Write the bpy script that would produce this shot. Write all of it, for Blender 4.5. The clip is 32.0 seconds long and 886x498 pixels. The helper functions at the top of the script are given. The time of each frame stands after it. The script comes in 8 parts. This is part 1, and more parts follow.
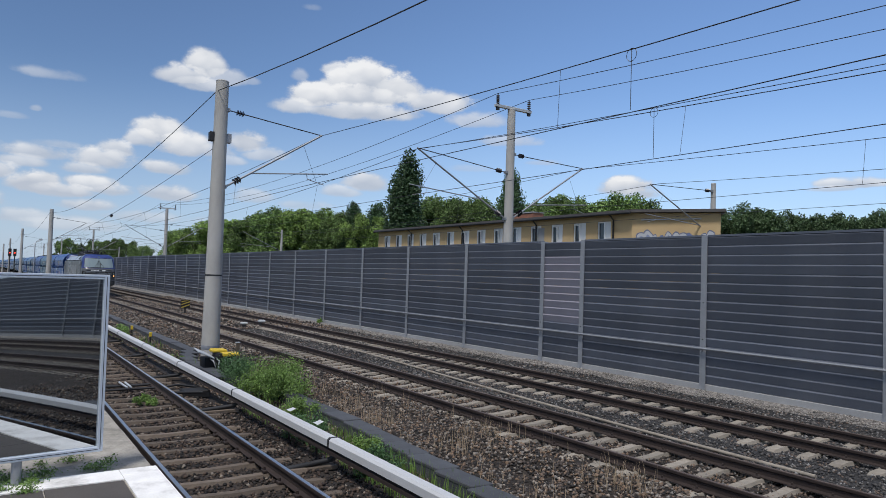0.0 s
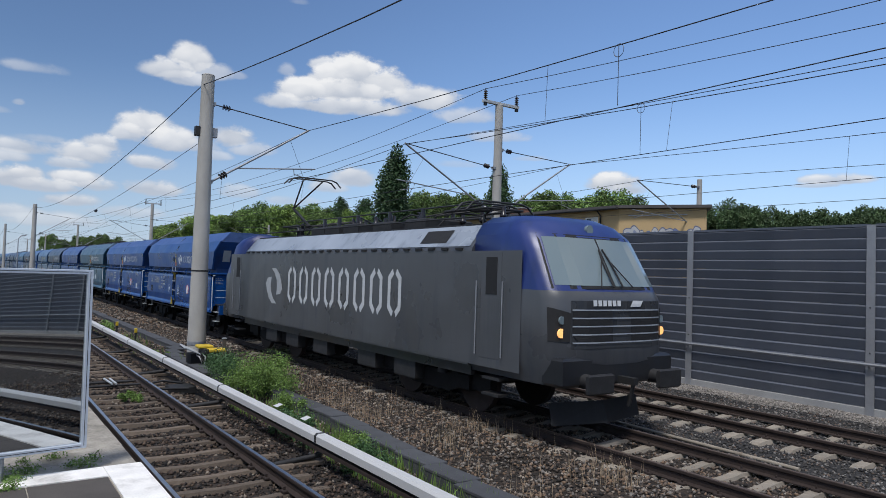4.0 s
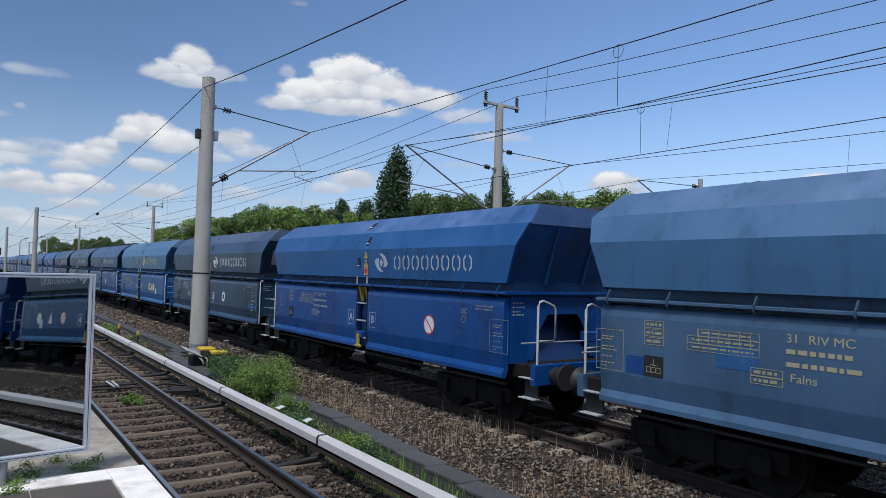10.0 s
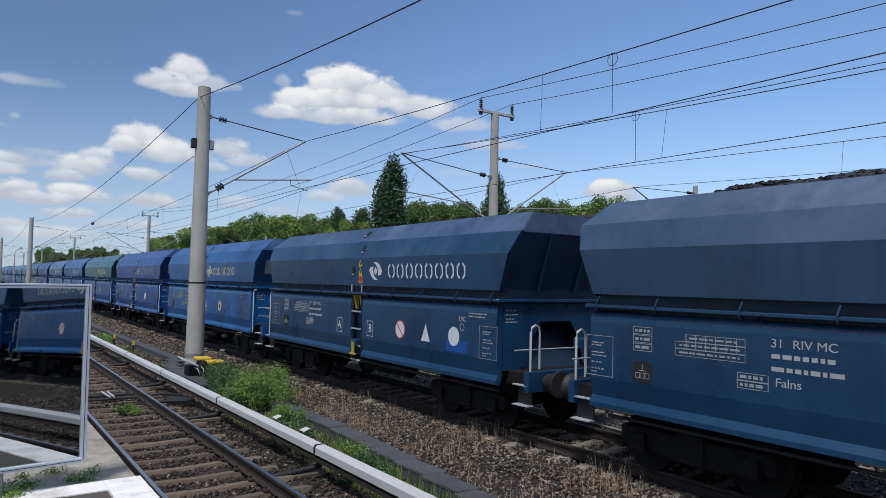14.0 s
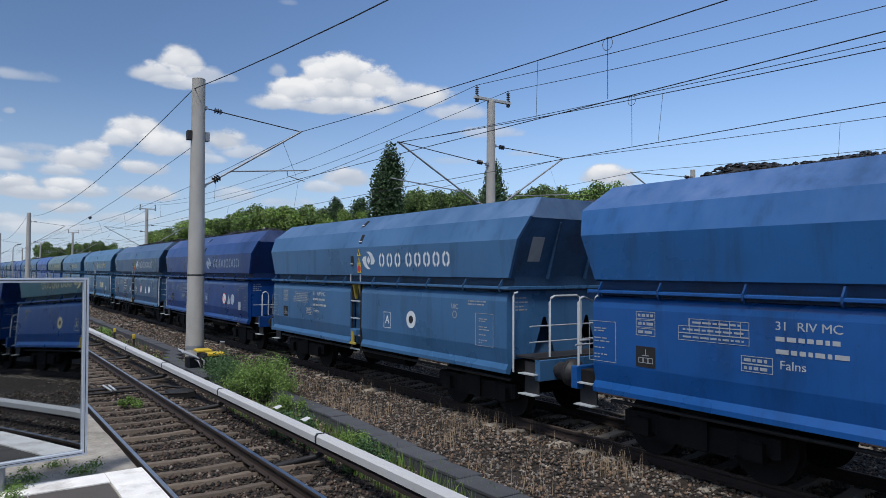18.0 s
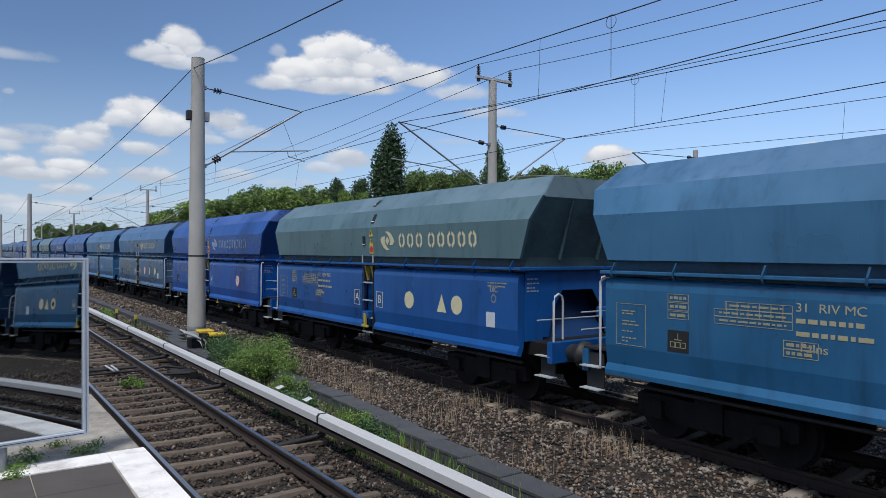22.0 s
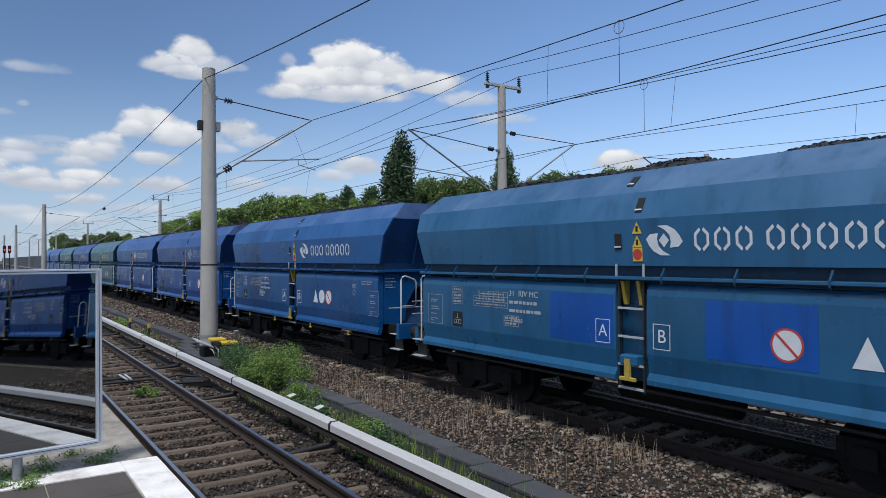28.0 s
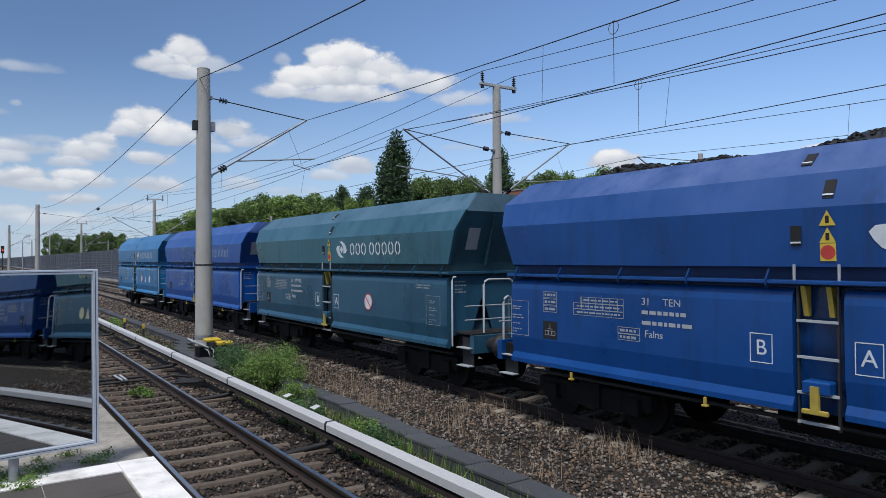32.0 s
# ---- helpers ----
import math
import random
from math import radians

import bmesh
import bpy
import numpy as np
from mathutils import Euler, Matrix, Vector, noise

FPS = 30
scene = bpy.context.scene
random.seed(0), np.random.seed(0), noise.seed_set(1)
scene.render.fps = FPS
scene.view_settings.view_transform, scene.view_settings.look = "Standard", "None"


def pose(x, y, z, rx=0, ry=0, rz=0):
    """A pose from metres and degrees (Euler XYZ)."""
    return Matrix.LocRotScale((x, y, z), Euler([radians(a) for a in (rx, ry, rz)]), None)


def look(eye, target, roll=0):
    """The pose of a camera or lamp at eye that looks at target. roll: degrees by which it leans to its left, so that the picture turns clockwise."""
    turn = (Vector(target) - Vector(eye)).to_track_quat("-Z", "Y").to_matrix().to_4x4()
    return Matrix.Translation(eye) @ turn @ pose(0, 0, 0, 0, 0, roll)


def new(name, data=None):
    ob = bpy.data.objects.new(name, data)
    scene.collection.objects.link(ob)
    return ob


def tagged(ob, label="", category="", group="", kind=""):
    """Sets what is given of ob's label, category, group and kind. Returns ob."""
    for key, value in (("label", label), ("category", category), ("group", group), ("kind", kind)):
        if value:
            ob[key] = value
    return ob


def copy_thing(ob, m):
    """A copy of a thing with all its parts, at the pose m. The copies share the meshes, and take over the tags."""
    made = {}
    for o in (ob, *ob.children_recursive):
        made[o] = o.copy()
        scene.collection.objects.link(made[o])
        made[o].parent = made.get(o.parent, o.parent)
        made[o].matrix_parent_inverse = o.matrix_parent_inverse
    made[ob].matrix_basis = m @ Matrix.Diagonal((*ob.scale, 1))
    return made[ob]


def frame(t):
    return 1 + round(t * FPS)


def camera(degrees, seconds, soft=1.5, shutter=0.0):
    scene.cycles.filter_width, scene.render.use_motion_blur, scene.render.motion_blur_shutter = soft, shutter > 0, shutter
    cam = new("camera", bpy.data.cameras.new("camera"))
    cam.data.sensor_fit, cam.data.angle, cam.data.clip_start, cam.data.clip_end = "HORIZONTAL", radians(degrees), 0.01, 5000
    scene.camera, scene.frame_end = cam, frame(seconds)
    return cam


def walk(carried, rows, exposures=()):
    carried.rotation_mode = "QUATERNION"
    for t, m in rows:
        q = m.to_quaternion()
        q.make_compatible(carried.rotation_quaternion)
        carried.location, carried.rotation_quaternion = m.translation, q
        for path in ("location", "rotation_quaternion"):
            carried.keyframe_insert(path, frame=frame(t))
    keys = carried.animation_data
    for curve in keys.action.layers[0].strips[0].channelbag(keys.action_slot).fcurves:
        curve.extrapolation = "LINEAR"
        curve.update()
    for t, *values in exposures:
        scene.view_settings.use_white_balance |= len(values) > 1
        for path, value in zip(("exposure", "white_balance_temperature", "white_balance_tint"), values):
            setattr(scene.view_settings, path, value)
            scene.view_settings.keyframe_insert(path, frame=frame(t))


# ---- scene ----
cam = camera(65.45, 32.0, soft=0.65)

# seconds, eye (x, y, z), heading clockwise from +Y, tilt up, lean (degrees)
PATH = [
    (0, -0.000, 0.000, 2.820, 33.763, 2.350, 1.886),
    (0.5, -0.007, 0.003, 2.822, 33.880, 2.349, 1.905),
    (1, -0.006, 0.011, 2.822, 33.889, 2.243, 1.917),
    (1.5, -0.006, 0.025, 2.817, 33.872, 2.225, 1.829),
    (2, -0.004, -0.011, 2.834, 33.980, 2.255, 1.809),
    (2.5, -0.007, -0.008, 2.828, 34.108, 2.245, 1.679),
    (3, 0.000, -0.007, 2.824, 34.285, 2.138, 1.709),
    (3.5, 0.014, 0.015, 2.811, 34.587, 2.005, 1.764),
    (5.5, 0.001, -0.023, 2.822, 35.097, 2.133, 2.030),
    (6, 0.017, -0.010, 2.819, 34.964, 1.947, 1.988),
    (6.5, 0.012, 0.003, 2.817, 34.886, 1.896, 1.855),
    (7, 0.023, -0.035, 2.824, 34.906, 1.924, 1.626),
    (7.5, 0.005, -0.010, 2.818, 34.929, 1.987, 1.566),
    (8, 0.004, -0.051, 2.831, 34.792, 1.940, 1.511),
    (8.5, -0.002, -0.025, 2.823, 34.750, 2.026, 1.497),
    (9, 0.002, -0.023, 2.826, 34.631, 2.085, 1.432),
    (9.5, 0.012, 0.005, 2.817, 34.565, 2.060, 1.405),
    (10, 0.005, -0.016, 2.823, 34.684, 2.092, 1.547),
    (10.5, 0.009, -0.012, 2.823, 35.017, 2.262, 1.569),
    (11, 0.008, -0.006, 2.815, 34.914, 2.210, 1.422),
    (11.5, 0.013, -0.027, 2.828, 34.866, 2.105, 1.382),
    (12, 0.014, -0.001, 2.819, 34.914, 2.267, 1.397),
    (12.5, 0.010, -0.014, 2.818, 35.056, 2.437, 1.275),
    (13, 0.007, -0.006, 2.815, 35.031, 2.496, 1.210),
    (13.5, 0.000, -0.035, 2.824, 34.944, 2.539, 1.198),
    (14, -0.006, -0.021, 2.825, 34.992, 2.755, 1.207),
    (14.5, -0.001, -0.032, 2.822, 34.977, 2.723, 0.995),
    (16.5, -0.009, -0.018, 2.824, 34.726, 2.834, 0.390),
    (17, -0.005, -0.026, 2.829, 34.582, 2.639, 0.324),
    (17.5, 0.010, -0.035, 2.827, 34.773, 2.390, 0.221),
    (18, 0.011, -0.037, 2.819, 35.102, 1.794, 0.241),
    (18.5, 0.018, -0.022, 2.814, 35.077, 0.502, 0.658),
    (19, 0.027, -0.027, 2.816, 35.102, 0.143, 0.650),
    (19.5, 0.028, -0.024, 2.816, 35.215, 0.055, 0.567),
    (20, 0.032, -0.024, 2.816, 35.005, -0.113, 0.494),
    (20.5, 0.025, -0.064, 2.838, 34.825, -0.147, 0.339),
    (21, 0.036, -0.036, 2.818, 34.796, -0.057, 0.140),
    (21.5, 0.042, -0.032, 2.816, 34.859, 0.025, 0.188),
    (22, 0.038, 0.008, 2.809, 35.010, 0.224, 0.237),
    (22.5, 0.031, -0.002, 2.809, 35.110, 0.356, 0.209),
    (23, 0.036, -0.024, 2.810, 35.124, 0.378, 0.084),
    (23.5, 0.036, -0.034, 2.813, 35.205, 0.285, 0.195),
    (24, 0.036, -0.020, 2.819, 35.221, 0.196, 0.191),
    (24.5, 0.048, -0.036, 2.822, 35.446, 0.265, 0.164),
    (25, 0.052, -0.033, 2.811, 35.390, 0.342, -0.047),
    (25.5, 0.042, -0.010, 2.812, 35.157, 0.416, -0.043),
    (27.5, 0.043, -0.011, 2.822, 34.037, 0.613, -0.263),
    (28, 0.041, -0.017, 2.822, 34.100, 0.748, -0.281),
    (28.5, 0.044, -0.013, 2.814, 34.087, 0.852, -0.357),
    (29, 0.040, -0.014, 2.823, 33.976, 0.890, -0.251),
    (29.5, 0.032, -0.020, 2.826, 33.903, 1.094, -0.281),
    (30, 0.021, -0.034, 2.827, 33.752, 1.191, -0.286),
    (30.5, 0.014, -0.027, 2.824, 33.757, 1.121, -0.240),
    (31, 0.022, -0.018, 2.824, 33.879, 0.939, -0.220),
    (31.5, 0.021, -0.021, 2.819, 34.139, 0.954, -0.289),
    (32, 0.018, -0.034, 2.826, 34.516, 0.721, -0.370),
]


def aim(x, y, z, heading, tilt, lean):
    a, b = radians(heading), radians(tilt)
    way = Vector((math.sin(a) * math.cos(b), math.cos(a) * math.cos(b), math.sin(b)))
    eye = Vector((x, y, z))
    return look(eye, eye + way, lean)


walk(cam, [(t, aim(*p)) for t, *p in PATH])

# ---- light ----
SUN_AZ, SUN_EL = 233.0, 62.0   # clockwise from +Y, above the horizon
world = bpy.data.worlds.new("sky")
scene.world = world
world.use_nodes = True


def sky_nodes():
    nt = world.node_tree
    nt.nodes.clear()
    N = nt.nodes.new
    L = nt.links.new

    def math_node(op, a, b=None, c=None):
        n = N("ShaderNodeMath")
        n.operation = op
        for i, v in enumerate((a, b, c)):
            if v is None:
                continue
            if isinstance(v, (int, float)):
                n.inputs[i].default_value = v
            else:
                L(v, n.inputs[i])
        return n.outputs[0]

    sky = N("ShaderNodeTexSky")
    sky.sky_type = "NISHITA"
    sky.sun_disc = False
    sky.sun_elevation = radians(SUN_EL)
    sky.sun_rotation = radians(SUN_AZ)
    sky.altitude = 50
    sky.air_density = 1.0
    sky.dust_density = 0.55
    sky.ozone_density = 5.0
    tint = N("ShaderNodeVectorMath")
    tint.operation = "MULTIPLY"
    tint.inputs[1].default_value = (0.93, 0.97, 1.05)
    L(sky.outputs[0], tint.inputs[0])
    tc = N("ShaderNodeTexCoord")
    sep = N("ShaderNodeSeparateXYZ")
    L(tc.outputs["Generated"], sep.inputs[0])
    x, y, z = sep.outputs
    az = math_node("ARCTAN2", x, y)
    el = math_node("ARCSINE", z)
    # thin bright haze over the right-hand part of the sky, fading out behind
    rise = N("ShaderNodeMapRange")
    fall = N("ShaderNodeMapRange")
    for n, a0, a1, v0, v1 in ((rise, -4, 64, 0.95, 1.58), (fall, 105, 170, 1.0, 0.62)):
        n.interpolation_type = "SMOOTHSTEP"
        L(az, n.inputs[0])
        for i, v in enumerate((radians(a0), radians(a1), v0, v1)):
            n.inputs[i + 1].default_value = v
    hz = N("ShaderNodeVectorMath")
    hz.operation = "SCALE"
    L(tint.outputs[0], hz.inputs[0])
    L(math_node("MULTIPLY", rise.outputs[0], fall.outputs[0]), hz.inputs["Scale"])
    # cloud noise in the angles of the sky
    comb = N("ShaderNodeCombineXYZ")
    L(az, comb.inputs[0])
    L(math_node("MULTIPLY", el, 1.5), comb.inputs[1])

    def cloud_noise(scale, detail, rough, off):
        mp = N("ShaderNodeMapping")
        mp.inputs["Location"].default_value = (off, off * 0.7, 0)
        L(comb.outputs[0], mp.inputs[0])
        n = N("ShaderNodeTexNoise")
        n.inputs["Scale"].default_value = scale
        n.inputs["Detail"].default_value = detail
        n.inputs["Roughness"].default_value = rough
        L(mp.outputs[0], n.inputs[0])
        return n.outputs["Fac"]

    n1 = cloud_noise(34, 12, 0.64, 3.1)
    n2 = cloud_noise(11, 3, 0.5, 7.7)
    def puffs(scale, off):
        mp = N("ShaderNodeMapping")
        mp.inputs["Location"].default_value = (off, off * 0.3, off)
        wob = N("ShaderNodeVectorMath")
        wob.operation = "MULTIPLY_ADD"
        L(n1, wob.inputs[0])
        wob.inputs[1].default_value = (0.03, 0.03, 0.0)
        L(comb.outputs[0], wob.inputs[2])
        L(wob.outputs[0], mp.inputs[0])
        v = N("ShaderNodeTexVoronoi")
        v.feature = "SMOOTH_F1"
        v.inputs["Scale"].default_value = scale
        v.inputs["Smoothness"].default_value = 0.25
        L(mp.outputs[0], v.inputs["Vector"])
        return math_node("SUBTRACT", 0.42, v.outputs["Distance"])

    puff = math_node("ADD", math_node("MULTIPLY", puffs(15, 1.3), 0.8), math_node("MULTIPLY", puffs(38, 4.1), 0.45))
    edge = math_node("ADD", math_node("ADD", math_node("MULTIPLY", math_node("SUBTRACT", n1, 0.5), 2.1), puff),
                     math_node("MULTIPLY", math_node("SUBTRACT", n2, 0.5), 1.2))
    total = None
    shade = None
    for caz, cel, ra, re, soft_, amount in CLOUDS:
        dx = math_node("DIVIDE", math_node("SUBTRACT", az, radians(caz)), radians(ra))
        dz = math_node("DIVIDE", math_node("SUBTRACT", el, radians(cel)), radians(re))
        # flat base: the lower half falls off faster
        low = math_node("MULTIPLY", math_node("MINIMUM", dz, 0.0), 1.7)
        up = math_node("MAXIMUM", dz, 0.0)
        d2 = math_node("ADD", math_node("MULTIPLY", dx, dx),
                       math_node("ADD", math_node("MULTIPLY", low, low), math_node("MULTIPLY", up, up)))
        body = math_node("ADD", math_node("SUBTRACT", 1.45, d2), edge)
        mr = N("ShaderNodeMapRange")
        mr.interpolation_type = "SMOOTHSTEP"
        L(body, mr.inputs[0])
        mr.inputs[1].default_value = -0.15
        mr.inputs[2].default_value = soft_ * 0.9 + 0.25
        mr.inputs[3].default_value = 0.0
        mr.inputs[4].default_value = amount
        sh = math_node("MULTIPLY", mr.outputs[0], math_node("MINIMUM", math_node("MAXIMUM", math_node("ADD", math_node("MULTIPLY", dz, 0.8), math_node("ADD", 0.42, math_node("MULTIPLY", puff, 1.2))), 0.0), 1.0))
        total = mr.outputs[0] if total is None else math_node("MAXIMUM", total, mr.outputs[0])
        shade = sh if shade is None else math_node("MAXIMUM", shade, sh)
    # thin high veil near the horizon
    veil = N("ShaderNodeMapRange")
    L(el, veil.inputs[0])
    veil.inputs[1].default_value = radians(16)
    veil.inputs[2].default_value = radians(-1)
    veil.inputs[3].default_value = 0.0
    veil.inputs[4].default_value = 0.55
    veil.interpolation_type = "SMOOTHSTEP"
    white = N("ShaderNodeMix")
    white.data_type = "RGBA"
    L(shade, white.inputs[0])
    white.inputs[6].default_value = (4.9, 5.4, 6.3, 1)
    white.inputs[7].default_value = (8.6, 8.7, 8.9, 1)
    hazed = N("ShaderNodeMix")
    hazed.data_type = "RGBA"
    L(veil.outputs[0], hazed.inputs[0])
    L(hz.outputs[0], hazed.inputs[6])
    hazed.inputs[7].default_value = (5.0, 6.4, 8.8, 1)
    mix = N("ShaderNodeMix")
    mix.data_type = "RGBA"
    L(total, mix.inputs[0])
    L(hazed.outputs[2], mix.inputs[6])
    L(white.outputs[2], mix.inputs[7])
    bg = N("ShaderNodeBackground")
    bg.inputs["Strength"].default_value = SKY
    L(mix.outputs[2], bg.inputs[0])
    out = N("ShaderNodeOutputWorld")
    L(bg.outputs[0], out.inputs[0])


SKY = 0.08
# heading, height, half width, half height (degrees), softness, density
CLOUDS = [
    (14.2, 15.7, 1.6, 1.4, 0.6, 1), (12.5, 14.7, 1.9, 0.9, 0.8, 0.95), (15.7, 14.9, 1.7, 0.8, 1.1, 0.7), (13.8, 14.2, 1.7, 0.7, 1, 0.8), (26.5, 15.4, 2.9, 1.8, 0.5, 1),
    (22.9, 14.1, 2.5, 1.2, 0.6, 1), (29.4, 14.9, 2.5, 1.4, 0.6, 1), (26.2, 14.3, 3.6, 1.2, 0.5, 1), (21.1, 13.3, 1.8, 0.8, 0.8, 0.9), (32.7, 14.2, 2.9, 1.2, 0.7, 0.95), (26.6, 13.2, 4.6, 0.9, 0.7, 0.95),
    (36.5, 12.9, 2.5, 0.8, 1.1, 0.7), (38.9, 11.3, 2.5, 0.6, 1.1, 0.6), (24.6, 16.3, 1.3, 0.8, 0.7, 0.9), (35.7, 9.0, 2.1, 0.4, 1.3, 0.35), (11.1, 10.3, 1.9, 1.4, 0.6, 1),
    (13.0, 9.5, 2.1, 1.2, 0.7, 0.95), (9.9, 9.7, 1.3, 0.9, 0.8, 0.9), (14.9, 9.3, 1.7, 0.8, 1, 0.75), (11.4, 7.6, 1.8, 0.7, 0.8, 0.9), (7.1, 7.8, 2.3, 1.0, 0.7, 0.95),
    (8.0, 8.6, 1.3, 0.9, 0.8, 0.9), (6.0, 7.1, 1.7, 0.6, 1, 0.8), (2.9, 5.7, 1.8, 1.0, 0.55, 1), (4.7, 5.3, 2.1, 0.7, 0.7, 0.95), (6.6, 5.9, 2.1, 0.8, 0.7, 0.95),
    (8.2, 5.6, 1.5, 0.6, 0.9, 0.9), (2.6, 7.9, 2.6, 0.8, 0.9, 0.85), (1.8, 7.2, 2.1, 0.6, 1, 0.8), (4.1, 8.6, 2.1, 0.4, 1.3, 0.5), (6.5, 4.4, 2.1, 0.6, 1, 0.85),
    (11.7, 5.7, 2.1, 0.8, 0.8, 0.9), (2.3, 3.3, 2.5, 0.7, 1, 0.7), (5.1, 2.9, 3.8, 0.7, 1.2, 0.65), (10.0, 3.8, 2.9, 0.6, 1.2, 0.6), (17.4, 10.1, 1.7, 1.1, 0.7, 0.95),
    (19.0, 9.3, 1.7, 0.7, 1, 0.7), (16.0, 8.6, 1.3, 0.5, 1.1, 0.6), (21.4, 15.7, 0.7, 0.6, 1.1, 0.5), (17.7, 14.9, 0.7, 0.4, 1.2, 0.45), (3.5, 13.5, 2.2, 0.5, 1.3, 0.5),
    (2.7, 11.0, 0.4, 0.3, 1.1, 0.5), (1.3, 10.3, 1.0, 0.3, 1.3, 0.35), (22.3, 20.9, 0.9, 0.3, 1.3, 0.3), (27.3, 7.5, 1.9, 1.0, 0.7, 0.9), (25.0, 6.7, 1.7, 0.6, 1, 0.7),
    (18.3, 5.9, 1.7, 0.7, 1, 0.6), (22.3, 5.4, 2.5, 0.5, 1.2, 0.5), (48.6, 7.6, 2.2, 0.9, 0.6, 1), (49.7, 7.1, 1.7, 0.6, 0.8, 0.9), (64.2, 7.6, 2.3, 0.5, 0.8, 0.9),
    (63.1, 7.3, 1.7, 0.3, 1, 0.7), (41.8, 9.6, 1.7, 0.3, 1.3, 0.45), (-0.5, 6.4, 2.5, 1.0, 0.7, 0.9), (-1.7, 4.3, 2.9, 1.0, 0.8, 0.9), (15.4, 3.5, 2.5, 0.6, 1.2, 0.5),
    (19.7, 3.2, 2.5, 0.5, 1.2, 0.5),
    # Clouds outside the view, added to brighten the ambient light.
    (105.0, 24.0, 16.0, 7.0, 0.6, 1.0), (140.0, 40.0, 30.0, 14.0, 0.7, 1.0), (185.0, 22.0, 26.0, 9.0, 0.6, 1.0),
    (-75.0, 24.0, 26.0, 10.0, 0.6, 1.0), (-125.0, 18.0, 24.0, 8.0, 0.6, 1.0), (80.0, 55.0, 30.0, 12.0, 0.8, 1.0), (-60.0, 48.0, 40.0, 12.0, 0.6, 1.0),
    (-130.0, 48.0, 45.0, 14.0, 0.6, 1.0), (10.0, 62.0, 40.0, 10.0, 0.7, 1.0), (170.0, 66.0, 60.0, 14.0, 0.7, 1.0), (-100.0, 76.0, 80.0, 9.0, 0.7, 1.0),
]
sky_nodes()
sun_data = bpy.data.lights.new("sun", "SUN")
sun_data.energy = 2.35
sun_data.angle = radians(10)
sun_data.color = (1.0, 0.97, 0.94)
sun = new("sun", sun_data)
a, b = radians(SUN_AZ), radians(SUN_EL)
sun.matrix_world = look((60, -40, 80), Vector((60, -40, 80)) - Vector((math.sin(a) * math.cos(b), math.cos(a) * math.cos(b), math.sin(b))))
scene.view_settings.exposure = 0.32

# ---- materials ----


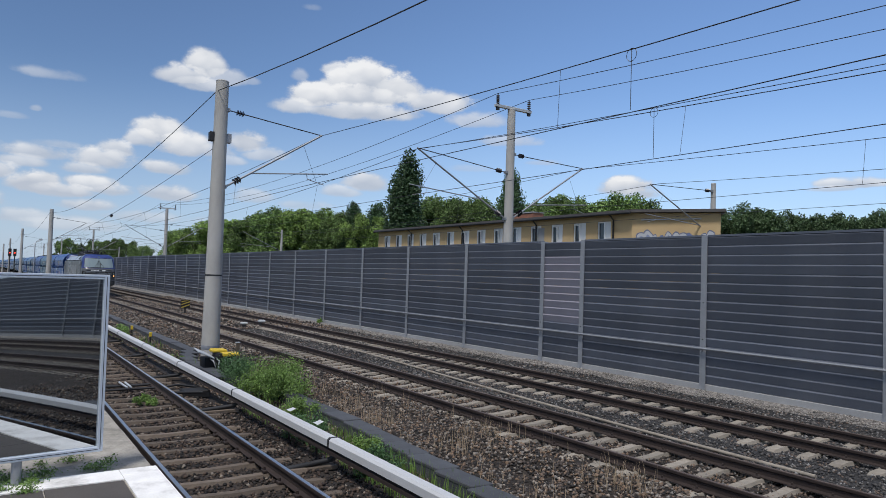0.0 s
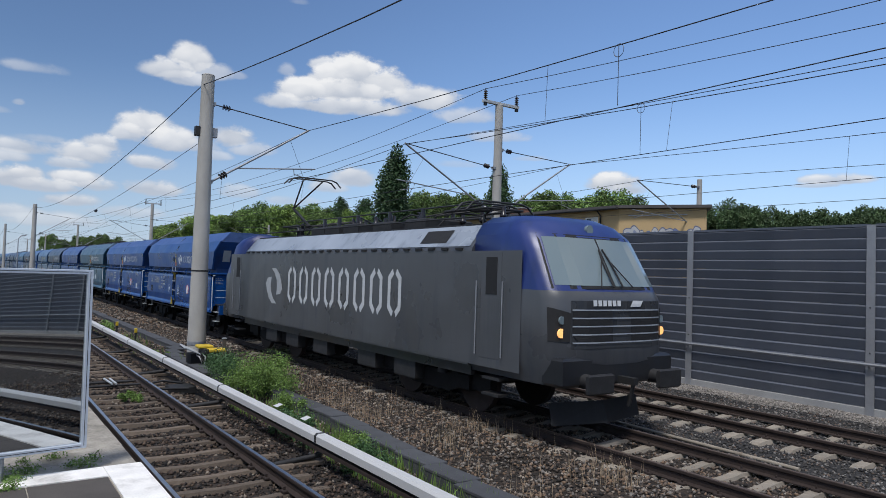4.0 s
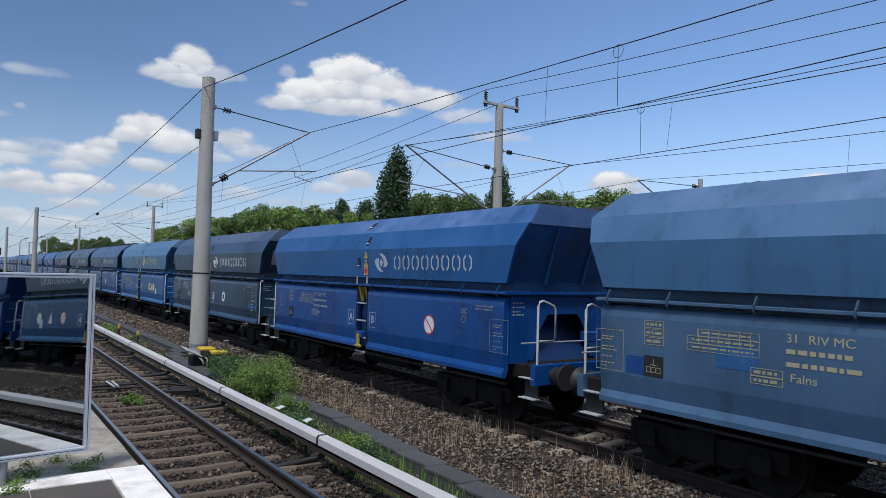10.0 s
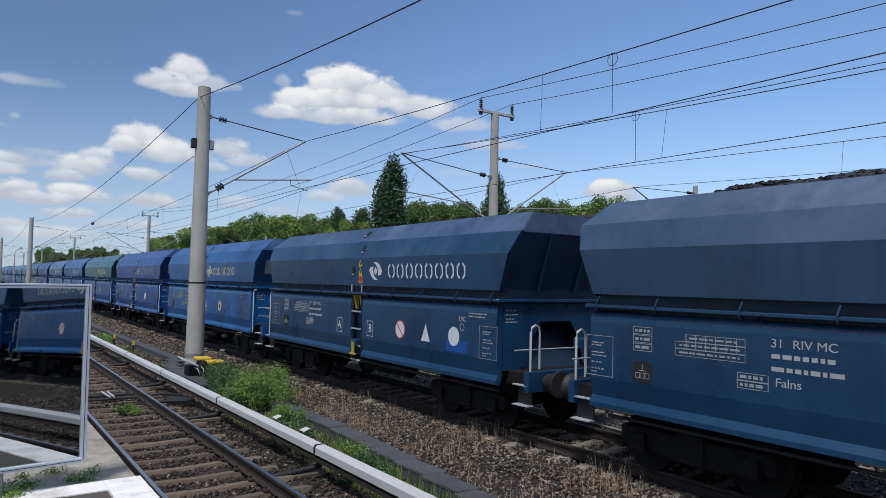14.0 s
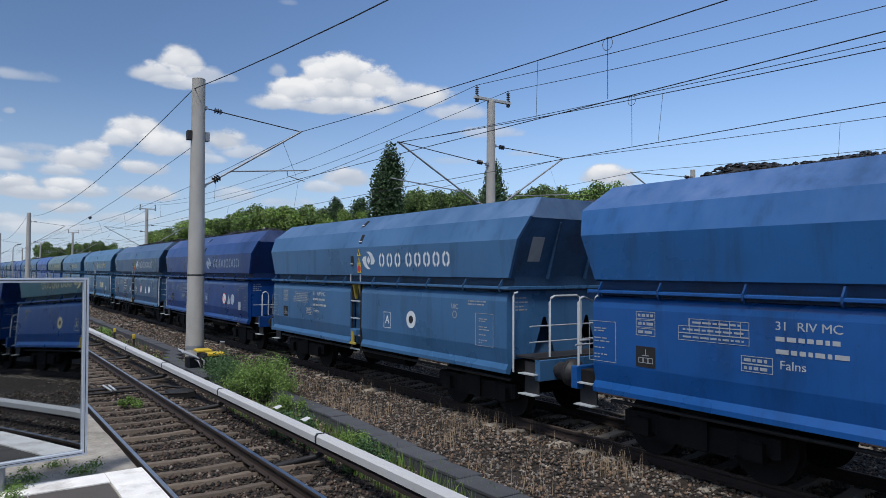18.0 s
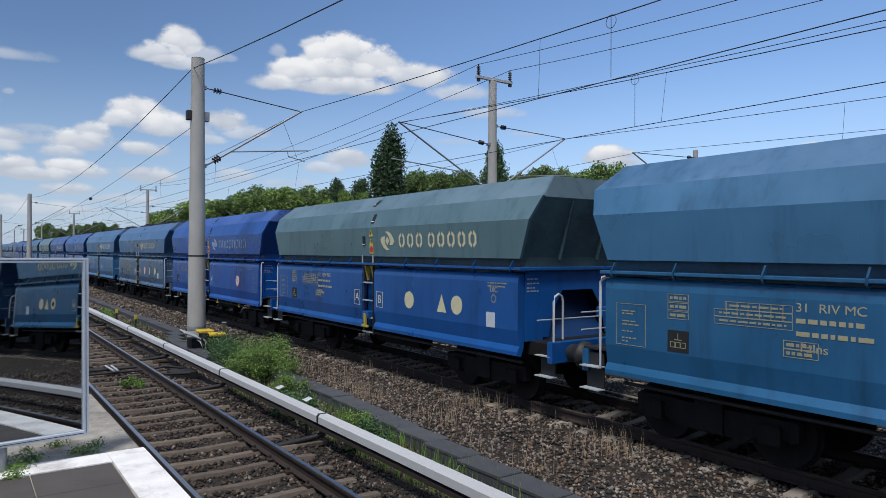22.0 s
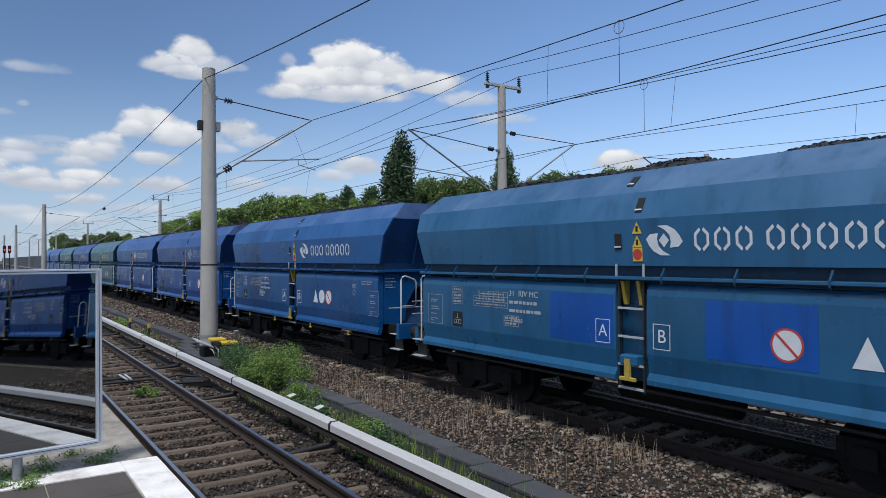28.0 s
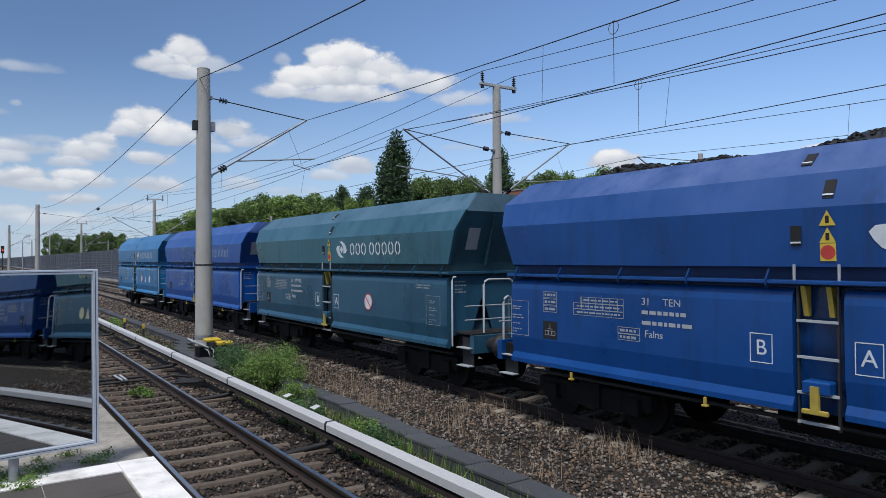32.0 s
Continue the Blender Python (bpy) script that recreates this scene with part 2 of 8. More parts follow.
def material(name, base, rough=0.7, metal=0.0, vary=0.25, scale=3.0, fine=40.0, bump=0.15, stretch=(1, 1, 1), dirt=None, dirt_amount=0.0,
             island=0.0, per_object=0.0, object_colour=False, spec=0.5, bump_dist=0.01):
    """A surface with variation at two sizes: broad stains and fine grain."""
    m = bpy.data.materials.new(name)
    m.use_nodes = True
    nt = m.node_tree
    N, L = nt.nodes.new, nt.links.new
    p = nt.nodes["Principled BSDF"]
    p.inputs["Roughness"].default_value = rough
    p.inputs["Metallic"].default_value = metal
    p.inputs["Specular IOR Level"].default_value = spec
    tc = N("ShaderNodeTexCoord")
    mp = N("ShaderNodeMapping")
    mp.inputs["Scale"].default_value = stretch
    L(tc.outputs["Object"], mp.inputs[0])
    big = N("ShaderNodeTexNoise")
    big.inputs["Scale"].default_value = scale
    big.inputs["Detail"].default_value = 5
    big.inputs["Roughness"].default_value = 0.6
    small = N("ShaderNodeTexNoise")
    small.inputs["Scale"].default_value = fine
    small.inputs["Detail"].default_value = 3
    L(mp.outputs[0], big.inputs[0])
    L(tc.outputs["Object"], small.inputs[0])
    add = N("ShaderNodeMath")
    add.operation = "MULTIPLY_ADD"
    L(small.outputs["Fac"], add.inputs[0])
    add.inputs[1].default_value = 0.5
    L(big.outputs["Fac"], add.inputs[2])
    ramp = N("ShaderNodeMapRange")
    L(add.outputs[0], ramp.inputs[0])
    ramp.inputs[1].default_value = 0.45
    ramp.inputs[2].default_value = 1.05
    ramp.inputs[3].default_value = 1 - vary
    ramp.inputs[4].default_value = 1 + vary
    value = ramp.outputs[0]
    for amount, node, socket in ((island, "ShaderNodeNewGeometry", "Random Per Island"), (per_object, "ShaderNodeObjectInfo", "Random")):
        if amount:
            g = N(node)
            r = N("ShaderNodeMapRange")
            L(g.outputs[socket], r.inputs[0])
            r.inputs[3].default_value = 1 - amount
            r.inputs[4].default_value = 1 + amount
            mul = N("ShaderNodeMath")
            mul.operation = "MULTIPLY"
            L(value, mul.inputs[0])
            L(r.outputs[0], mul.inputs[1])
            value = mul.outputs[0]
    col = N("ShaderNodeVectorMath")
    col.operation = "SCALE"
    if object_colour:
        info = N("ShaderNodeObjectInfo")
        L(info.outputs["Color"], col.inputs[0])
    else:
        col.inputs[0].default_value = base[:3]
    L(value, col.inputs["Scale"])
    colour = col.outputs[0]
    if dirt:
        dn = N("ShaderNodeTexNoise")
        dn.inputs["Scale"].default_value = scale * 0.45
        dn.inputs["Detail"].default_value = 8
        dn.inputs["Roughness"].default_value = 0.7
        L(mp.outputs[0], dn.inputs[0])
        dr = N("ShaderNodeMapRange")
        L(dn.outputs["Fac"], dr.inputs[0])
        dr.inputs[1].default_value = 0.5
        dr.inputs[2].default_value = 0.75
        dr.inputs[4].default_value = dirt_amount
        mx = N("ShaderNodeMix")
        mx.data_type = "RGBA"
        L(dr.outputs[0], mx.inputs[0])
        L(colour, mx.inputs[6])
        mx.inputs[7].default_value = (*dirt, 1)
        colour = mx.outputs[2]
    L(colour, p.inputs["Base Color"])
    if bump:
        bp = N("ShaderNodeBump")
        bp.inputs["Strength"].default_value = bump
        bp.inputs["Distance"].default_value = bump_dist
        L(add.outputs[0], bp.inputs["Height"])
        L(bp.outputs[0], p.inputs["Normal"])
    return m


def ballast_material(name, base):
    m = material(name, base, 0.95, vary=0.35, scale=0.35, fine=3, bump=0)
    nt = m.node_tree
    N, L = nt.nodes.new, nt.links.new
    p = nt.nodes["Principled BSDF"]
    src = p.inputs["Base Color"].links[0].from_socket
    tc = N("ShaderNodeTexCoord")
    vo = N("ShaderNodeTexVoronoi")
    vo.inputs["Scale"].default_value = 16
    L(tc.outputs["Object"], vo.inputs["Vector"])
    bw = N("ShaderNodeSeparateColor")
    L(vo.outputs["Color"], bw.inputs[0])
    mr = N("ShaderNodeMapRange")
    L(bw.outputs[0], mr.inputs[0])
    mr.inputs[3].default_value = 0.45
    mr.inputs[4].default_value = 1.75
    sc = N("ShaderNodeVectorMath")
    sc.operation = "SCALE"
    L(src, sc.inputs[0])
    L(mr.outputs[0], sc.inputs["Scale"])
    L(sc.outputs[0], p.inputs["Base Color"])
    bp = N("ShaderNodeBump")
    bp.inputs["Strength"].default_value = 0.9
    bp.inputs["Distance"].default_value = 0.03
    bp.invert = True
    L(vo.outputs["Distance"], bp.inputs["Height"])
    L(bp.outputs[0], p.inputs["Normal"])
    return m


def paint_material(name, dust, gloss=0.28, dust_colour=(0.28, 0.32, 0.34)):
    """Old glossy wagon paint in the object's own colour: streaks that run down, coal dust, chips and buckled sheet. A
    high dust value also paints skylight onto sloping sheets.
    """
    m = bpy.data.materials.new(name)
    m.use_nodes = True
    nt = m.node_tree
    N, L = nt.nodes.new, nt.links.new
    p = nt.nodes["Principled BSDF"]
    p.inputs["Specular IOR Level"].default_value = gloss
    info = N("ShaderNodeObjectInfo")
    tc = N("ShaderNodeTexCoord")
    move = N("ShaderNodeVectorMath")
    move.operation = "MULTIPLY_ADD"
    L(info.outputs["Random"], move.inputs[0])
    move.inputs[1].default_value = (0.0, 47.0, 0.0)
    L(tc.outputs["Object"], move.inputs[2])

    def noise(scale, detail, stretch, rough=0.6):
        mp = N("ShaderNodeMapping")
        mp.inputs["Scale"].default_value = stretch
        L(move.outputs[0], mp.inputs[0])
        n = N("ShaderNodeTexNoise")
        n.inputs["Scale"].default_value = scale
        n.inputs["Detail"].default_value = detail
        n.inputs["Roughness"].default_value = rough
        L(mp.outputs[0], n.inputs[0])
        return n.outputs["Fac"]

    def band(src, lo, hi, a, b):
        r = N("ShaderNodeMapRange")
        L(src, r.inputs[0])
        for i, v in enumerate((lo, hi, a, b)):
            r.inputs[i + 1].default_value = v
        return r.outputs[0]

    def blend(fac, a, b):
        x = N("ShaderNodeMix")
        x.data_type = "RGBA"
        L(fac, x.inputs[0])
        L(a, x.inputs[6])
        if isinstance(b, tuple):
            x.inputs[7].default_value = (*b, 1)
        else:
            L(b, x.inputs[7])
        return x.outputs[2]

    broad = noise(0.55, 4, (1, 1, 1))
    streak = noise(3.2, 5, (1, 1, 0.12), 0.65)
    grain = noise(26, 4, (1, 1, 1))
    spots = noise(7, 6, (1, 1, 0.7), 0.75)
    tone = N("ShaderNodeVectorMath")
    tone.operation = "SCALE"
    L(info.outputs["Color"], tone.inputs[0])
    L(band(broad, 0.3, 0.7, 0.84, 1.16), tone.inputs["Scale"])
    colour = blend(band(streak, 0.52, 0.78, 0.0, 0.5), tone.outputs[0], (0.009, 0.02, 0.04))
    colour = blend(band(spots, 0.66, 0.72, 0.0, 0.55), colour, (0.014, 0.014, 0.018))
    film = N("ShaderNodeMath")
    film.operation = "MULTIPLY"
    L(band(broad, 0.25, 0.7, 0.25, 1.0), film.inputs[0])
    L(band(streak, 0.3, 0.75, dust * 0.75, dust * 0.2), film.inputs[1])
    colour = blend(film.outputs[0], colour, dust_colour)
    colour = blend(band(grain, 0.64, 0.8, 0.0, 0.2), colour, (0.1, 0.13, 0.18))
    L(colour, p.inputs["Base Color"])
    L(band(broad, 0.3, 0.75, 0.22 + 0.25 * dust, 0.42 + 0.25 * dust), p.inputs["Roughness"])
    h = N("ShaderNodeMath")
    h.operation = "MULTIPLY_ADD"
    L(grain, h.inputs[0])
    h.inputs[1].default_value = 0.02
    L(noise(0.9, 2, (1, 1, 0.8)), h.inputs[2])
    bp = N("ShaderNodeBump")
    bp.inputs["Strength"].default_value = 0.35
    bp.inputs["Distance"].default_value = 0.06
    L(h.outputs[0], bp.inputs["Height"])
    L(bp.outputs[0], p.inputs["Normal"])
    return m


def stone_material(name, tones):
    """Broken stone: every piece takes one of the tones, with a little grain."""
    m = bpy.data.materials.new(name)
    m.use_nodes = True
    nt = m.node_tree
    N, L = nt.nodes.new, nt.links.new
    p = nt.nodes["Principled BSDF"]
    p.inputs["Roughness"].default_value = 0.85
    g = N("ShaderNodeNewGeometry")
    ramp = N("ShaderNodeValToRGB")
    ramp.color_ramp.interpolation = "CONSTANT"
    el = ramp.color_ramp.elements
    for i, (at, c) in enumerate(tones):
        e = el[i] if i < 2 else el.new(at)
        e.position = at
        e.color = (*c, 1)
    L(g.outputs["Random Per Island"], ramp.inputs[0])
    tc = N("ShaderNodeTexCoord")
    n = N("ShaderNodeTexNoise")
    n.inputs["Scale"].default_value = 0.7
    n.inputs["Detail"].default_value = 9
    n.inputs["Roughness"].default_value = 0.75
    L(tc.outputs["Object"], n.inputs[0])
    r = N("ShaderNodeMapRange")
    L(n.outputs["Fac"], r.inputs[0])
    r.inputs[1].default_value, r.inputs[2].default_value, r.inputs[3].default_value, r.inputs[4].default_value = 0.3, 0.7, 0.6, 1.4
    sc = N("ShaderNodeVectorMath")
    sc.operation = "SCALE"
    L(ramp.outputs[0], sc.inputs[0])
    L(r.outputs[0], sc.inputs["Scale"])
    L(sc.outputs[0], p.inputs["Base Color"])
    return m


M = {}
# Near-black ground: the shade between loose stones is put into its colour.
M["ballast"] = ballast_material("ballast", (0.022, 0.016, 0.012))
M["gravel_pale"] = ballast_material("pale_gravel", (0.17, 0.158, 0.145))
M["gravel_dark"] = ballast_material("grey_gravel", (0.026, 0.025, 0.025))
M["stone_grey"] = stone_material("grey_stone_chips", [(0.0, (0.03, 0.03, 0.031)), (0.3, (0.07, 0.066, 0.064)), (0.55, (0.11, 0.1, 0.092)), (0.75, (0.13, 0.095, 0.075)), (0.88, (0.22, 0.21, 0.2))])
M["stone_pale"] = material("pale_stone_chips", (0.23, 0.21, 0.19), 0.9, vary=0.25, scale=0.5, fine=60, bump=0, island=0.6)
M["stone"] = stone_material("stone_chips", [(0.0, (0.022, 0.019, 0.017)), (0.25, (0.06, 0.048, 0.04)), (0.45, (0.115, 0.085, 0.066)), (0.63, (0.17, 0.112, 0.074)), (0.78, (0.16, 0.145, 0.13)), (0.92, (0.27, 0.23, 0.19))])
M["stone_dark"] = stone_material("dark_stone_chips", [(0.0, (0.012, 0.01, 0.009)), (0.3, (0.032, 0.023, 0.019)), (0.55, (0.065, 0.043, 0.032)), (0.8, (0.1, 0.07, 0.05)), (0.95, (0.2, 0.17, 0.14))])
M["earth"] = material("earth", (0.09, 0.085, 0.05), 0.95, vary=0.4, scale=0.05, fine=2, bump=0.4, bump_dist=0.05, dirt=(0.05, 0.08, 0.025), dirt_amount=0.8)
M["concrete"] = material("concrete", (0.38, 0.37, 0.35), 0.85, vary=0.16, scale=1.8, fine=60, bump=0.2, stretch=(1, 1, 0.5), dirt=(0.2, 0.19, 0.165), dirt_amount=0.3)
M["sleeper"] = material("sleeper_concrete", (0.26, 0.23, 0.19), 0.9, vary=0.25, scale=4, fine=60, bump=0.3, per_object=0.2, dirt=(0.11, 0.075, 0.05), dirt_amount=0.8)
M["sleeper_dark"] = material("sleeper_stained", (0.125, 0.098, 0.076), 0.9, vary=0.35, scale=5, fine=50, bump=0.4, per_object=0.25)
M["rail_rust"] = material("rail_rust", (0.028, 0.018, 0.015), 0.8, vary=0.3, scale=6, fine=80, bump=0.2)
M["rail_top"] = material("rail_polished", (0.55, 0.55, 0.56), 0.28, metal=1.0, vary=0.1, scale=2, fine=30, bump=0.03, stretch=(1, 0.05, 1))
M["rail_top_dull"] = material("rail_dull", (0.16, 0.12, 0.1), 0.55, metal=0.6, vary=0.2, scale=2, fine=30, bump=0.05, stretch=(1, 0.05, 1))
M["wall_panel"] = material("wall_panel", (0.1, 0.113, 0.142), 0.42, vary=0.12, scale=0.8, fine=25, bump=0.04, per_object=0.2, metal=0.15, stretch=(1, 1, 0.4), dirt=(0.2, 0.2, 0.22), dirt_amount=0.3)
M["wall_panel_lilac"] = material("wall_panel_lilac", (0.25, 0.245, 0.29), 0.42, vary=0.1, scale=0.8, fine=25, bump=0.04, per_object=0.06, metal=0.15)
M["wall_post"] = material("galvanised_post", (0.3, 0.31, 0.33), 0.45, metal=0.4, vary=0.12, scale=3, fine=30, bump=0.05)
M["plinth"] = material("plinth_concrete", (0.3, 0.305, 0.31), 0.85, vary=0.15, scale=1.0, fine=40, bump=0.2)
M["steel"] = material("galvanised_steel", (0.3, 0.31, 0.33), 0.5, metal=0.5, vary=0.12, scale=6, fine=60, bump=0.05)
M["dark_steel"] = material("dark_steel", (0.03, 0.03, 0.032), 0.6, metal=0.3, vary=0.4, scale=5, fine=50, bump=0.2)
M["bogie"] = material("black_running_gear", (0.011, 0.01, 0.01), 0.8, metal=0.1, vary=0.4, scale=5, fine=50, bump=0.2, spec=0.25)
M["aluminium"] = material("aluminium_frame", (0.52, 0.57, 0.64), 0.4, metal=0.25, vary=0.08, scale=4, fine=40, bump=0.03)
M["black"] = material("black_rubber", (0.012, 0.012, 0.013), 0.7, vary=0.3, scale=8, fine=60, bump=0.1)
M["wire"] = material("overhead_wire", (0.05, 0.05, 0.055), 0.5, metal=0.5, vary=0.2, bump=0)
M["insulator"] = material("insulator_brown", (0.02, 0.018, 0.022), 0.25, vary=0.2, bump=0)
M["paint"] = paint_material("wagon_paint", 0.025, 0.5)
# Blotched dark paint: soot, plus shade painted onto hopper ends and recesses.
M["paint_shaded_sooty"] = material("shaded_sooty_paint", (1, 1, 1), 0.6, vary=0.3, scale=2, fine=20, bump=0.05, object_colour=True, dirt=(0.012, 0.012, 0.014), dirt_amount=0.85)
# Lighter films for sloping sheets: dust, plus skylight painted into the colour.
M["paint_lit_lean"] = paint_material("wagon_paint_lit_lean", 0.2, 0.6, (0.26, 0.31, 0.42))
M["paint_lit_lilac"] = paint_material("wagon_paint_lit_lilac", 0.5, 0.55, (0.27, 0.31, 0.44))
M["paint_dusty_lit"] = paint_material("wagon_paint_dusty_lit", 0.5, 0.55)
M["paint_greyed_lit"] = paint_material("wagon_paint_greyed_lit", 0.75, 0.5)
M["white"] = material("white_marking", (0.62, 0.64, 0.66), 0.6, vary=0.1, scale=4, fine=50, bump=0)
# Darker than the yellow paint: shade on the ladder brackets is in it.
M["yellow_dull"] = material("dull_yellow", (0.4, 0.3, 0.05), 0.6, vary=0.2, scale=6, fine=40, bump=0.05)
M["mark"] = material("marking", (0.6, 0.62, 0.62), 0.6, vary=0.1, scale=4, fine=50, bump=0, object_colour=True)
M["coal"] = material("coal", (0.012, 0.012, 0.013), 0.55, vary=0.4, scale=6, fine=40, bump=0.5, bump_dist=0.03, island=0.5)
M["yellow"] = material("yellow_paint", (0.6, 0.42, 0.03), 0.5, vary=0.15, scale=6, fine=40, bump=0.05, dirt=(0.2, 0.15, 0.06), dirt_amount=0.4)
M["handrail"] = material("handrail_white", (0.4, 0.43, 0.46), 0.45, vary=0.12, scale=5, fine=40, bump=0.02)
M["rail_grey"] = material("handrail_grey", (0.33, 0.36, 0.4), 0.45, vary=0.12, scale=5, fine=40, bump=0.02)
M["facade"] = material("facade_render", (0.5, 0.36, 0.19), 0.9, vary=0.1, scale=0.5, fine=20, bump=0.15, dirt=(0.3, 0.22, 0.13), dirt_amount=0.3)
M["roof_edge"] = material("roof_felt", (0.08, 0.075, 0.075), 0.85, vary=0.2, scale=1, fine=20, bump=0.1)
M["pvc"] = material("window_frame_white", (0.8, 0.8, 0.79), 0.4, vary=0.05, bump=0)
M["brick"] = material("chimney_brick", (0.25, 0.11, 0.07), 0.9, vary=0.3, scale=6, fine=40, bump=0.4)
M["leaf"] = material("poplar_leaves", (0.04, 0.085, 0.03), 0.65, vary=0.25, scale=0.4, fine=6, bump=0, island=0.35, per_object=0.15)
M["leaf_b"] = material("tree_leaves", (0.115, 0.185, 0.048), 0.65, vary=0.4, scale=0.3, fine=6, bump=0, island=0.6, per_object=0.3)
M["weed"] = material("weed_leaves", (0.13, 0.22, 0.045), 0.6, vary=0.25, scale=2, fine=20, bump=0, island=0.4)
M["dry_grass"] = material("dry_grass", (0.36, 0.275, 0.185), 0.85, vary=0.2, scale=3, fine=20, bump=0, island=0.3)
M["bark"] = material("bark", (0.09, 0.075, 0.06), 0.95, vary=0.3, scale=3, fine=20, bump=0.6, bump_dist=0.03)
M["platform"] = material("platform_concrete", (0.31, 0.285, 0.245), 0.9, vary=0.45, scale=4.5, fine=50, bump=0.6, dirt=(0.1, 0.095, 0.07), dirt_amount=0.8)
M["asphalt"] = material("asphalt_slab", (0.075, 0.066, 0.06), 0.92, vary=0.2, scale=2.5, fine=90, bump=0.3)
M["white_paint"] = material("white_edge_paint", (0.8, 0.78, 0.75), 0.8, vary=0.15, scale=5, fine=60, bump=0.15, dirt=(0.22, 0.2, 0.17), dirt_amount=0.7)
M["cover"] = material("third_rail_cover", (0.5, 0.51, 0.52), 0.55, vary=0.1, scale=1.5, fine=40, bump=0.05, stretch=(1, 0.2, 1), dirt=(0.4, 0.37, 0.33), dirt_amount=0.4)
M["trough"] = material("trough_concrete", (0.06, 0.064, 0.073), 0.85, vary=0.2, scale=3, fine=40, bump=0.2, per_object=0.15)


def mirror_material():
    m = bpy.data.materials.new("mirror_glass")
    m.use_nodes = True
    p = m.node_tree.nodes["Principled BSDF"]
    p.inputs["Base Color"].default_value = (0.5, 0.53, 0.55, 1)
    p.inputs["Metallic"].default_value = 1
    p.inputs["Roughness"].default_value = 0.015
    return m


def glass_material(name, tint=(0.02, 0.03, 0.035), rough=0.06, gloss=0.8):
    m = bpy.data.materials.new(name)
    m.use_nodes = True
    p = m.node_tree.nodes["Principled BSDF"]
    p.inputs["Base Color"].default_value = (*tint, 1)
    p.inputs["Roughness"].default_value = rough
    p.inputs["Specular IOR Level"].default_value = gloss
    return m


def glow(name, colour, strength):
    m = bpy.data.materials.new(name)
    m.use_nodes = True
    p = m.node_tree.nodes["Principled BSDF"]
    p.inputs["Base Color"].default_value = (*colour, 1)
    p.inputs["Emission Color"].default_value = (*colour, 1)
    p.inputs["Emission Strength"].default_value = strength
    return m


M["mirror"] = mirror_material()
M["pane"] = glass_material("window_pane", (0.05, 0.065, 0.08))
# Pale base colour stands in for sky mirrored in the glass.
M["windscreen"] = glass_material("windscreen", (0.17, 0.22, 0.24), 0.08, 0.5)
M["signal_red"] = glow("signal_red", (1.0, 0.06, 0.03), 1.0)
M["headlight"] = glow("headlight", (1.0, 0.48, 0.16), 0.75)

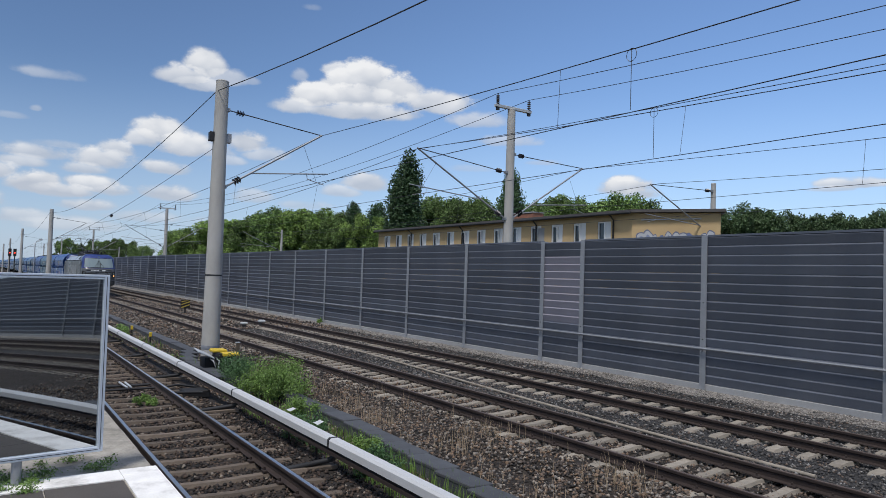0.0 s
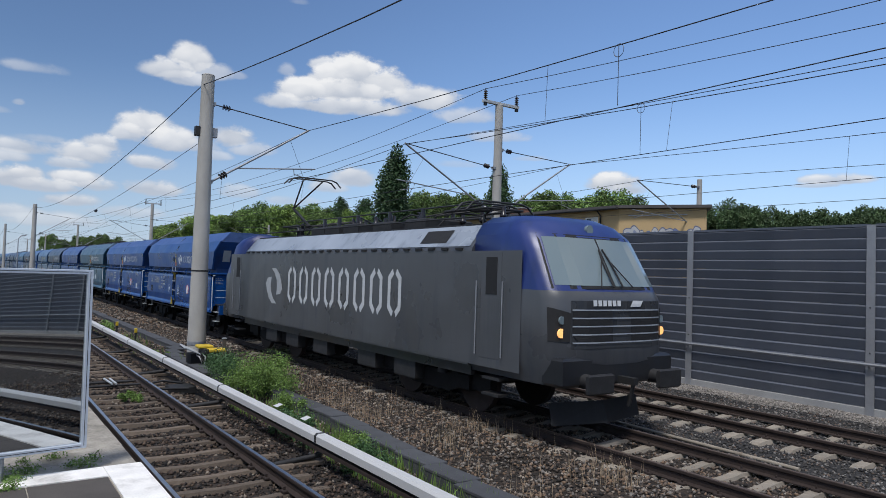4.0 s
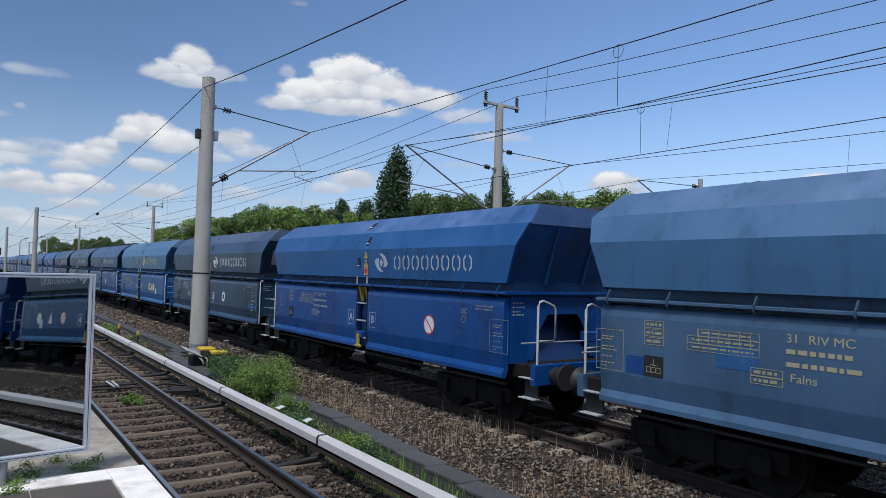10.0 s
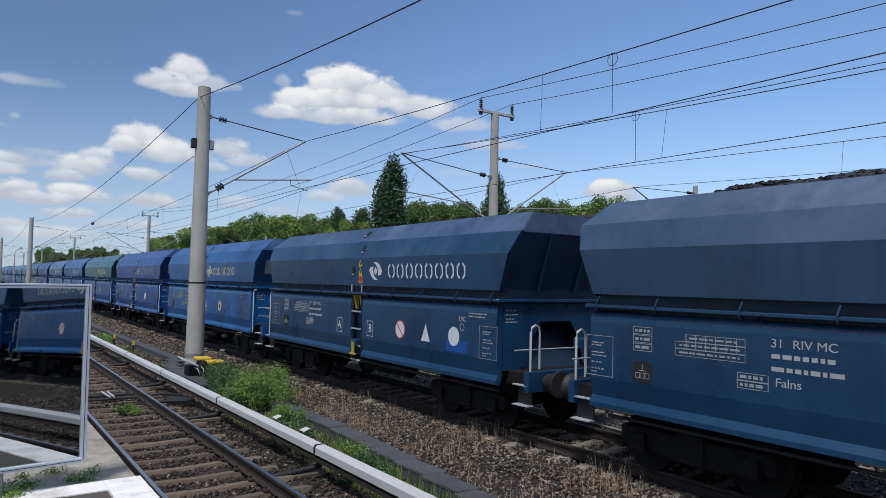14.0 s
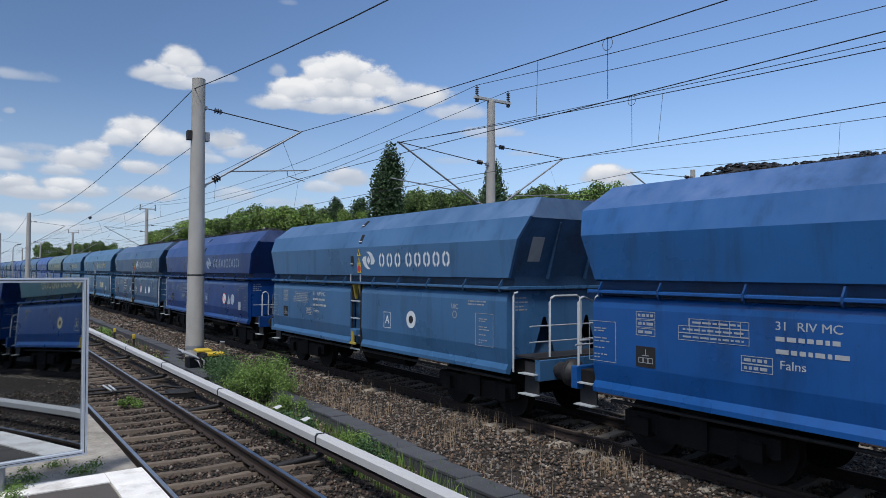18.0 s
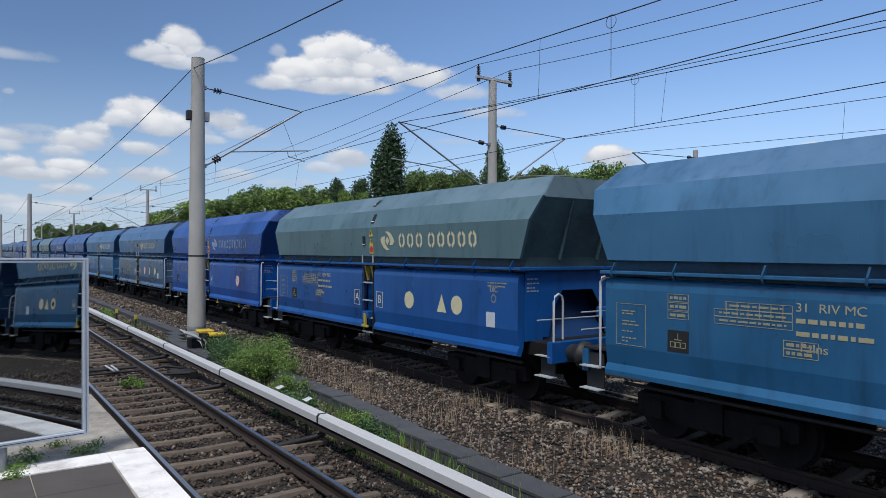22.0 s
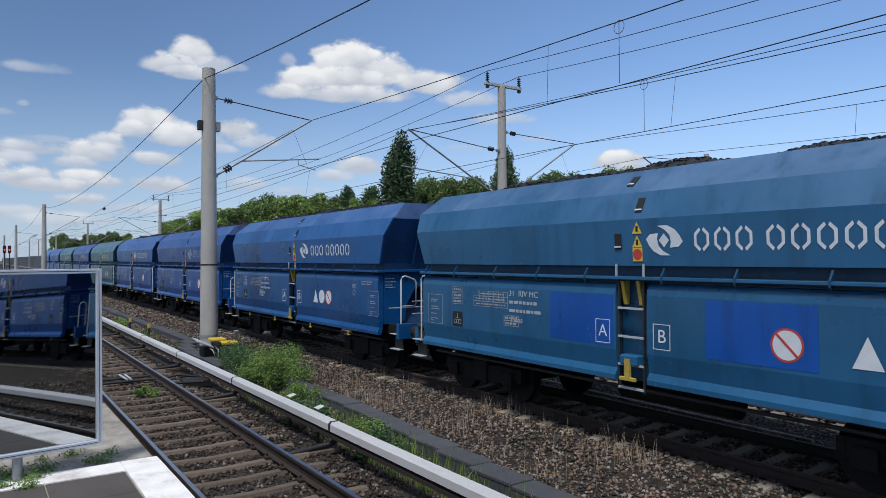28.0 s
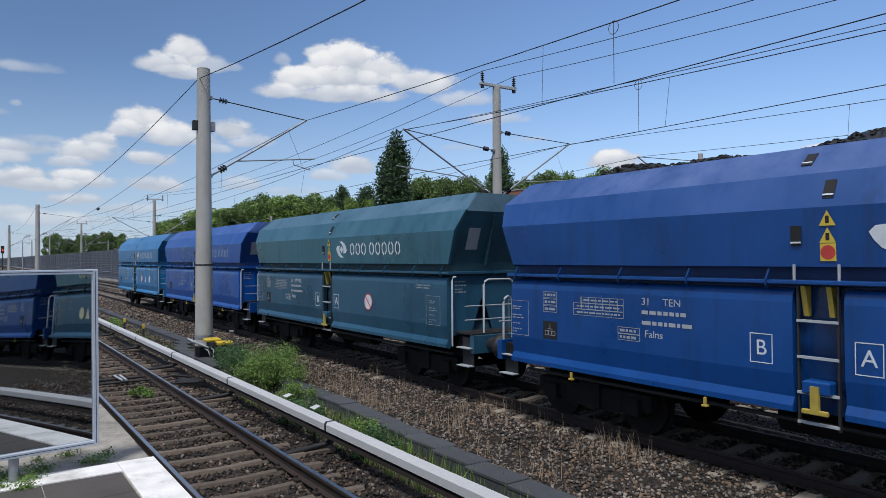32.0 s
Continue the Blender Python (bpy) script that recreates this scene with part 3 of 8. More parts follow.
# ---- shape helpers ----


class Shape:
    """Collects plain pieces of one mesh."""

    def __init__(self):
        self.v, self.f, self.smooth = [], [], []

    def add(self, verts, faces, smooth=False):
        o = len(self.v)
        self.v += [tuple(p) for p in verts]
        self.f += [tuple(o + i for i in q) for q in faces]
        self.smooth += [smooth] * len(faces)
        return self

    def box(self, x0, x1, y0, y1, z0, z1, c=0.0):
        """A box; c: chamfer of its upright and upper edges."""
        if c <= 0:
            v = [(x, y, z) for z in (z0, z1) for x, y in ((x0, y0), (x1, y0), (x1, y1), (x0, y1))]
            return self.add(v, [(3, 2, 1, 0), (4, 5, 6, 7), (0, 1, 5, 4), (1, 2, 6, 5), (2, 3, 7, 6), (3, 0, 4, 7)])
        rings = []
        for z, d in ((z0, c), (z0 + c, 0), (z1 - c, 0), (z1, c)):
            rings.append([(x0 + d, y0 + d, z), (x1 - d, y0 + d, z), (x1 - d, y1 - d, z), (x0 + d, y1 - d, z)])
        return self.loft(rings, closed=True, caps=True)

    def loft(self, rings, closed=True, caps=True, smooth=False):
        n = len(rings[0])
        v = [p for r in rings for p in r]
        f = []
        for k in range(len(rings) - 1):
            for i in range(n if closed else n - 1):
                j = (i + 1) % n
                f.append((k * n + i, k * n + j, (k + 1) * n + j, (k + 1) * n + i))
        self.add(v, f, smooth)
        if caps:
            m = len(self.v) - len(v)
            self.f += [tuple(m + i for i in reversed(range(n))), tuple(m + (len(rings) - 1) * n + i for i in range(n))]
            self.smooth += [False, False]
        return self

    def prism(self, poly, y0, y1, caps=True):
        """A profile (x, z), listed anticlockwise as seen from -y, drawn out along y."""
        return self.loft([[(x, y0, z) for x, z in poly], [(x, y1, z) for x, z in poly]], caps=caps)

    def tube(self, pts, r, n=6, caps=True):
        pts = [Vector(p) for p in pts]
        rings = []
        for i, p in enumerate(pts):
            d = (pts[min(i + 1, len(pts) - 1)] - pts[max(i - 1, 0)]).normalized()
            up = Vector((0, 0, 1)) if abs(d.z) < 0.9 else Vector((1, 0, 0))
            s = d.cross(up).normalized()
            t = s.cross(d)
            rr = r[i] if isinstance(r, (list, tuple)) else r
            rings.append([tuple(p + (s * math.cos(2 * math.pi * k / n) + t * math.sin(2 * math.pi * k / n)) * rr) for k in range(n)])
        return self.loft(rings, closed=True, caps=caps, smooth=n > 4)

    def wheel(self, c, axis, r, w, n=20):
        a = {"x": Vector((w / 2, 0, 0)), "y": Vector((0, w / 2, 0)), "z": Vector((0, 0, w / 2))}[axis]
        return self.tube([Vector(c) - a, Vector(c) + a], r, n)

    def mesh(self, name, bevel=0.0):
        me = bpy.data.meshes.new(name)
        me.from_pydata(self.v, [], self.f)
        me.polygons.foreach_set("use_smooth", self.smooth)
        bm = bmesh.new()
        bm.from_mesh(me)
        bmesh.ops.remove_doubles(bm, verts=bm.verts, dist=1e-5)
        bmesh.ops.recalc_face_normals(bm, faces=bm.faces)
        if bevel:
            bmesh.ops.bevel(bm, geom=[e for e in bm.edges if len(e.link_faces) == 2 and e.calc_face_angle(0) > 0.6], offset=bevel, segments=1, affect="EDGES", clamp_overlap=True)
        for e in bm.edges:
            if any(not q.smooth for q in e.link_faces):
                e.smooth = False
        bm.to_mesh(me)
        bm.free()
        return me


def put(name, me, mat, parent=None, label="", at=None, colour=None):
    """Links a mesh (or Shape) as one object, under its thing if it has one."""
    if isinstance(me, Shape):
        me = me.mesh(name)
    if mat is not None and not me.materials:
        me.materials.append(M[mat] if isinstance(mat, str) else mat)
    ob = new(name, me)
    if parent is not None:
        ob.parent = parent
    if at is not None:
        ob.matrix_basis = at
    if colour is not None:
        ob.color = (*colour[:3], 1)
    if label:
        tagged(ob, label)
    return ob


def thing(name, label, category, group="", kind="", at=None):
    ob = new(name)
    ob.empty_display_size = 0.2
    if at is not None:
        ob.matrix_basis = at
    return tagged(ob, label, category, group, kind)


def raw(name, verts, faces, mat):
    me = bpy.data.meshes.new(name)
    me.from_pydata(verts, [], faces)
    me.materials.append(M[mat])
    return me


def glyph(text, size, name="letter"):
    """Flat letters, standing in the x-z plane's mirror (seen from -x): made by the built-in font."""
    cu = bpy.data.curves.new(name, "FONT")
    cu.body, cu.size, cu.align_x, cu.align_y = text, size, "CENTER", "CENTER"
    cu.extrude = 0.002
    tmp = new(name, cu)
    bpy.context.view_layer.update()
    me = bpy.data.meshes.new_from_object(tmp.evaluated_get(bpy.context.evaluated_depsgraph_get()))
    bpy.data.objects.remove(tmp)
    bpy.data.curves.remove(cu)
    # text plane (x right, y up) to a wall seen from -x: right is -y, up is z
    me.transform(Matrix(((0, 0, -1, 0), (-1, 0, 0, 0), (0, 1, 0, 0), (0, 0, 0, 1))))
    return me

# ---- the ground ----
TRACKS = {"near": 3.03, "a": 9.69, "b": 13.75}


def ground_height(x):
    pts = ((-3000, -0.3), (-40, -0.3), (-3, -0.4), (1.3, -0.45), (1.6, -0.235), (4.4, -0.225), (5.3, -0.36), (6.2, -0.34), (7.4, -0.3), (8.1, -0.205), (8.72, -0.185),
           (8.95, -0.24), (11.0, -0.235), (11.4, -0.25), (11.8, -0.27), (12.3, -0.225), (15.1, -0.22), (15.7, -0.3), (16.5, -0.34), (17.1, -0.26), (17.8, -0.24), (20, -0.28), (60, -0.3), (3000, -0.3))
    for (x0, z0), (x1, z1) in zip(pts, pts[1:]):
        if x <= x1:
            return z0 + (z1 - z0) * (x - x0) / (x1 - x0)
    return -0.3


def build_ground():
    xs = [-3000, -600, -200, -80, -40, -12, -3, 1.3, 1.45, 1.6, 2.2, 3, 3.8, 4.5, 5.3, 5.8, 6.2, 6.8, 7.4, 8.05, 8.4, 8.72, 8.95, 9.5, 10, 10.6, 11.3, 11.8, 12.3, 13, 14.0, 14.6, 15.1, 15.7, 16.2, 16.6, 17.0, 17.4, 17.8, 18.3, 20, 30, 60, 120, 300, 900, 3000]
    ys = [-3000, -900, -500, -200, -60, -20] + [i * 0.5 for i in range(0, 90)] + [46, 55, 70, 90, 130, 200, 300, 500, 900, 1700, 3000]
    v = []
    for y in ys:
        for x in xs:
            lift = 0.0
            if 1.7 < x < 17.6 and -1 < y < 46:
                lift = 0.045 * (noise.noise(Vector((x * 1.1, y * 0.9, 0.3))) - 0.35)
            z = ground_height(x)
            v.append((x, y, z + lift))
    n = len(xs)
    f = [(j * n + i, j * n + i + 1, (j + 1) * n + i + 1, (j + 1) * n + i) for j in range(len(ys) - 1) for i in range(n - 1)]
    me = raw("ground", v, f, "ballast")
    for key in ("earth", "gravel_pale", "gravel_dark"):
        me.materials.append(M[key])
    for p in me.polygons:
        if p.center.x > 18.2 or p.center.x < -3:
            p.material_index = 1
        elif 17.0 < p.center.x < 18.2:
            p.material_index = 2
        elif 11.2 < p.center.x < 17.0:
            p.material_index = 3
    ob = new("ground", me)
    tagged(ob, "brown ballast bed that runs out into scrubby earth", "ground", kind="structure")


def build_stones(name, label, mat, zones, seed, grow=1.0):
    """Loose stones on the stretch nearest to the platform; zones: x0, x1, y0, y1, stones a square metre."""
    rng = np.random.default_rng(seed)
    base = np.array([(1, 0, 0), (0, 1, 0), (-1, 0, 0), (0, -1, 0), (0, 0, 1), (0, 0, -1)], float)
    tri = np.array([(0, 1, 4), (1, 2, 4), (2, 3, 4), (3, 0, 4), (1, 0, 5), (2, 1, 5), (3, 2, 5), (0, 3, 5)])
    c = []
    for x0, x1, y0, y1, d in zones:
        k = int((x1 - x0) * (y1 - y0) * d)
        c.append(np.column_stack([rng.uniform(x0, x1, k), rng.uniform(y0, y1, k)]))
    c = np.vstack(c)
    gz = np.array([ground_height(x) for x in c[:, 0]])
    lift = np.array([0.045 * (noise.noise(Vector((x * 1.1, y * 0.9, 0.3))) - 0.35) for x, y in c])
    n = len(c)
    size = grow * rng.uniform(0.018, 0.045, n) * np.where(c[:, 1] > 16, 1.25, 1.0)
    shape = base[None] * (rng.uniform(0.6, 1.25, (n, 6, 1))) * size[:, None, None] * np.array([1, 1, 0.75])
    shape += rng.normal(0, 0.16, (n, 6, 3)) * size[:, None, None]
    ang = rng.uniform(0, 6.28, n)
    tilt = rng.uniform(-0.6, 0.6, n)
    ct, st = np.cos(tilt)[:, None], np.sin(tilt)[:, None]
    x, z = shape[..., 0] * ct - shape[..., 2] * st, shape[..., 0] * st + shape[..., 2] * ct
    ca, sa = np.cos(ang)[:, None], np.sin(ang)[:, None]
    X, Y = x * ca - shape[..., 1] * sa, x * sa + shape[..., 1] * ca
    v = np.stack([X + c[:, :1], Y + c[:, 1:2], z + (gz + lift + size * 0.35)[:, None]], -1).reshape(-1, 3)
    f = (tri[None] + 6 * np.arange(n)[:, None, None]).reshape(-1, 3)
    me = bpy.data.meshes.new(name)
    me.vertices.add(len(v))
    me.vertices.foreach_set("co", v.ravel())
    me.loops.add(f.size)
    me.loops.foreach_set("vertex_index", f.ravel())
    me.polygons.add(len(f))
    me.polygons.foreach_set("loop_start", np.arange(0, f.size, 3))
    me.update(calc_edges=True)
    me.validate()
    me.materials.append(M[mat])
    tagged(new(name, me), label, "gravel", kind="stuff")


def rail_profile(cx, z=0.0):
    """Half-outline of a flat-bottomed rail: head, web, foot."""
    h = [(-0.075, -0.172), (0.075, -0.172), (0.075, -0.16), (0.012, -0.14), (0.009, -0.06), (0.034, -0.042), (0.036, -0.006), (0.03, 0.0), (-0.03, 0.0), (-0.036, -0.006), (-0.034, -0.042), (-0.009, -0.06), (-0.012, -0.14), (-0.075, -0.16)]
    return [(cx + x, z + y) for x, y in h]


def sleeper_mesh(name, mat, dark=False):
    s = Shape()
    hw, top = 1.3, -0.182
    if dark:
        s.loft([[(x, -0.12, top - 0.15), (x, 0.12, top - 0.15), (x, 0.06, z), (x, -0.06, z)] for x, z in ((-1.3, top - 0.01), (-1.0, top - 0.002), (-0.5, top - 0.006), (0, top - 0.022), (0.5, top - 0.006), (1.0, top - 0.002), (1.3, top - 0.01))], closed=True, caps=True)
    else:
        prof = [(-1.3, top - 0.05, 0.1), (-1.2, top - 0.012, 0.095), (-0.95, top + 0.004, 0.09), (-0.55, top + 0.004, 0.085), (-0.3, top - 0.025, 0.08), (0, top - 0.034, 0.078), (0.3, top - 0.025, 0.08), (0.55, top + 0.004, 0.085), (0.95, top + 0.004, 0.09), (1.2, top - 0.012, 0.095), (1.3, top - 0.05, 0.1)]
        s.loft([[(x, -w - 0.06, top - 0.16), (x, w + 0.06, top - 0.16), (x, w, z), (x, -w, z)] for x, z, w in prof], closed=True, caps=True)
    me = s.mesh(name)
    me.materials.append(M[mat])
    # clips and bolts that hold the rails
    clips = Shape()
    for r in (-0.7535, 0.7535):
        for side in (-1, 1):
            clips.box(r + side * 0.115 - 0.035, r + side * 0.115 + 0.035, -0.06, 0.06, top, top + 0.045, 0.01)
            clips.tube([(r + side * 0.115, 0, top + 0.04), (r + side * 0.115, 0, top + 0.085)], 0.018, 6)
    me.materials.append(M["rail_rust"])
    n0 = len(me.polygons)
    bm = bmesh.new()
    bm.from_mesh(me)
    bm.from_mesh(clips.mesh(name + "_clips"))
    bm.faces.ensure_lookup_table()
    for k in range(n0, len(bm.faces)):
        bm.faces[k].material_index = 1
    bm.to_mesh(me)
    bm.free()
    return me


def build_tracks():
    y0, y1 = -640.0, 760.0
    for key, cx in TRACKS.items():
        dark = key == "near"
        label = {"near": "platform track with dark stained sleepers and shiny rails", "a": "main line track on pale concrete sleepers carrying the coal train",
                 "b": "second main line track on pale concrete sleepers beside the noise barrier"}[key]
        tr = thing("railway_track", label, "track", kind="structure")
        for r in (-0.7535, 0.7535):
            body = Shape().prism(rail_profile(cx + r), y0, y1)
            rail = put("rail", body, "rail_rust", tr, "rusty steel rail")
            top = Shape().box(cx + r - 0.027, cx + r + 0.027, y0, y1, 0.0, 0.0035)
            put("running_surface", top, "rail_top" if dark else "rail_top_dull", rail, "polished rail head")
        step = 0.65 if dark else 0.6
        me = sleeper_mesh("sleeper", "sleeper_dark" if dark else "sleeper", dark)
        phase = {"near": 6.2, "a": 10.55, "b": 10.4}[key]
        near0, near1 = (4.0, 44.0) if dark else (-12.0, 52.0)
        rest = []
        k = int((y0 - phase) / step)
        while phase + k * step < y1:
            y = phase + k * step + (random.uniform(-0.02, 0.02))
            k += 1
            if near0 < y < near1:
                put("sleeper", me, None, tr, at=pose(cx, y, 0, 0, 0, random.uniform(-0.6, 0.6)))
            elif -160 < y < 330:
                rest.append(y)
        s = Shape()
        for y in rest:
            s.add([(cx + x, y + d, z) for x, d, z in ((-1.3, -0.13, -0.36), (1.3, -0.13, -0.36), (1.3, -0.13, -0.186), (-1.3, -0.13, -0.186), (-1.3, 0.13, -0.36), (1.3, 0.13, -0.36), (1.3, 0.13, -0.186), (-1.3, 0.13, -0.186))],
                  [(0, 1, 2, 3), (3, 2, 6, 7), (5, 4, 7, 6)])
        far = raw("sleeper_run", s.v, s.f, "sleeper_dark" if dark else "sleeper")
        tagged(put("sleeper_run", far, None, tr, "row of distant sleepers"), kind="stuff")


CASSETTES, CASSETTE_H, WALL_FOOT = 16, 4.34 / 16, -0.06


def cassette_profile(z):
    """A face that leans out upwards and a sloping ledge over it."""
    h = CASSETTE_H
    return [(-0.03, z + 0.002), (-0.036, z + 0.012), (-0.086, z + h - 0.046), (-0.086, z + h - 0.038), (-0.034, z + h - 0.008), (-0.026, z + h - 0.002)]


def wall_panel_mesh(width):
    """A far bay of stacked cassettes, 16 high."""
    s = Shape()
    prof = []
    for i in range(CASSETTES):
        prof += cassette_profile(WALL_FOOT + i * CASSETTE_H)
    outline = prof + [(0.05, WALL_FOOT + 4.34), (0.05, WALL_FOOT)]
    s.loft([[(x, y, z) for x, z in outline] for y in (-width / 2, width / 2)], closed=True, caps=False)
    return s.mesh("wall_panel")


def cassette_mesh(width):
    outline = cassette_profile(0) + [(0.05, CASSETTE_H - 0.002), (0.05, 0.002)]
    return Shape().loft([[(x, y, z) for x, z in outline] for y in (-width / 2, width / 2)], closed=True, caps=True).mesh("cassette")


def build_barrier():
    P, X = 5.0, 17.94
    wall = thing("noise_barrier_wall", "grey ribbed metal noise barrier with galvanised posts", "noise barrier", kind="structure")
    post = Shape()
    for x in (-0.09, 0.07):
        post.box(x, x + 0.02, -0.1, 0.1, -0.6, 4.31)
    post.box(-0.07, 0.07, -0.012, 0.012, -0.6, 4.31)
    post_me = post.mesh("post")
    bolt = Shape().wheel((-0.1, 0, 0), "x", 0.018, 0.02, 6).mesh("bolt")
    long_panel = wall_panel_mesh(4 * P - 0.03)
    panel, one, one_small = wall_panel_mesh(P - 0.03), cassette_mesh(P - 0.03), cassette_mesh(P * 0.42 - 0.03)
    one_lilac = one_small.copy()
    cap = Shape().box(-0.075, 0.075, -P / 2 + 0.08, P / 2 - 0.08, 4.275, 4.335).mesh("cap")
    plinth = Shape().box(-0.085, 0.07, -P / 2 + 0.02, P / 2 - 0.02, -0.6, -0.07, 0.01).mesh("plinth")
    posts = [19.8 + P * i for i in range(0, 40)] + [19.8 + P * (40 + 4 * i) for i in range(0, 24)] + [17.7 - P * i for i in range(0, 12)] + [17.7 - P * (12 + 4 * i) for i in range(0, 9)]
    posts.sort()
    for y0, y1 in zip(posts, posts[1:]):
        narrow = y1 - y0 < 3
        y = (y0 + y1) / 2
        if 3 < y < 80:
            for i in range(CASSETTES):
                lilac = narrow and 4 < i < 14
                put("cassette", (one_lilac if lilac else one_small) if narrow else one, "wall_panel_lilac" if lilac else "wall_panel", wall, "lilac-grey cassette" if lilac else "", at=pose(X, y, WALL_FOOT + i * CASSETTE_H))
        else:
            put("wall_panel", panel if y1 - y0 < 6 else long_panel, "wall_panel", wall, at=pose(X, y, 0))
        if narrow:
            put("plinth", plinth, "plinth", wall, at=pose(X, y, 0) @ Matrix.Diagonal((1, 0.42, 1, 1)))
        else:
            put("plinth", plinth, "plinth", wall, at=pose(X, y, 0) @ Matrix.Diagonal((1, (y1 - y0) / P, 1, 1)))
            if y < 120:
                put("cap", cap, "wall_panel", wall, at=pose(X, y, 0))
    for y in posts:
        po = put("post", post_me, "wall_post", wall, at=pose(X - 0.02, y, 0))
        if -10 < y < 40:
            for z in (1.24, 2.32):
                put("bolt", bolt, "dark_steel", po, at=pose(0, 0, z))
    put("handrail", Shape().tube([(X - 0.2, -200, 0.972), (X - 0.2, 600, 0.972)], 0.034, 8), "steel", wall, "long galvanised tube rail")
    hold = Shape().box(-0.2, -0.08, -0.02, 0.02, 0.9, 0.95).mesh("rail_bracket")
    for y in posts:
        if -10 < y < 70:
            put("rail_bracket", hold, "steel", wall, at=pose(X, y, 0))


def build_platform():
    pl = thing("platform", "old concrete station platform with white painted edge", "platform", kind="structure")
    put("slab", Shape().box(-7.0, 1.40, -260, 16.0, -0.4, 0.935), "platform", pl)
    # broken nosing of the edge
    s = Shape()
    rng = random.Random(3)
    y = -40.0
    while y < 16:
        l = rng.uniform(0.5, 1.3)
        d = 0.03 if y < 6.6 else rng.uniform(-0.05, 0.06)
        s.box(1.1, 1.45 + d, y, y + l - 0.008, 0.55, 0.938 - rng.uniform(0, 0.012), 0.012)
        y += l
    tagged(put("edge_stone_row", s, "platform", pl, "weathered edge stones"), kind="stuff")
    # painted band and paving, each a thin layer above the slab
    put("white_line", Shape().box(1.15, 1.47, -60, 6.97, 0.936, 0.952), "white_paint", pl, "worn white painted edge strip")
    put("white_cross_line", Shape().box(-2.5, 1.146, 6.65, 6.97, 0.936, 0.951), "white_paint", pl, "worn white painted end line")
    for i in range(5):
        for j in range(9):
            x1 = 1.135 - i * 0.62
            y1 = 6.63 - j * 0.62
            put("paving_slab", Shape().box(x1 - 0.61, x1, y1 - 0.61, y1, 0.936, 0.948, 0.004), "asphalt", pl)


TWIST = -0.006   # the glass is slightly warped


def build_mirror():
    """The train driver's mirror on its stand, slightly hollow."""
    az, el = radians(7.3), radians(1.57)
    mi = thing("platform_mirror", "large rectangular driver's mirror in an aluminium frame on a stand", "mirror")
    mi.matrix_basis = Matrix.Translation((0.235, 6.875, 1.945)) @ pose(0, 0, 0, -math.degrees(el), 0, math.degrees(az))
    w, h = 0.73, 0.765
    n = 16
    kx, kz = 0.0108, 0.0086
    v, f = [], []
    for j in range(n + 1):
        for i in range(n + 1):
            x, z = -w + 2 * w * i / n, -h + 2 * h * j / n
            v.append((x, -(kx * (x - 0.185) ** 2 + kz * z * z) / 2 + TWIST * x * z, z))
    for j in range(n):
        for i in range(n):
            k = j * (n + 1) + i
            f.append((k, k + 1, k + n + 2, k + n + 1))
    me = raw("mirror_glass", v, f, "mirror")
    me.polygons.foreach_set("use_smooth", [True] * len(f))
    put("mirror_glass", me, None, mi, "dusty mirror glass")
    for name, args in (("frame_top", (-w - 0.03, w + 0.03, h - 0.012, h + 0.03)), ("frame_bottom", (-w - 0.03, w + 0.03, -h - 0.03, -h + 0.012)),
                       ("frame_side", (w - 0.012, w + 0.03, -h - 0.03, h + 0.03)), ("frame_side", (-w - 0.03, -w + 0.012, -h - 0.03, h + 0.03))):
        x0, x1, z0, z1 = args
        fr = Shape().box(x0, x1, -0.035 if "side" in name else -0.033, 0.04, z0, z1, 0.004)
        # the groove along the frame
        put(name, fr, "aluminium", mi)
        if "side" in name:
            put("frame_groove", Shape().box(x0 + 0.017, x0 + 0.022, -0.0365, -0.034, z0 + 0.02, z1 - 0.02), "dark_steel", mi)
        else:
            put("frame_groove", Shape().box(x0 + 0.02, x1 - 0.02, -0.0345, -0.032, z0 + 0.018, z0 + 0.023), "dark_steel", mi)
    put("back_plate", Shape().box(-w, w, 0.012, 0.03, -h, h), "dark_steel", mi)
    for x in (-0.45, 0.1):
        put("stand_leg", Shape().tube([(x, 0.02, -h - 0.02), (x, 0.02, -1.03)], 0.04, 10), "steel", mi)
        put("foot_plate", Shape().box(x - 0.11, x + 0.11, -0.09, 0.13, -1.018, -1.0), "steel", mi)


build_ground()
build_platform()
build_mirror()

# ---- the coal wagons ----
HALF, PITCH = 5.66, 13.4
UNEVEN = 0.15   # the ladder stands off the middle, farther from the brake platform
BLUE, VIVID, PETROL, SLATE, DARK = (0.001, 0.055, 0.235), (0.001, 0.068, 0.32), (0.02, 0.083, 0.145), (0.007, 0.062, 0.16), (0.017, 0.052, 0.108)
TEAL, LIGHT, STEEL, SAGE, CERUL, GREEN = (0.014, 0.1, 0.22), (0.01, 0.16, 0.38), (0.04, 0.125, 0.265), (0.085, 0.16, 0.18), (0.003, 0.083, 0.265), (0.03, 0.12, 0.165)
INDIGO = (0.006, 0.043, 0.108)
DUSK, HAZE, NAVY = (0.028, 0.12, 0.262), (0.05, 0.11, 0.205), (0.024, 0.08, 0.175)
MID, AQUA = (0.001, 0.066, 0.22), (0.038, 0.145, 0.275)
INKY, DENIM = (0.002, 0.04, 0.19), (0.004, 0.075, 0.28)
PALE, DIM, CREAM = (0.62, 0.66, 0.7), (0.36, 0.43, 0.52), (0.6, 0.56, 0.36)
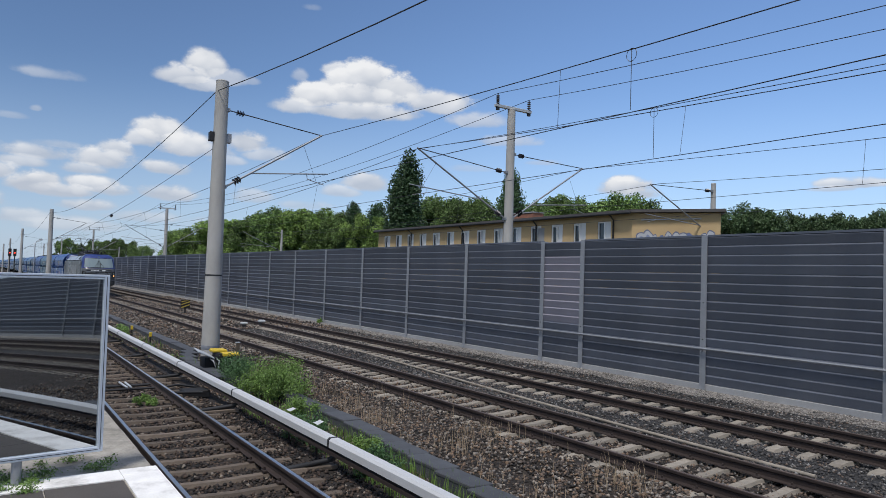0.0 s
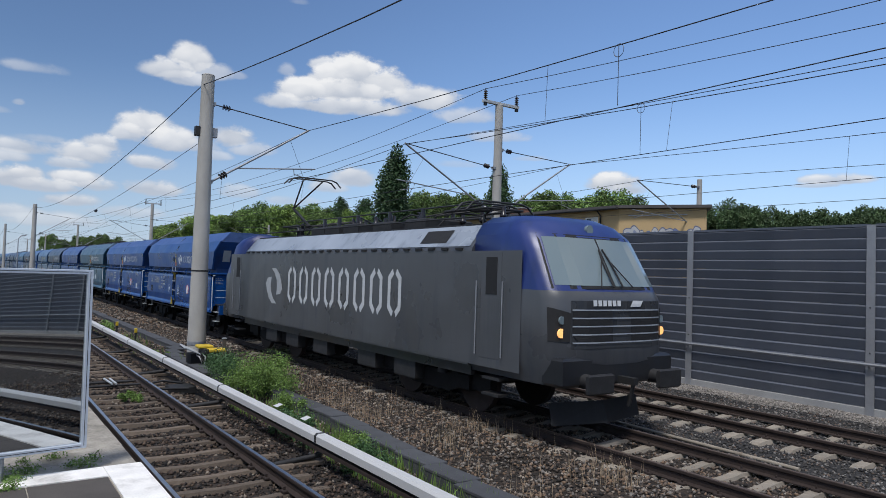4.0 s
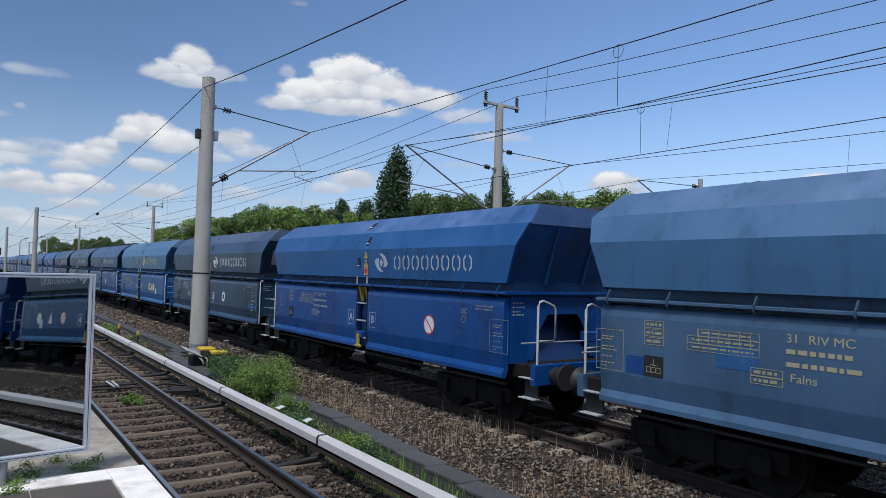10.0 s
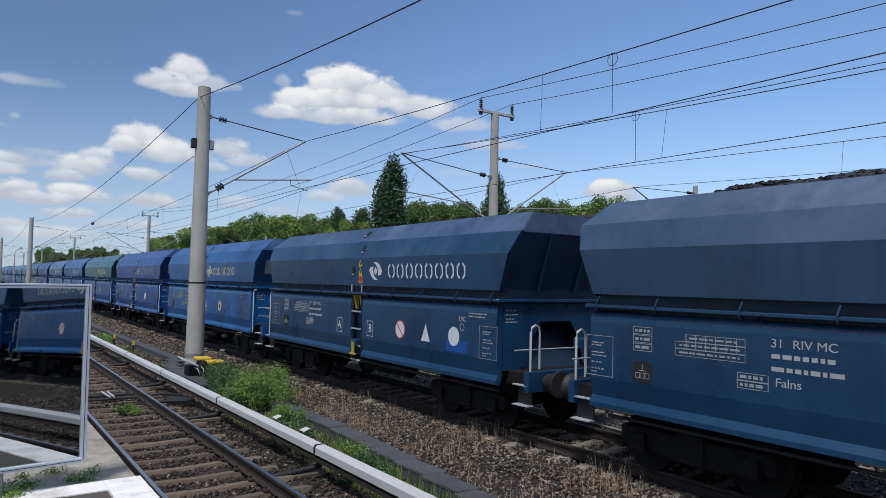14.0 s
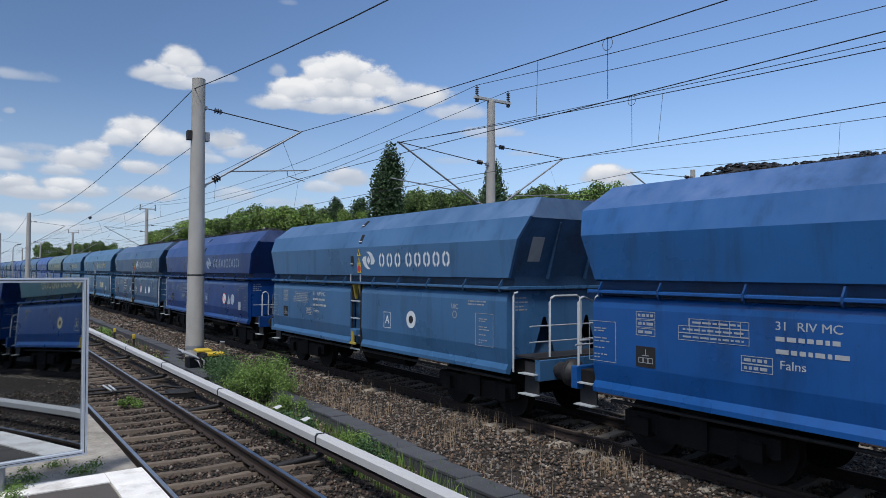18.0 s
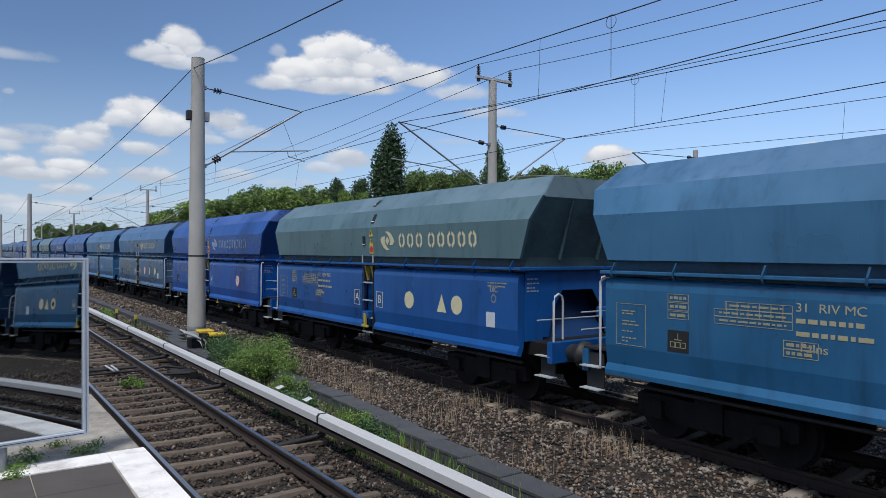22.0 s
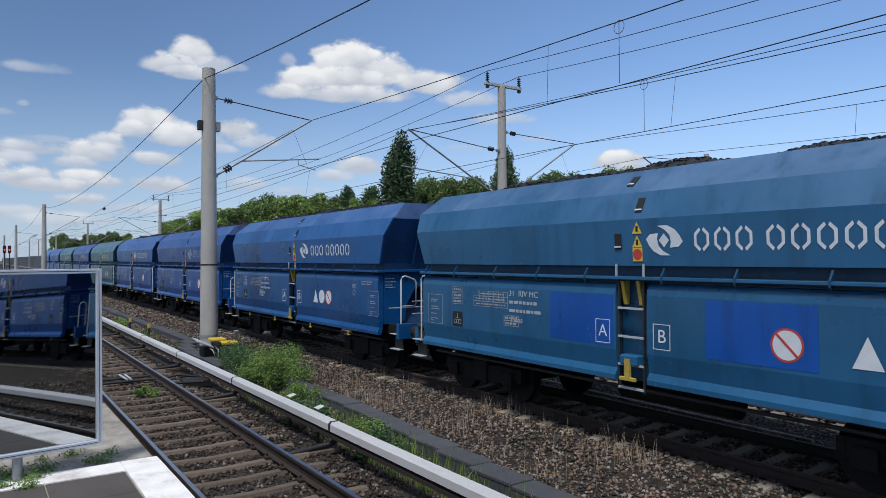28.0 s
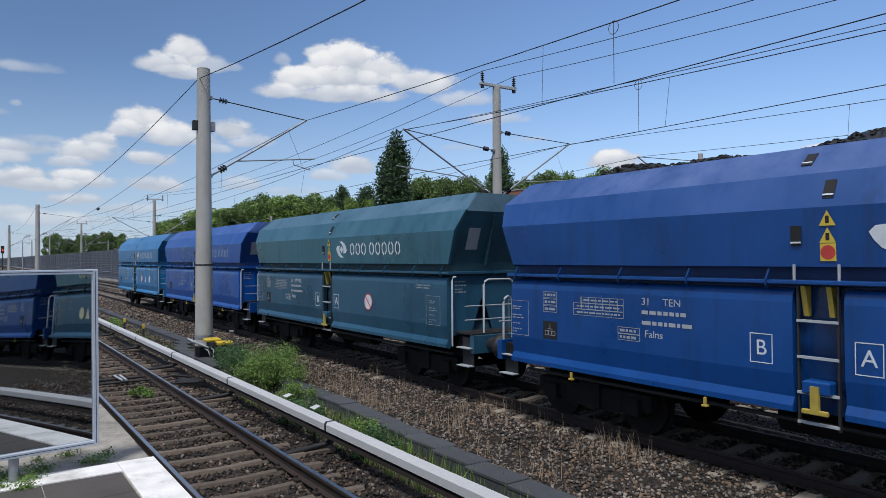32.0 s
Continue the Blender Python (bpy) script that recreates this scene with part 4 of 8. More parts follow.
# upper colour, lower colour, marks from the ladder to the end (kind and place), mark colour, word (w wide, s short, b bold)
# kinds: A B letters, d prohibition sign, t triangle, c disc, k disc with a dark figure, n label holder, e table, u code, x two paragraphs
# a "<" first: the wagon runs the other way round, with its brake platform at the far end
WAGONS = [
    (BLUE, BLUE, "A.82 B-.82 d-2.4 e-5.3", PALE, "w"), (BLUE, BLUE, "B.75 A-.56 d-3.1 n-4.7 e-5.2", PALE, "w"),
    (PETROL, PETROL, "B.75 A-.68 d-1.83 t-2.45 c-3.11 e-5.34", PALE, "s"), (BLUE, BLUE, "x-1.1 d-3.38 n-5.2", DIM, "w"),
    (DARK, SLATE, "B.86 A-.76 d-2.12 t-3.18 c-4.2 n-3.99 e-5.32 u-4.6", PALE, "w"), (STEEL, HAZE, "B.8 A-.75 d-1.8 t-3.05 c-4.13 n-4.77", CREAM, "s"),
    (CERUL, BLUE, "< A.57 B-.56 d-3.05 e-5.38 u-4.28", DIM, "w"), (DARK, DARK, "B.98 A-.79 k-2.11 u-4.49 e-5.4", PALE, "w"),
    (AQUA, CERUL, "B.7 A-.63 k-2.62 t-3.13 c-3.58 n-4.15 e-5.37", CREAM, "s"), (SLATE, MID, "d-2.02 u-4.59 e-5.33", PALE, "w"),
    (DARK, INDIGO, "d-1.91 u-4.54 e-5.35", PALE, "w"), (INDIGO, INDIGO, "< A.92 B-.71 d-2.1 t-3.14 c-4.16 e-5.26 u-4.44", PALE, "w"),
    (CERUL, CERUL, "B.6 A-.6 k-2.4 e-5.3", CREAM, "s"), (BLUE, BLUE, "B.7 A-.56 d-3 e-5.3", DIM, "w"),
    (GREEN, BLUE, "B.62 A-.64 k-2 u-5.04", CREAM, "s"), (CERUL, DENIM, "B.59 A-.56 d-3.17 u-4.1 e-5.34", PALE, "w"),
    (STEEL, STEEL, "A-1.55 k-2.58 u-4.21 e-5.16", PALE, "b"), (INKY, INKY, "< A.78 B-.68 d-2.98 t-3.52 c-3.92 n-4.69 e-5.28 u-4.51", DIM, "w"),
    (NAVY, NAVY, "B.81 A-.77 d-2.08 t-3.2 c-3.98 u-4.56 e-5.37", PALE, "w"), (AQUA, TEAL, "B.56 A-.56 k-2.29 t-2.83 c-3.33 n-4.56 e-5.4", CREAM, "s"),
    (AQUA, TEAL, "< A.65 B-.56 k-2.4 u-4.38 e-5.29", CREAM, "s"), (SAGE, DENIM, "< A.56 B-.56 c-1.88 t-3.14 c-3.66 n-4.74 u-4.83", CREAM, "b"),
    (VIVID, VIVID, "B.56 A-.56 d-3.71 u-4.04 e-5.4", DIM, "w"), (STEEL, HAZE, "B.7 A-.63 d-1.78 t-2.94 c-4.12 n-4.79", CREAM, "s"),
    (DUSK, DUSK, "< B-1.35 u-3.81 e-5.26", PALE, "b"), (DENIM, BLUE, "< A.56 B-.56 d-2.64 u-4.67 e-5.4", DIM, "w"),
    (BLUE, BLUE, "B.7 A-.56 d-2.4 t-3.2 c-4 e-5.3", PALE, "w"), (SAGE, TEAL, "B.6 A-.6 d-2.4 e-5.3", CREAM, "s"),
    (TEAL, TEAL, "< A.56 B-.56 d-2.41 t-3.33 k-3.85 n-4.74 u-4.49 e-5.31", PALE, "s"), (CERUL, MID, "< A.68 B-.56 t-1.79 c-2.2 d-2.66 u-4.23 e-5.27", PALE, "s"),
    (BLUE, BLUE, "< A.83 B-.9 d-2.51 u-4.52 e-5.29", DIM, "w"), (DENIM, BLUE, "B.68 A-.56 d-3.56 u-4.18 e-5.29", PALE, "w"),
    (GREEN, PETROL, "B.58 A-.56 k-2.43 t-2.94 c-3.45 u-4.42 e-5.32", CREAM, "s"), (BLUE, BLUE, "B.7 A-.56 d-1.89 u-3.85 e-5.31", PALE, "w"),
    (GREEN, PETROL, "B.6 A-.6 d-2.4 e-5.3", PALE, "s"), (VIVID, VIVID, "B.7 A-.56 d-2.4 e-5.3", DIM, "w"), (LIGHT, LIGHT, "B.7 A-.56 d-2 t-3 c-4 e-5.3", PALE, "w")]


def travel(t):
    """How far the train has come by t seconds."""
    u = t - 19.0
    return ((((4.46982e-06 * u + 5.88387e-05) * u - 8.33913e-04) * u + 0.00570616) * u + 16.8848) * u + 1.54954


# the slack of the couplings: how far each wagon stands from its even place
SLACK = [0.2, -0.03, -0.19, -0.06, 0.13, 0.1, 0.08, -0.02, 0.01, -0.07, -0.14, -0.2, -0.13, -0.05, 0.03, 0.05, 0.06, 0.08, 0.13, 0.15, 0.1, 0.06, 0.01, -0.15, -0.3, -0.33, -0.15,
         0.03, 0.21, 0.2, 0.19, 0.12, 0.05, -0.14, -0.14, -0.14, -0.14]


SIDE = [(-1.46, 2.69, HALF), (-1.49, 3.39, HALF + 0.27), (-1.3, 3.81, HALF + 0.42), (-0.85, 4.2, HALF + 0.17)]


def side_sheet(k):
    """One of the three sheets of the hopper side: upright, then two that lean in; longer at the top."""
    (xa, za, la), (xb, zb, lb) = SIDE[k], SIDE[k + 1]
    s = Shape()
    s.add([(xa, -la, za), (xa, la, za), (xb, lb, zb), (xb, -lb, zb), (xa + 0.06, -la, za), (xa + 0.06, la, za), (xb + 0.06, lb, zb), (xb + 0.06, -lb, zb)],
          [(0, 1, 2, 3), (7, 6, 5, 4), (3, 2, 6, 7), (0, 3, 7, 4), (1, 5, 6, 2)])
    return s


def end_sheet():
    """Sloping end of the hopper with its upright upper band, at the end that points to -y."""
    s = Shape()
    rows = [(1.44, 2.66, HALF - 0.02), (1.47, 3.39, HALF + 0.24), (1.28, 3.79, HALF + 0.39)]
    s.loft([[(-x, -l, z), (x, -l, z)] for x, z, l in rows], closed=False, caps=False)
    return s


def end_band():
    s = Shape()
    s.loft([[(-1.29, -HALF - 0.41, 3.79), (1.29, -HALF - 0.41, 3.79)], [(-0.85, -HALF - 0.17, 4.2), (0.85, -HALF - 0.17, 4.2)],
            [(-0.85, -HALF - 0.1, 4.2), (0.85, -HALF - 0.1, 4.2)], [(-1.29, -HALF - 0.34, 3.79), (1.29, -HALF - 0.34, 3.79)]], closed=True, caps=True)
    return s


def lower_side(y0, y1):
    """Discharge flap: rounded shoulder above, a crease, and a lip that kicks out below."""
    s = Shape()
    prof = [(-1.36, 2.43), (-1.42, 2.42), (-1.46, 2.39), (-1.488, 2.34), (-1.50, 2.26), (-1.50, 1.4), (-1.458, 1.12), (-1.515, 1.02), (-1.515, 0.95), (-1.42, 0.93), (-1.36, 1.1)]
    s.prism(prof, y0, y1)
    return s


def coal_load(k, rise):
    """A long heap of lump coal with two or three low summits, where the chute has filled the wagon."""
    rng = random.Random(11 + k)
    tops = [(rng.uniform(-4.2, -2.4), rng.uniform(1.3, 2.0)), (rng.uniform(-0.6, 0.9), rng.uniform(1.2, 1.9)), (rng.uniform(2.6, 4.2), rng.uniform(1.3, 2.0))]

    def height(x, y):
        e = max(0.0, min(1.0, (5.7 - abs(y)) / 1.5))
        ridge = max(math.exp(-((y - c) / w) ** 2) for c, w in tops)
        return 4.0 + (0.1 + rise * (0.45 + 0.55 * ridge)) * (1 - (x / 0.84) ** 2) * e + 0.04 * math.sin(3.1 * y + k)

    s = Shape()
    nx, ny = 8, 70
    grid = []
    for j in range(ny + 1):
        for i in range(nx + 1):
            x, y = -0.82 + 1.64 * i / nx, -5.8 + 11.6 * j / ny
            grid.append((x, y, height(x, y) + rng.uniform(-0.03, 0.03)))
    s.add(grid, [(j * (nx + 1) + i, j * (nx + 1) + i + 1, (j + 1) * (nx + 1) + i + 1, (j + 1) * (nx + 1) + i) for j in range(ny) for i in range(nx)])
    # each lump: a low ring, a higher ring and a blunt top
    lump = [(r_ * math.cos(a_ * 1.0472 + t_), r_ * math.sin(a_ * 1.0472 + t_), z_) for r_, z_, t_ in ((1.0, -0.1, 0.0), (0.82, 0.5, 0.5)) for a_ in range(6)] + [(0.1, 0.05, 0.85)]
    sides = [(i_, (i_ + 1) % 6, 6 + (i_ + 1) % 6, 6 + i_) for i_ in range(6)] + [(6 + i_, 6 + (i_ + 1) % 6, 12) for i_ in range(6)]
    for _ in range(2000):
        x, y = rng.uniform(-0.76, 0.76), rng.uniform(-5.6, 5.6)
        z, r = height(x, y), rng.choice((0.02, 0.028, 0.036, 0.046, 0.06)) * rng.uniform(0.8, 1.2)
        fx, fy, fz = rng.uniform(0.7, 1.2), rng.uniform(0.7, 1.2), rng.uniform(0.5, 0.85)
        s.add([(x + r * fx * a * rng.uniform(0.8, 1.15), y + r * fy * b * rng.uniform(0.8, 1.15), z + r * fz * c * rng.uniform(0.85, 1.1)) for a, b, c in lump], sides)
    me = bpy.data.meshes.new("coal_load")
    me.from_pydata(s.v, [], s.f)
    return me


# how high the coal stands: 0 level with the rim, 3 a tall heap
HEAPS = {1: 1, 2: 2, 3: 2, 4: 2, 5: 1, 7: 1, 9: 2, 10: 2, 12: 1, 15: 2, 16: 1, 17: 2, 18: 2, 22: 1, 23: 2, 24: 2, 25: 2, 28: 2, 29: 2, 30: 2, 31: 2, 33: 2, 35: 1}


def ring_mark(w, h, t, c=0.07, gaps=()):
    """A plain upright ring with cut corners, in place of a letter; gaps: sides left open."""
    def ring(k):
        a, b, d = w / 2 - k, h / 2 - k, c - k * 0.5
        return [(-0.004, -a, -b + d), (-0.004, -a + d, -b), (-0.004, a - d, -b), (-0.004, a, -b + d), (-0.004, a, b - d), (-0.004, a - d, b), (-0.004, -a + d, b), (-0.004, -a, b - d)]
    a, b = ring(0), ring(t)
    s = Shape()
    for i in range(8):
        if i not in gaps:
            j = (i + 1) % 8
            s.add([a[i], a[j], b[j], b[i]], [(0, 1, 2, 3)])
    return s


def wagon_meshes():
    W = {}
    W["upper"], W["lean"], W["top"] = [side_sheet(k).mesh(n_) for k, n_ in enumerate(("hopper_side", "leaning_sheet", "top_sheet"))]
    W["end"] = end_sheet().mesh("end_sheet")
    W["band"] = end_band().mesh("end_band")
    W["flap_a"] = [lower_side(-HALF + d, -0.3).mesh("discharge_flap") for d in (-UNEVEN, UNEVEN)]
    W["flap_b"] = [lower_side(0.3, HALF + d).mesh("discharge_flap") for d in (-UNEVEN, UNEVEN)]
    ledge = Shape().box(-1.55, -1.15, -HALF - 0.05, HALF + 0.05, 2.48, 2.53)
    W["ledge"] = ledge.mesh("ledge", 0.008)
    W["waist"] = Shape().box(-1.3, 1.3, -HALF, HALF, 2.44, 2.72).mesh("waist_girder")
    fin = [(-1.48, 2.66), (-1.53, 2.58), (-1.562, 2.54), (-1.562, 2.46), (-1.535, 2.42), (-1.5, 2.42), (-1.47, 2.66)]
    W["rib"] = Shape().prism(fin, -0.013, 0.013).mesh("rib")
    W["end_ledge"] = Shape().box(-1.54, 1.54, -HALF - 0.09, -HALF + 0.02, 2.475, 2.535).mesh("end_ledge", 0.008)
    W["stiffener"] = Shape().add([(-0.02, -HALF + 0.02, 2.67), (0.02, -HALF + 0.02, 2.67), (0.02, -HALF - 0.36, 3.74), (-0.02, -HALF - 0.36, 3.74), (-0.02, -HALF - 0.07, 2.66), (0.02, -HALF - 0.07, 2.66), (0.02, -HALF - 0.4, 3.72), (-0.02, -HALF - 0.4, 3.72)],
                                 [(4, 5, 6, 7), (0, 3, 7, 4), (1, 5, 6, 2), (3, 2, 6, 7), (0, 4, 5, 1)]).mesh("stiffener")
    W["latch"] = Shape().box(-1.525, -1.5, -0.02, 0.02, 0.82, 0.93, 0.006).box(-1.54, -1.48, -0.04, 0.04, 0.8, 0.83, 0.006).mesh("latch")
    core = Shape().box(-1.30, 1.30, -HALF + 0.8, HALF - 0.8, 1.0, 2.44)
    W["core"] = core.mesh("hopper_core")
    W["sill"] = Shape().box(-1.2, 1.2, -6.2, 6.2, 0.95, 1.2, 0.01).mesh("underframe")
    W["coal"] = [coal_load(k, h) for k, h in enumerate((0.04, 0.16, 0.3, 0.45))]
    # bogie
    b = Shape()
    for x in (-1.0, 1.0):
        b.loft([[(x - 0.06, y, z0), (x + 0.06, y, z0), (x + 0.06, y, z1), (x - 0.06, y, z1)] for y, z0, z1 in ((-1.25, 0.42, 0.66), (-0.8, 0.42, 0.68), (-0.5, 0.3, 0.66), (0.5, 0.3, 0.66), (0.8, 0.42, 0.68), (1.25, 0.42, 0.66))])
        for y in (-0.9, 0.9):
            b.box(x - 0.14, x + 0.14, y - 0.15, y + 0.15, 0.32, 0.6, 0.03)
            for d in (-0.26, 0.26):
                b.tube([(x, y + d, 0.4), (x, y + d, 0.68)], 0.07, 8)
        b.box(x - 0.1, x + 0.1, -0.22, 0.22, 0.3, 0.85, 0.02)
    b.box(-1.0, 1.0, -0.2, 0.2, 0.5, 0.9)
    W["bogie"] = b.mesh("bogie_frame")
    wh = Shape()
    for x in (-0.76, 0.76):
        wh.wheel((x, 0, 0), "x", 0.46, 0.13, 28)
        wh.wheel((x * 0.915, 0, 0), "x", 0.49, 0.03, 28)
        wh.wheel((x * 1.1, 0, 0), "x", 0.16, 0.1, 12)
    wh.tube([(-1.05, 0, 0), (1.05, 0, 0)], 0.08, 10)
    W["wheelset"] = wh.mesh("wheelset")
    # ends
    bu = Shape().tube([(0, 0.55, 0), (0, 0.1, 0)], 0.11, 12)
    bu.tube([(0, 0.3, 0), (0, 0.08, 0), (0, 0.05, 0), (0, 0.0, 0)], [0.16, 0.16, 0.24, 0.23], 16)
    W["buffer"] = bu.mesh("buffer")
    W["beam"] = Shape().box(-1.3, 1.3, -6.33, -6.2, 0.88, 1.25, 0.01).mesh("headstock")
    W["deck"] = Shape().box(-1.3, 1.3, -6.3, -5.68, 1.25, 1.285).mesh("platform_deck")
    W["hook"] = Shape().box(-0.06, 0.06, -6.6, -6.33, 1.0, 1.1, 0.01).tube([(0, -6.5, 1.02), (0.05, -6.58, 0.85), (0, -6.66, 0.8)], 0.03, 6).mesh("coupling_hook")
    # brake platform: bent hoops, upright corner rails and cross rails; plain end: a hoop at the corner
    W["rail_hoop"] = Shape().tube([(-0.98, 0, 0.95), (-0.98, 0, 2.26), (-0.94, 0, 2.34), (-0.86, 0, 2.37), (-0.3, 0, 2.37), (-0.22, 0, 2.33), (-0.19, 0, 2.25), (-0.19, 0, 1.29)], 0.021, 8).mesh("handrail")
    W["rail_corner"] = Shape().tube([(0, 0, 1.0), (0, 0, 2.36), (0.03, 0, 2.42), (0.1, 0, 2.43)], 0.018, 8).mesh("corner_rail")
    W["rail_cross"] = Shape().tube([(-1.44, 0, 0), (1.44, 0, 0)], 0.015, 6).mesh("cross_rail")
    W["rail_big"] = Shape().tube([(0, 0, 1.0), (0, 0, 2.3), (0.04, 0, 2.37), (0.12, 0, 2.39), (0.38, 0, 2.3), (0.43, 0, 2.22), (0.43, 0, 1.72), (0.38, 0, 1.66), (0.02, 0, 1.66)], 0.021, 8).mesh("handrail")
    W["rail_small"] = Shape().tube([(0, 0, 1.2), (0, 0, 1.95), (0.03, 0, 2.04), (0.11, 0, 2.08), (0.19, 0, 2.04), (0.22, 0, 1.95), (0.22, 0, 1.28)], 0.021, 8).mesh("handrail")
    W["brake_box"] = Shape().box(-0.12, 0.12, -0.1, 0.1, 0, 0.2, 0.02).mesh("brake_box")
    W["step"] = Shape().box(-0.16, 0.0, -0.3, 0.1, 0, 0.018).mesh("footstep")
    W["step_side"] = Shape().box(-0.03, 0.0, -0.28, 0.08, 0, 0.58, 0.008).mesh("step_hanger")
    W["end_post"] = Shape().box(-0.22, 0.22, -HALF - 0.012, -HALF + 0.06, 1.2, 2.44).mesh("end_post")
    # plain end: one arched opening; platform end: two pointed ones
    ye = -HALF - 0.005
    W["end_plate"] = Shape().add([(x * k, ye, z) for k in (-1, 1) for x, z in ((0.95, 1.25), (0.75, 1.25), (0.66, 1.72), (0.4, 2.1), (0.4, 2.44), (0.95, 2.44))],
                                 [(0, 1, 2, 3, 4, 5), (11, 10, 9, 8, 7, 6), (4, 3, 9, 10)]).mesh("end_plate")
    W["end_plate_open"] = Shape().add([(x * k, ye, z) for k in (-1, 1) for x, z in ((0.95, 1.25), (0.86, 1.25), (0.6, 1.95), (0.54, 1.95), (0.3, 1.25), (0.54, 2.44), (0.95, 2.44))],
                                      [(0, 1, 2, 3, 5, 6), (13, 12, 10, 9, 8, 7), (3, 4, 11, 10, 12, 5)]).mesh("end_plate")
    W["chute"] = Shape().loft([[(-0.8, -HALF + 0.06, 1.2), (0.8, -HALF + 0.06, 1.2)], [(-0.5, -HALF + 0.5, 2.2), (0.5, -HALF + 0.5, 2.2)]], closed=False, caps=False).mesh("chute")
    # ladder bay in the middle
    W["recess"] = Shape().box(-1.33, -1.30, -0.3, 0.3, 0.95, 2.44).mesh("ladder_bay")
    W["rung"] = Shape().box(-1.5, -1.46, -0.24, 0.24, -0.015, 0.015).mesh("rung")
    W["bracket"] = Shape().add([(-1.5, -0.03, 2.46), (-1.36, -0.03, 2.46), (-1.36, -0.03, 2.1), (-1.42, -0.03, 2.1), (-1.5, 0.03, 2.46), (-1.36, 0.03, 2.46), (-1.36, 0.03, 2.1), (-1.42, 0.03, 2.1)],
                               [(3, 2, 1, 0), (4, 5, 6, 7), (0, 4, 7, 3), (3, 7, 6, 2), (1, 2, 6, 5)]).mesh("bracket")
    W["valve"] = Shape().box(-1.58, -1.38, -0.17, 0.15, 1.2, 1.36, 0.02).mesh("valve_box")
    W["lever"] = Shape().box(-1.6, -1.56, -0.05, 0.05, 1.0, 1.3).box(-1.6, -1.56, -0.15, 0.15, 0.97, 1.03, 0.01).mesh("lever")
    W["riser"] = Shape().box(-1.5, -1.46, -0.245, -0.22, 0.8, 2.46).box(-1.5, -1.46, 0.22, 0.245, 0.8, 2.46).mesh("ladder_rail")
    W["tip"] = Shape().box(-1.53, -1.505, -0.012, 0.012, 2.5, 2.72).mesh("ladder_tip")
    W["foothole"] = Shape().box(-0.006, 0.0, -0.065, 0.065, -0.12, 0.12).mesh("foothold")
    W["foothole_edge"] = Shape().box(-0.02, 0.0, -0.06, 0.06, -0.09, -0.07).mesh("foothold_edge")
    W["pipe"] = Shape().tube([(-1.25, -5.5, 0.8), (-1.25, 5.5, 0.8)], 0.03, 6).mesh("brake_pipe")
    W["tank"] = Shape().tube([(-0.6, -1.2, 0.68), (-0.6, 0.9, 0.68)], 0.2, 14).mesh("air_tank")
    # signs and marks, all on the side towards the platform
    W["disc"] = disc_mesh(0.21, 0.004, 28, "sign")
    W["ring"] = ring_mark(0.15, 0.15, 0.016, 0.045).mesh("round_outline")
    W["disc_in"] = disc_mesh(0.182, 0.006, 28, "sign_face")
    W["figure"] = disc_mesh(0.1, 0.008, 9, "dark_figure")
    W["warn_ring"] = disc_mesh(0.07, 0.006, 20, "warning_ring")
    W["warn_bar"] = Shape().box(-0.007, 0, -0.018, 0.018, -0.05, 0.02).mesh("warning_figure")
    W["slash"] = Shape().box(-0.009, 0.0, -0.18, 0.18, -0.015, 0.015).mesh("slash")
    W["triangle"] = Shape().add([(-0.005, 0.17, -0.18), (-0.005, -0.17, -0.18), (-0.005, 0, 0.19)], [(0, 1, 2)]).mesh("triangle_mark")
    W["letters"] = {}
    for key_, w_, h_, t_ in (("w", 0.29, 0.35, 0.044), ("s", 0.235, 0.33, 0.04), ("b", 0.25, 0.34, 0.06)):
        W["letters"][key_] = ring_mark(w_, h_, t_, 0.085, (1, 5)).mesh("plain_bar_mark")
    blade = Shape()
    arc = [(-0.37, 0.03), (-0.29, 0.12), (-0.115, 0.14), (-0.14, 0.03), (-0.11, -0.1), (-0.02, -0.2), (0.13, -0.28), (-0.07, -0.28), (-0.22, -0.2), (-0.31, -0.09)]
    blade.add([(-0.004, -y * 0.86, z * 0.77) for y, z in arc], [tuple(range(len(arc)))])
    W["blade"] = blade.mesh("emblem_blade")
    W["diamond"] = Shape().add([(-0.004, -0.09, 0), (-0.004, 0, -0.1), (-0.004, 0.09, 0), (-0.004, 0, 0.1)], [(0, 1, 2, 3)]).mesh("emblem_diamond")
    W["A"], W["B"] = glyph("A", 0.27), glyph("B", 0.27)
    W["UIC"] = glyph("UIC", 0.14)
    fr = Shape()
    w, h, t = 0.15, 0.185, 0.011
    fr.box(-0.003, 0, -w, -w + t, -h, h).box(-0.003, 0, w - t, w, -h, h).box(-0.003, 0, -w + t, w - t, h - t, h).box(-0.003, 0, -w + t, w - t, -h, -h + t)
    W["letter_frame"] = fr.mesh("letter_frame")
    W["note"] = Shape().box(-0.004, 0, -0.13, 0.13, -0.14, 0.14).mesh("plate")
    W["plate"] = Shape().box(-0.004, 0, -0.2, 0.2, -0.24, 0.24).mesh("plate")
    W["dark_plate"] = Shape().box(-0.004, 0, -0.17, 0.17, -0.15, 0.15).mesh("plate")
    rng = random.Random(77)

    def words(g, y, z, width, h):
        """One line of lettering as separate bars; y: its left end as one reads."""
        at = 0.0
        while at < width - 0.03:
            w = min(rng.choice((0.04, 0.06, 0.09, 0.13)), width - at)
            g.box(-0.003, 0, y - at - w, y - at, z - h / 2, z + h / 2)
            at += w + 0.025

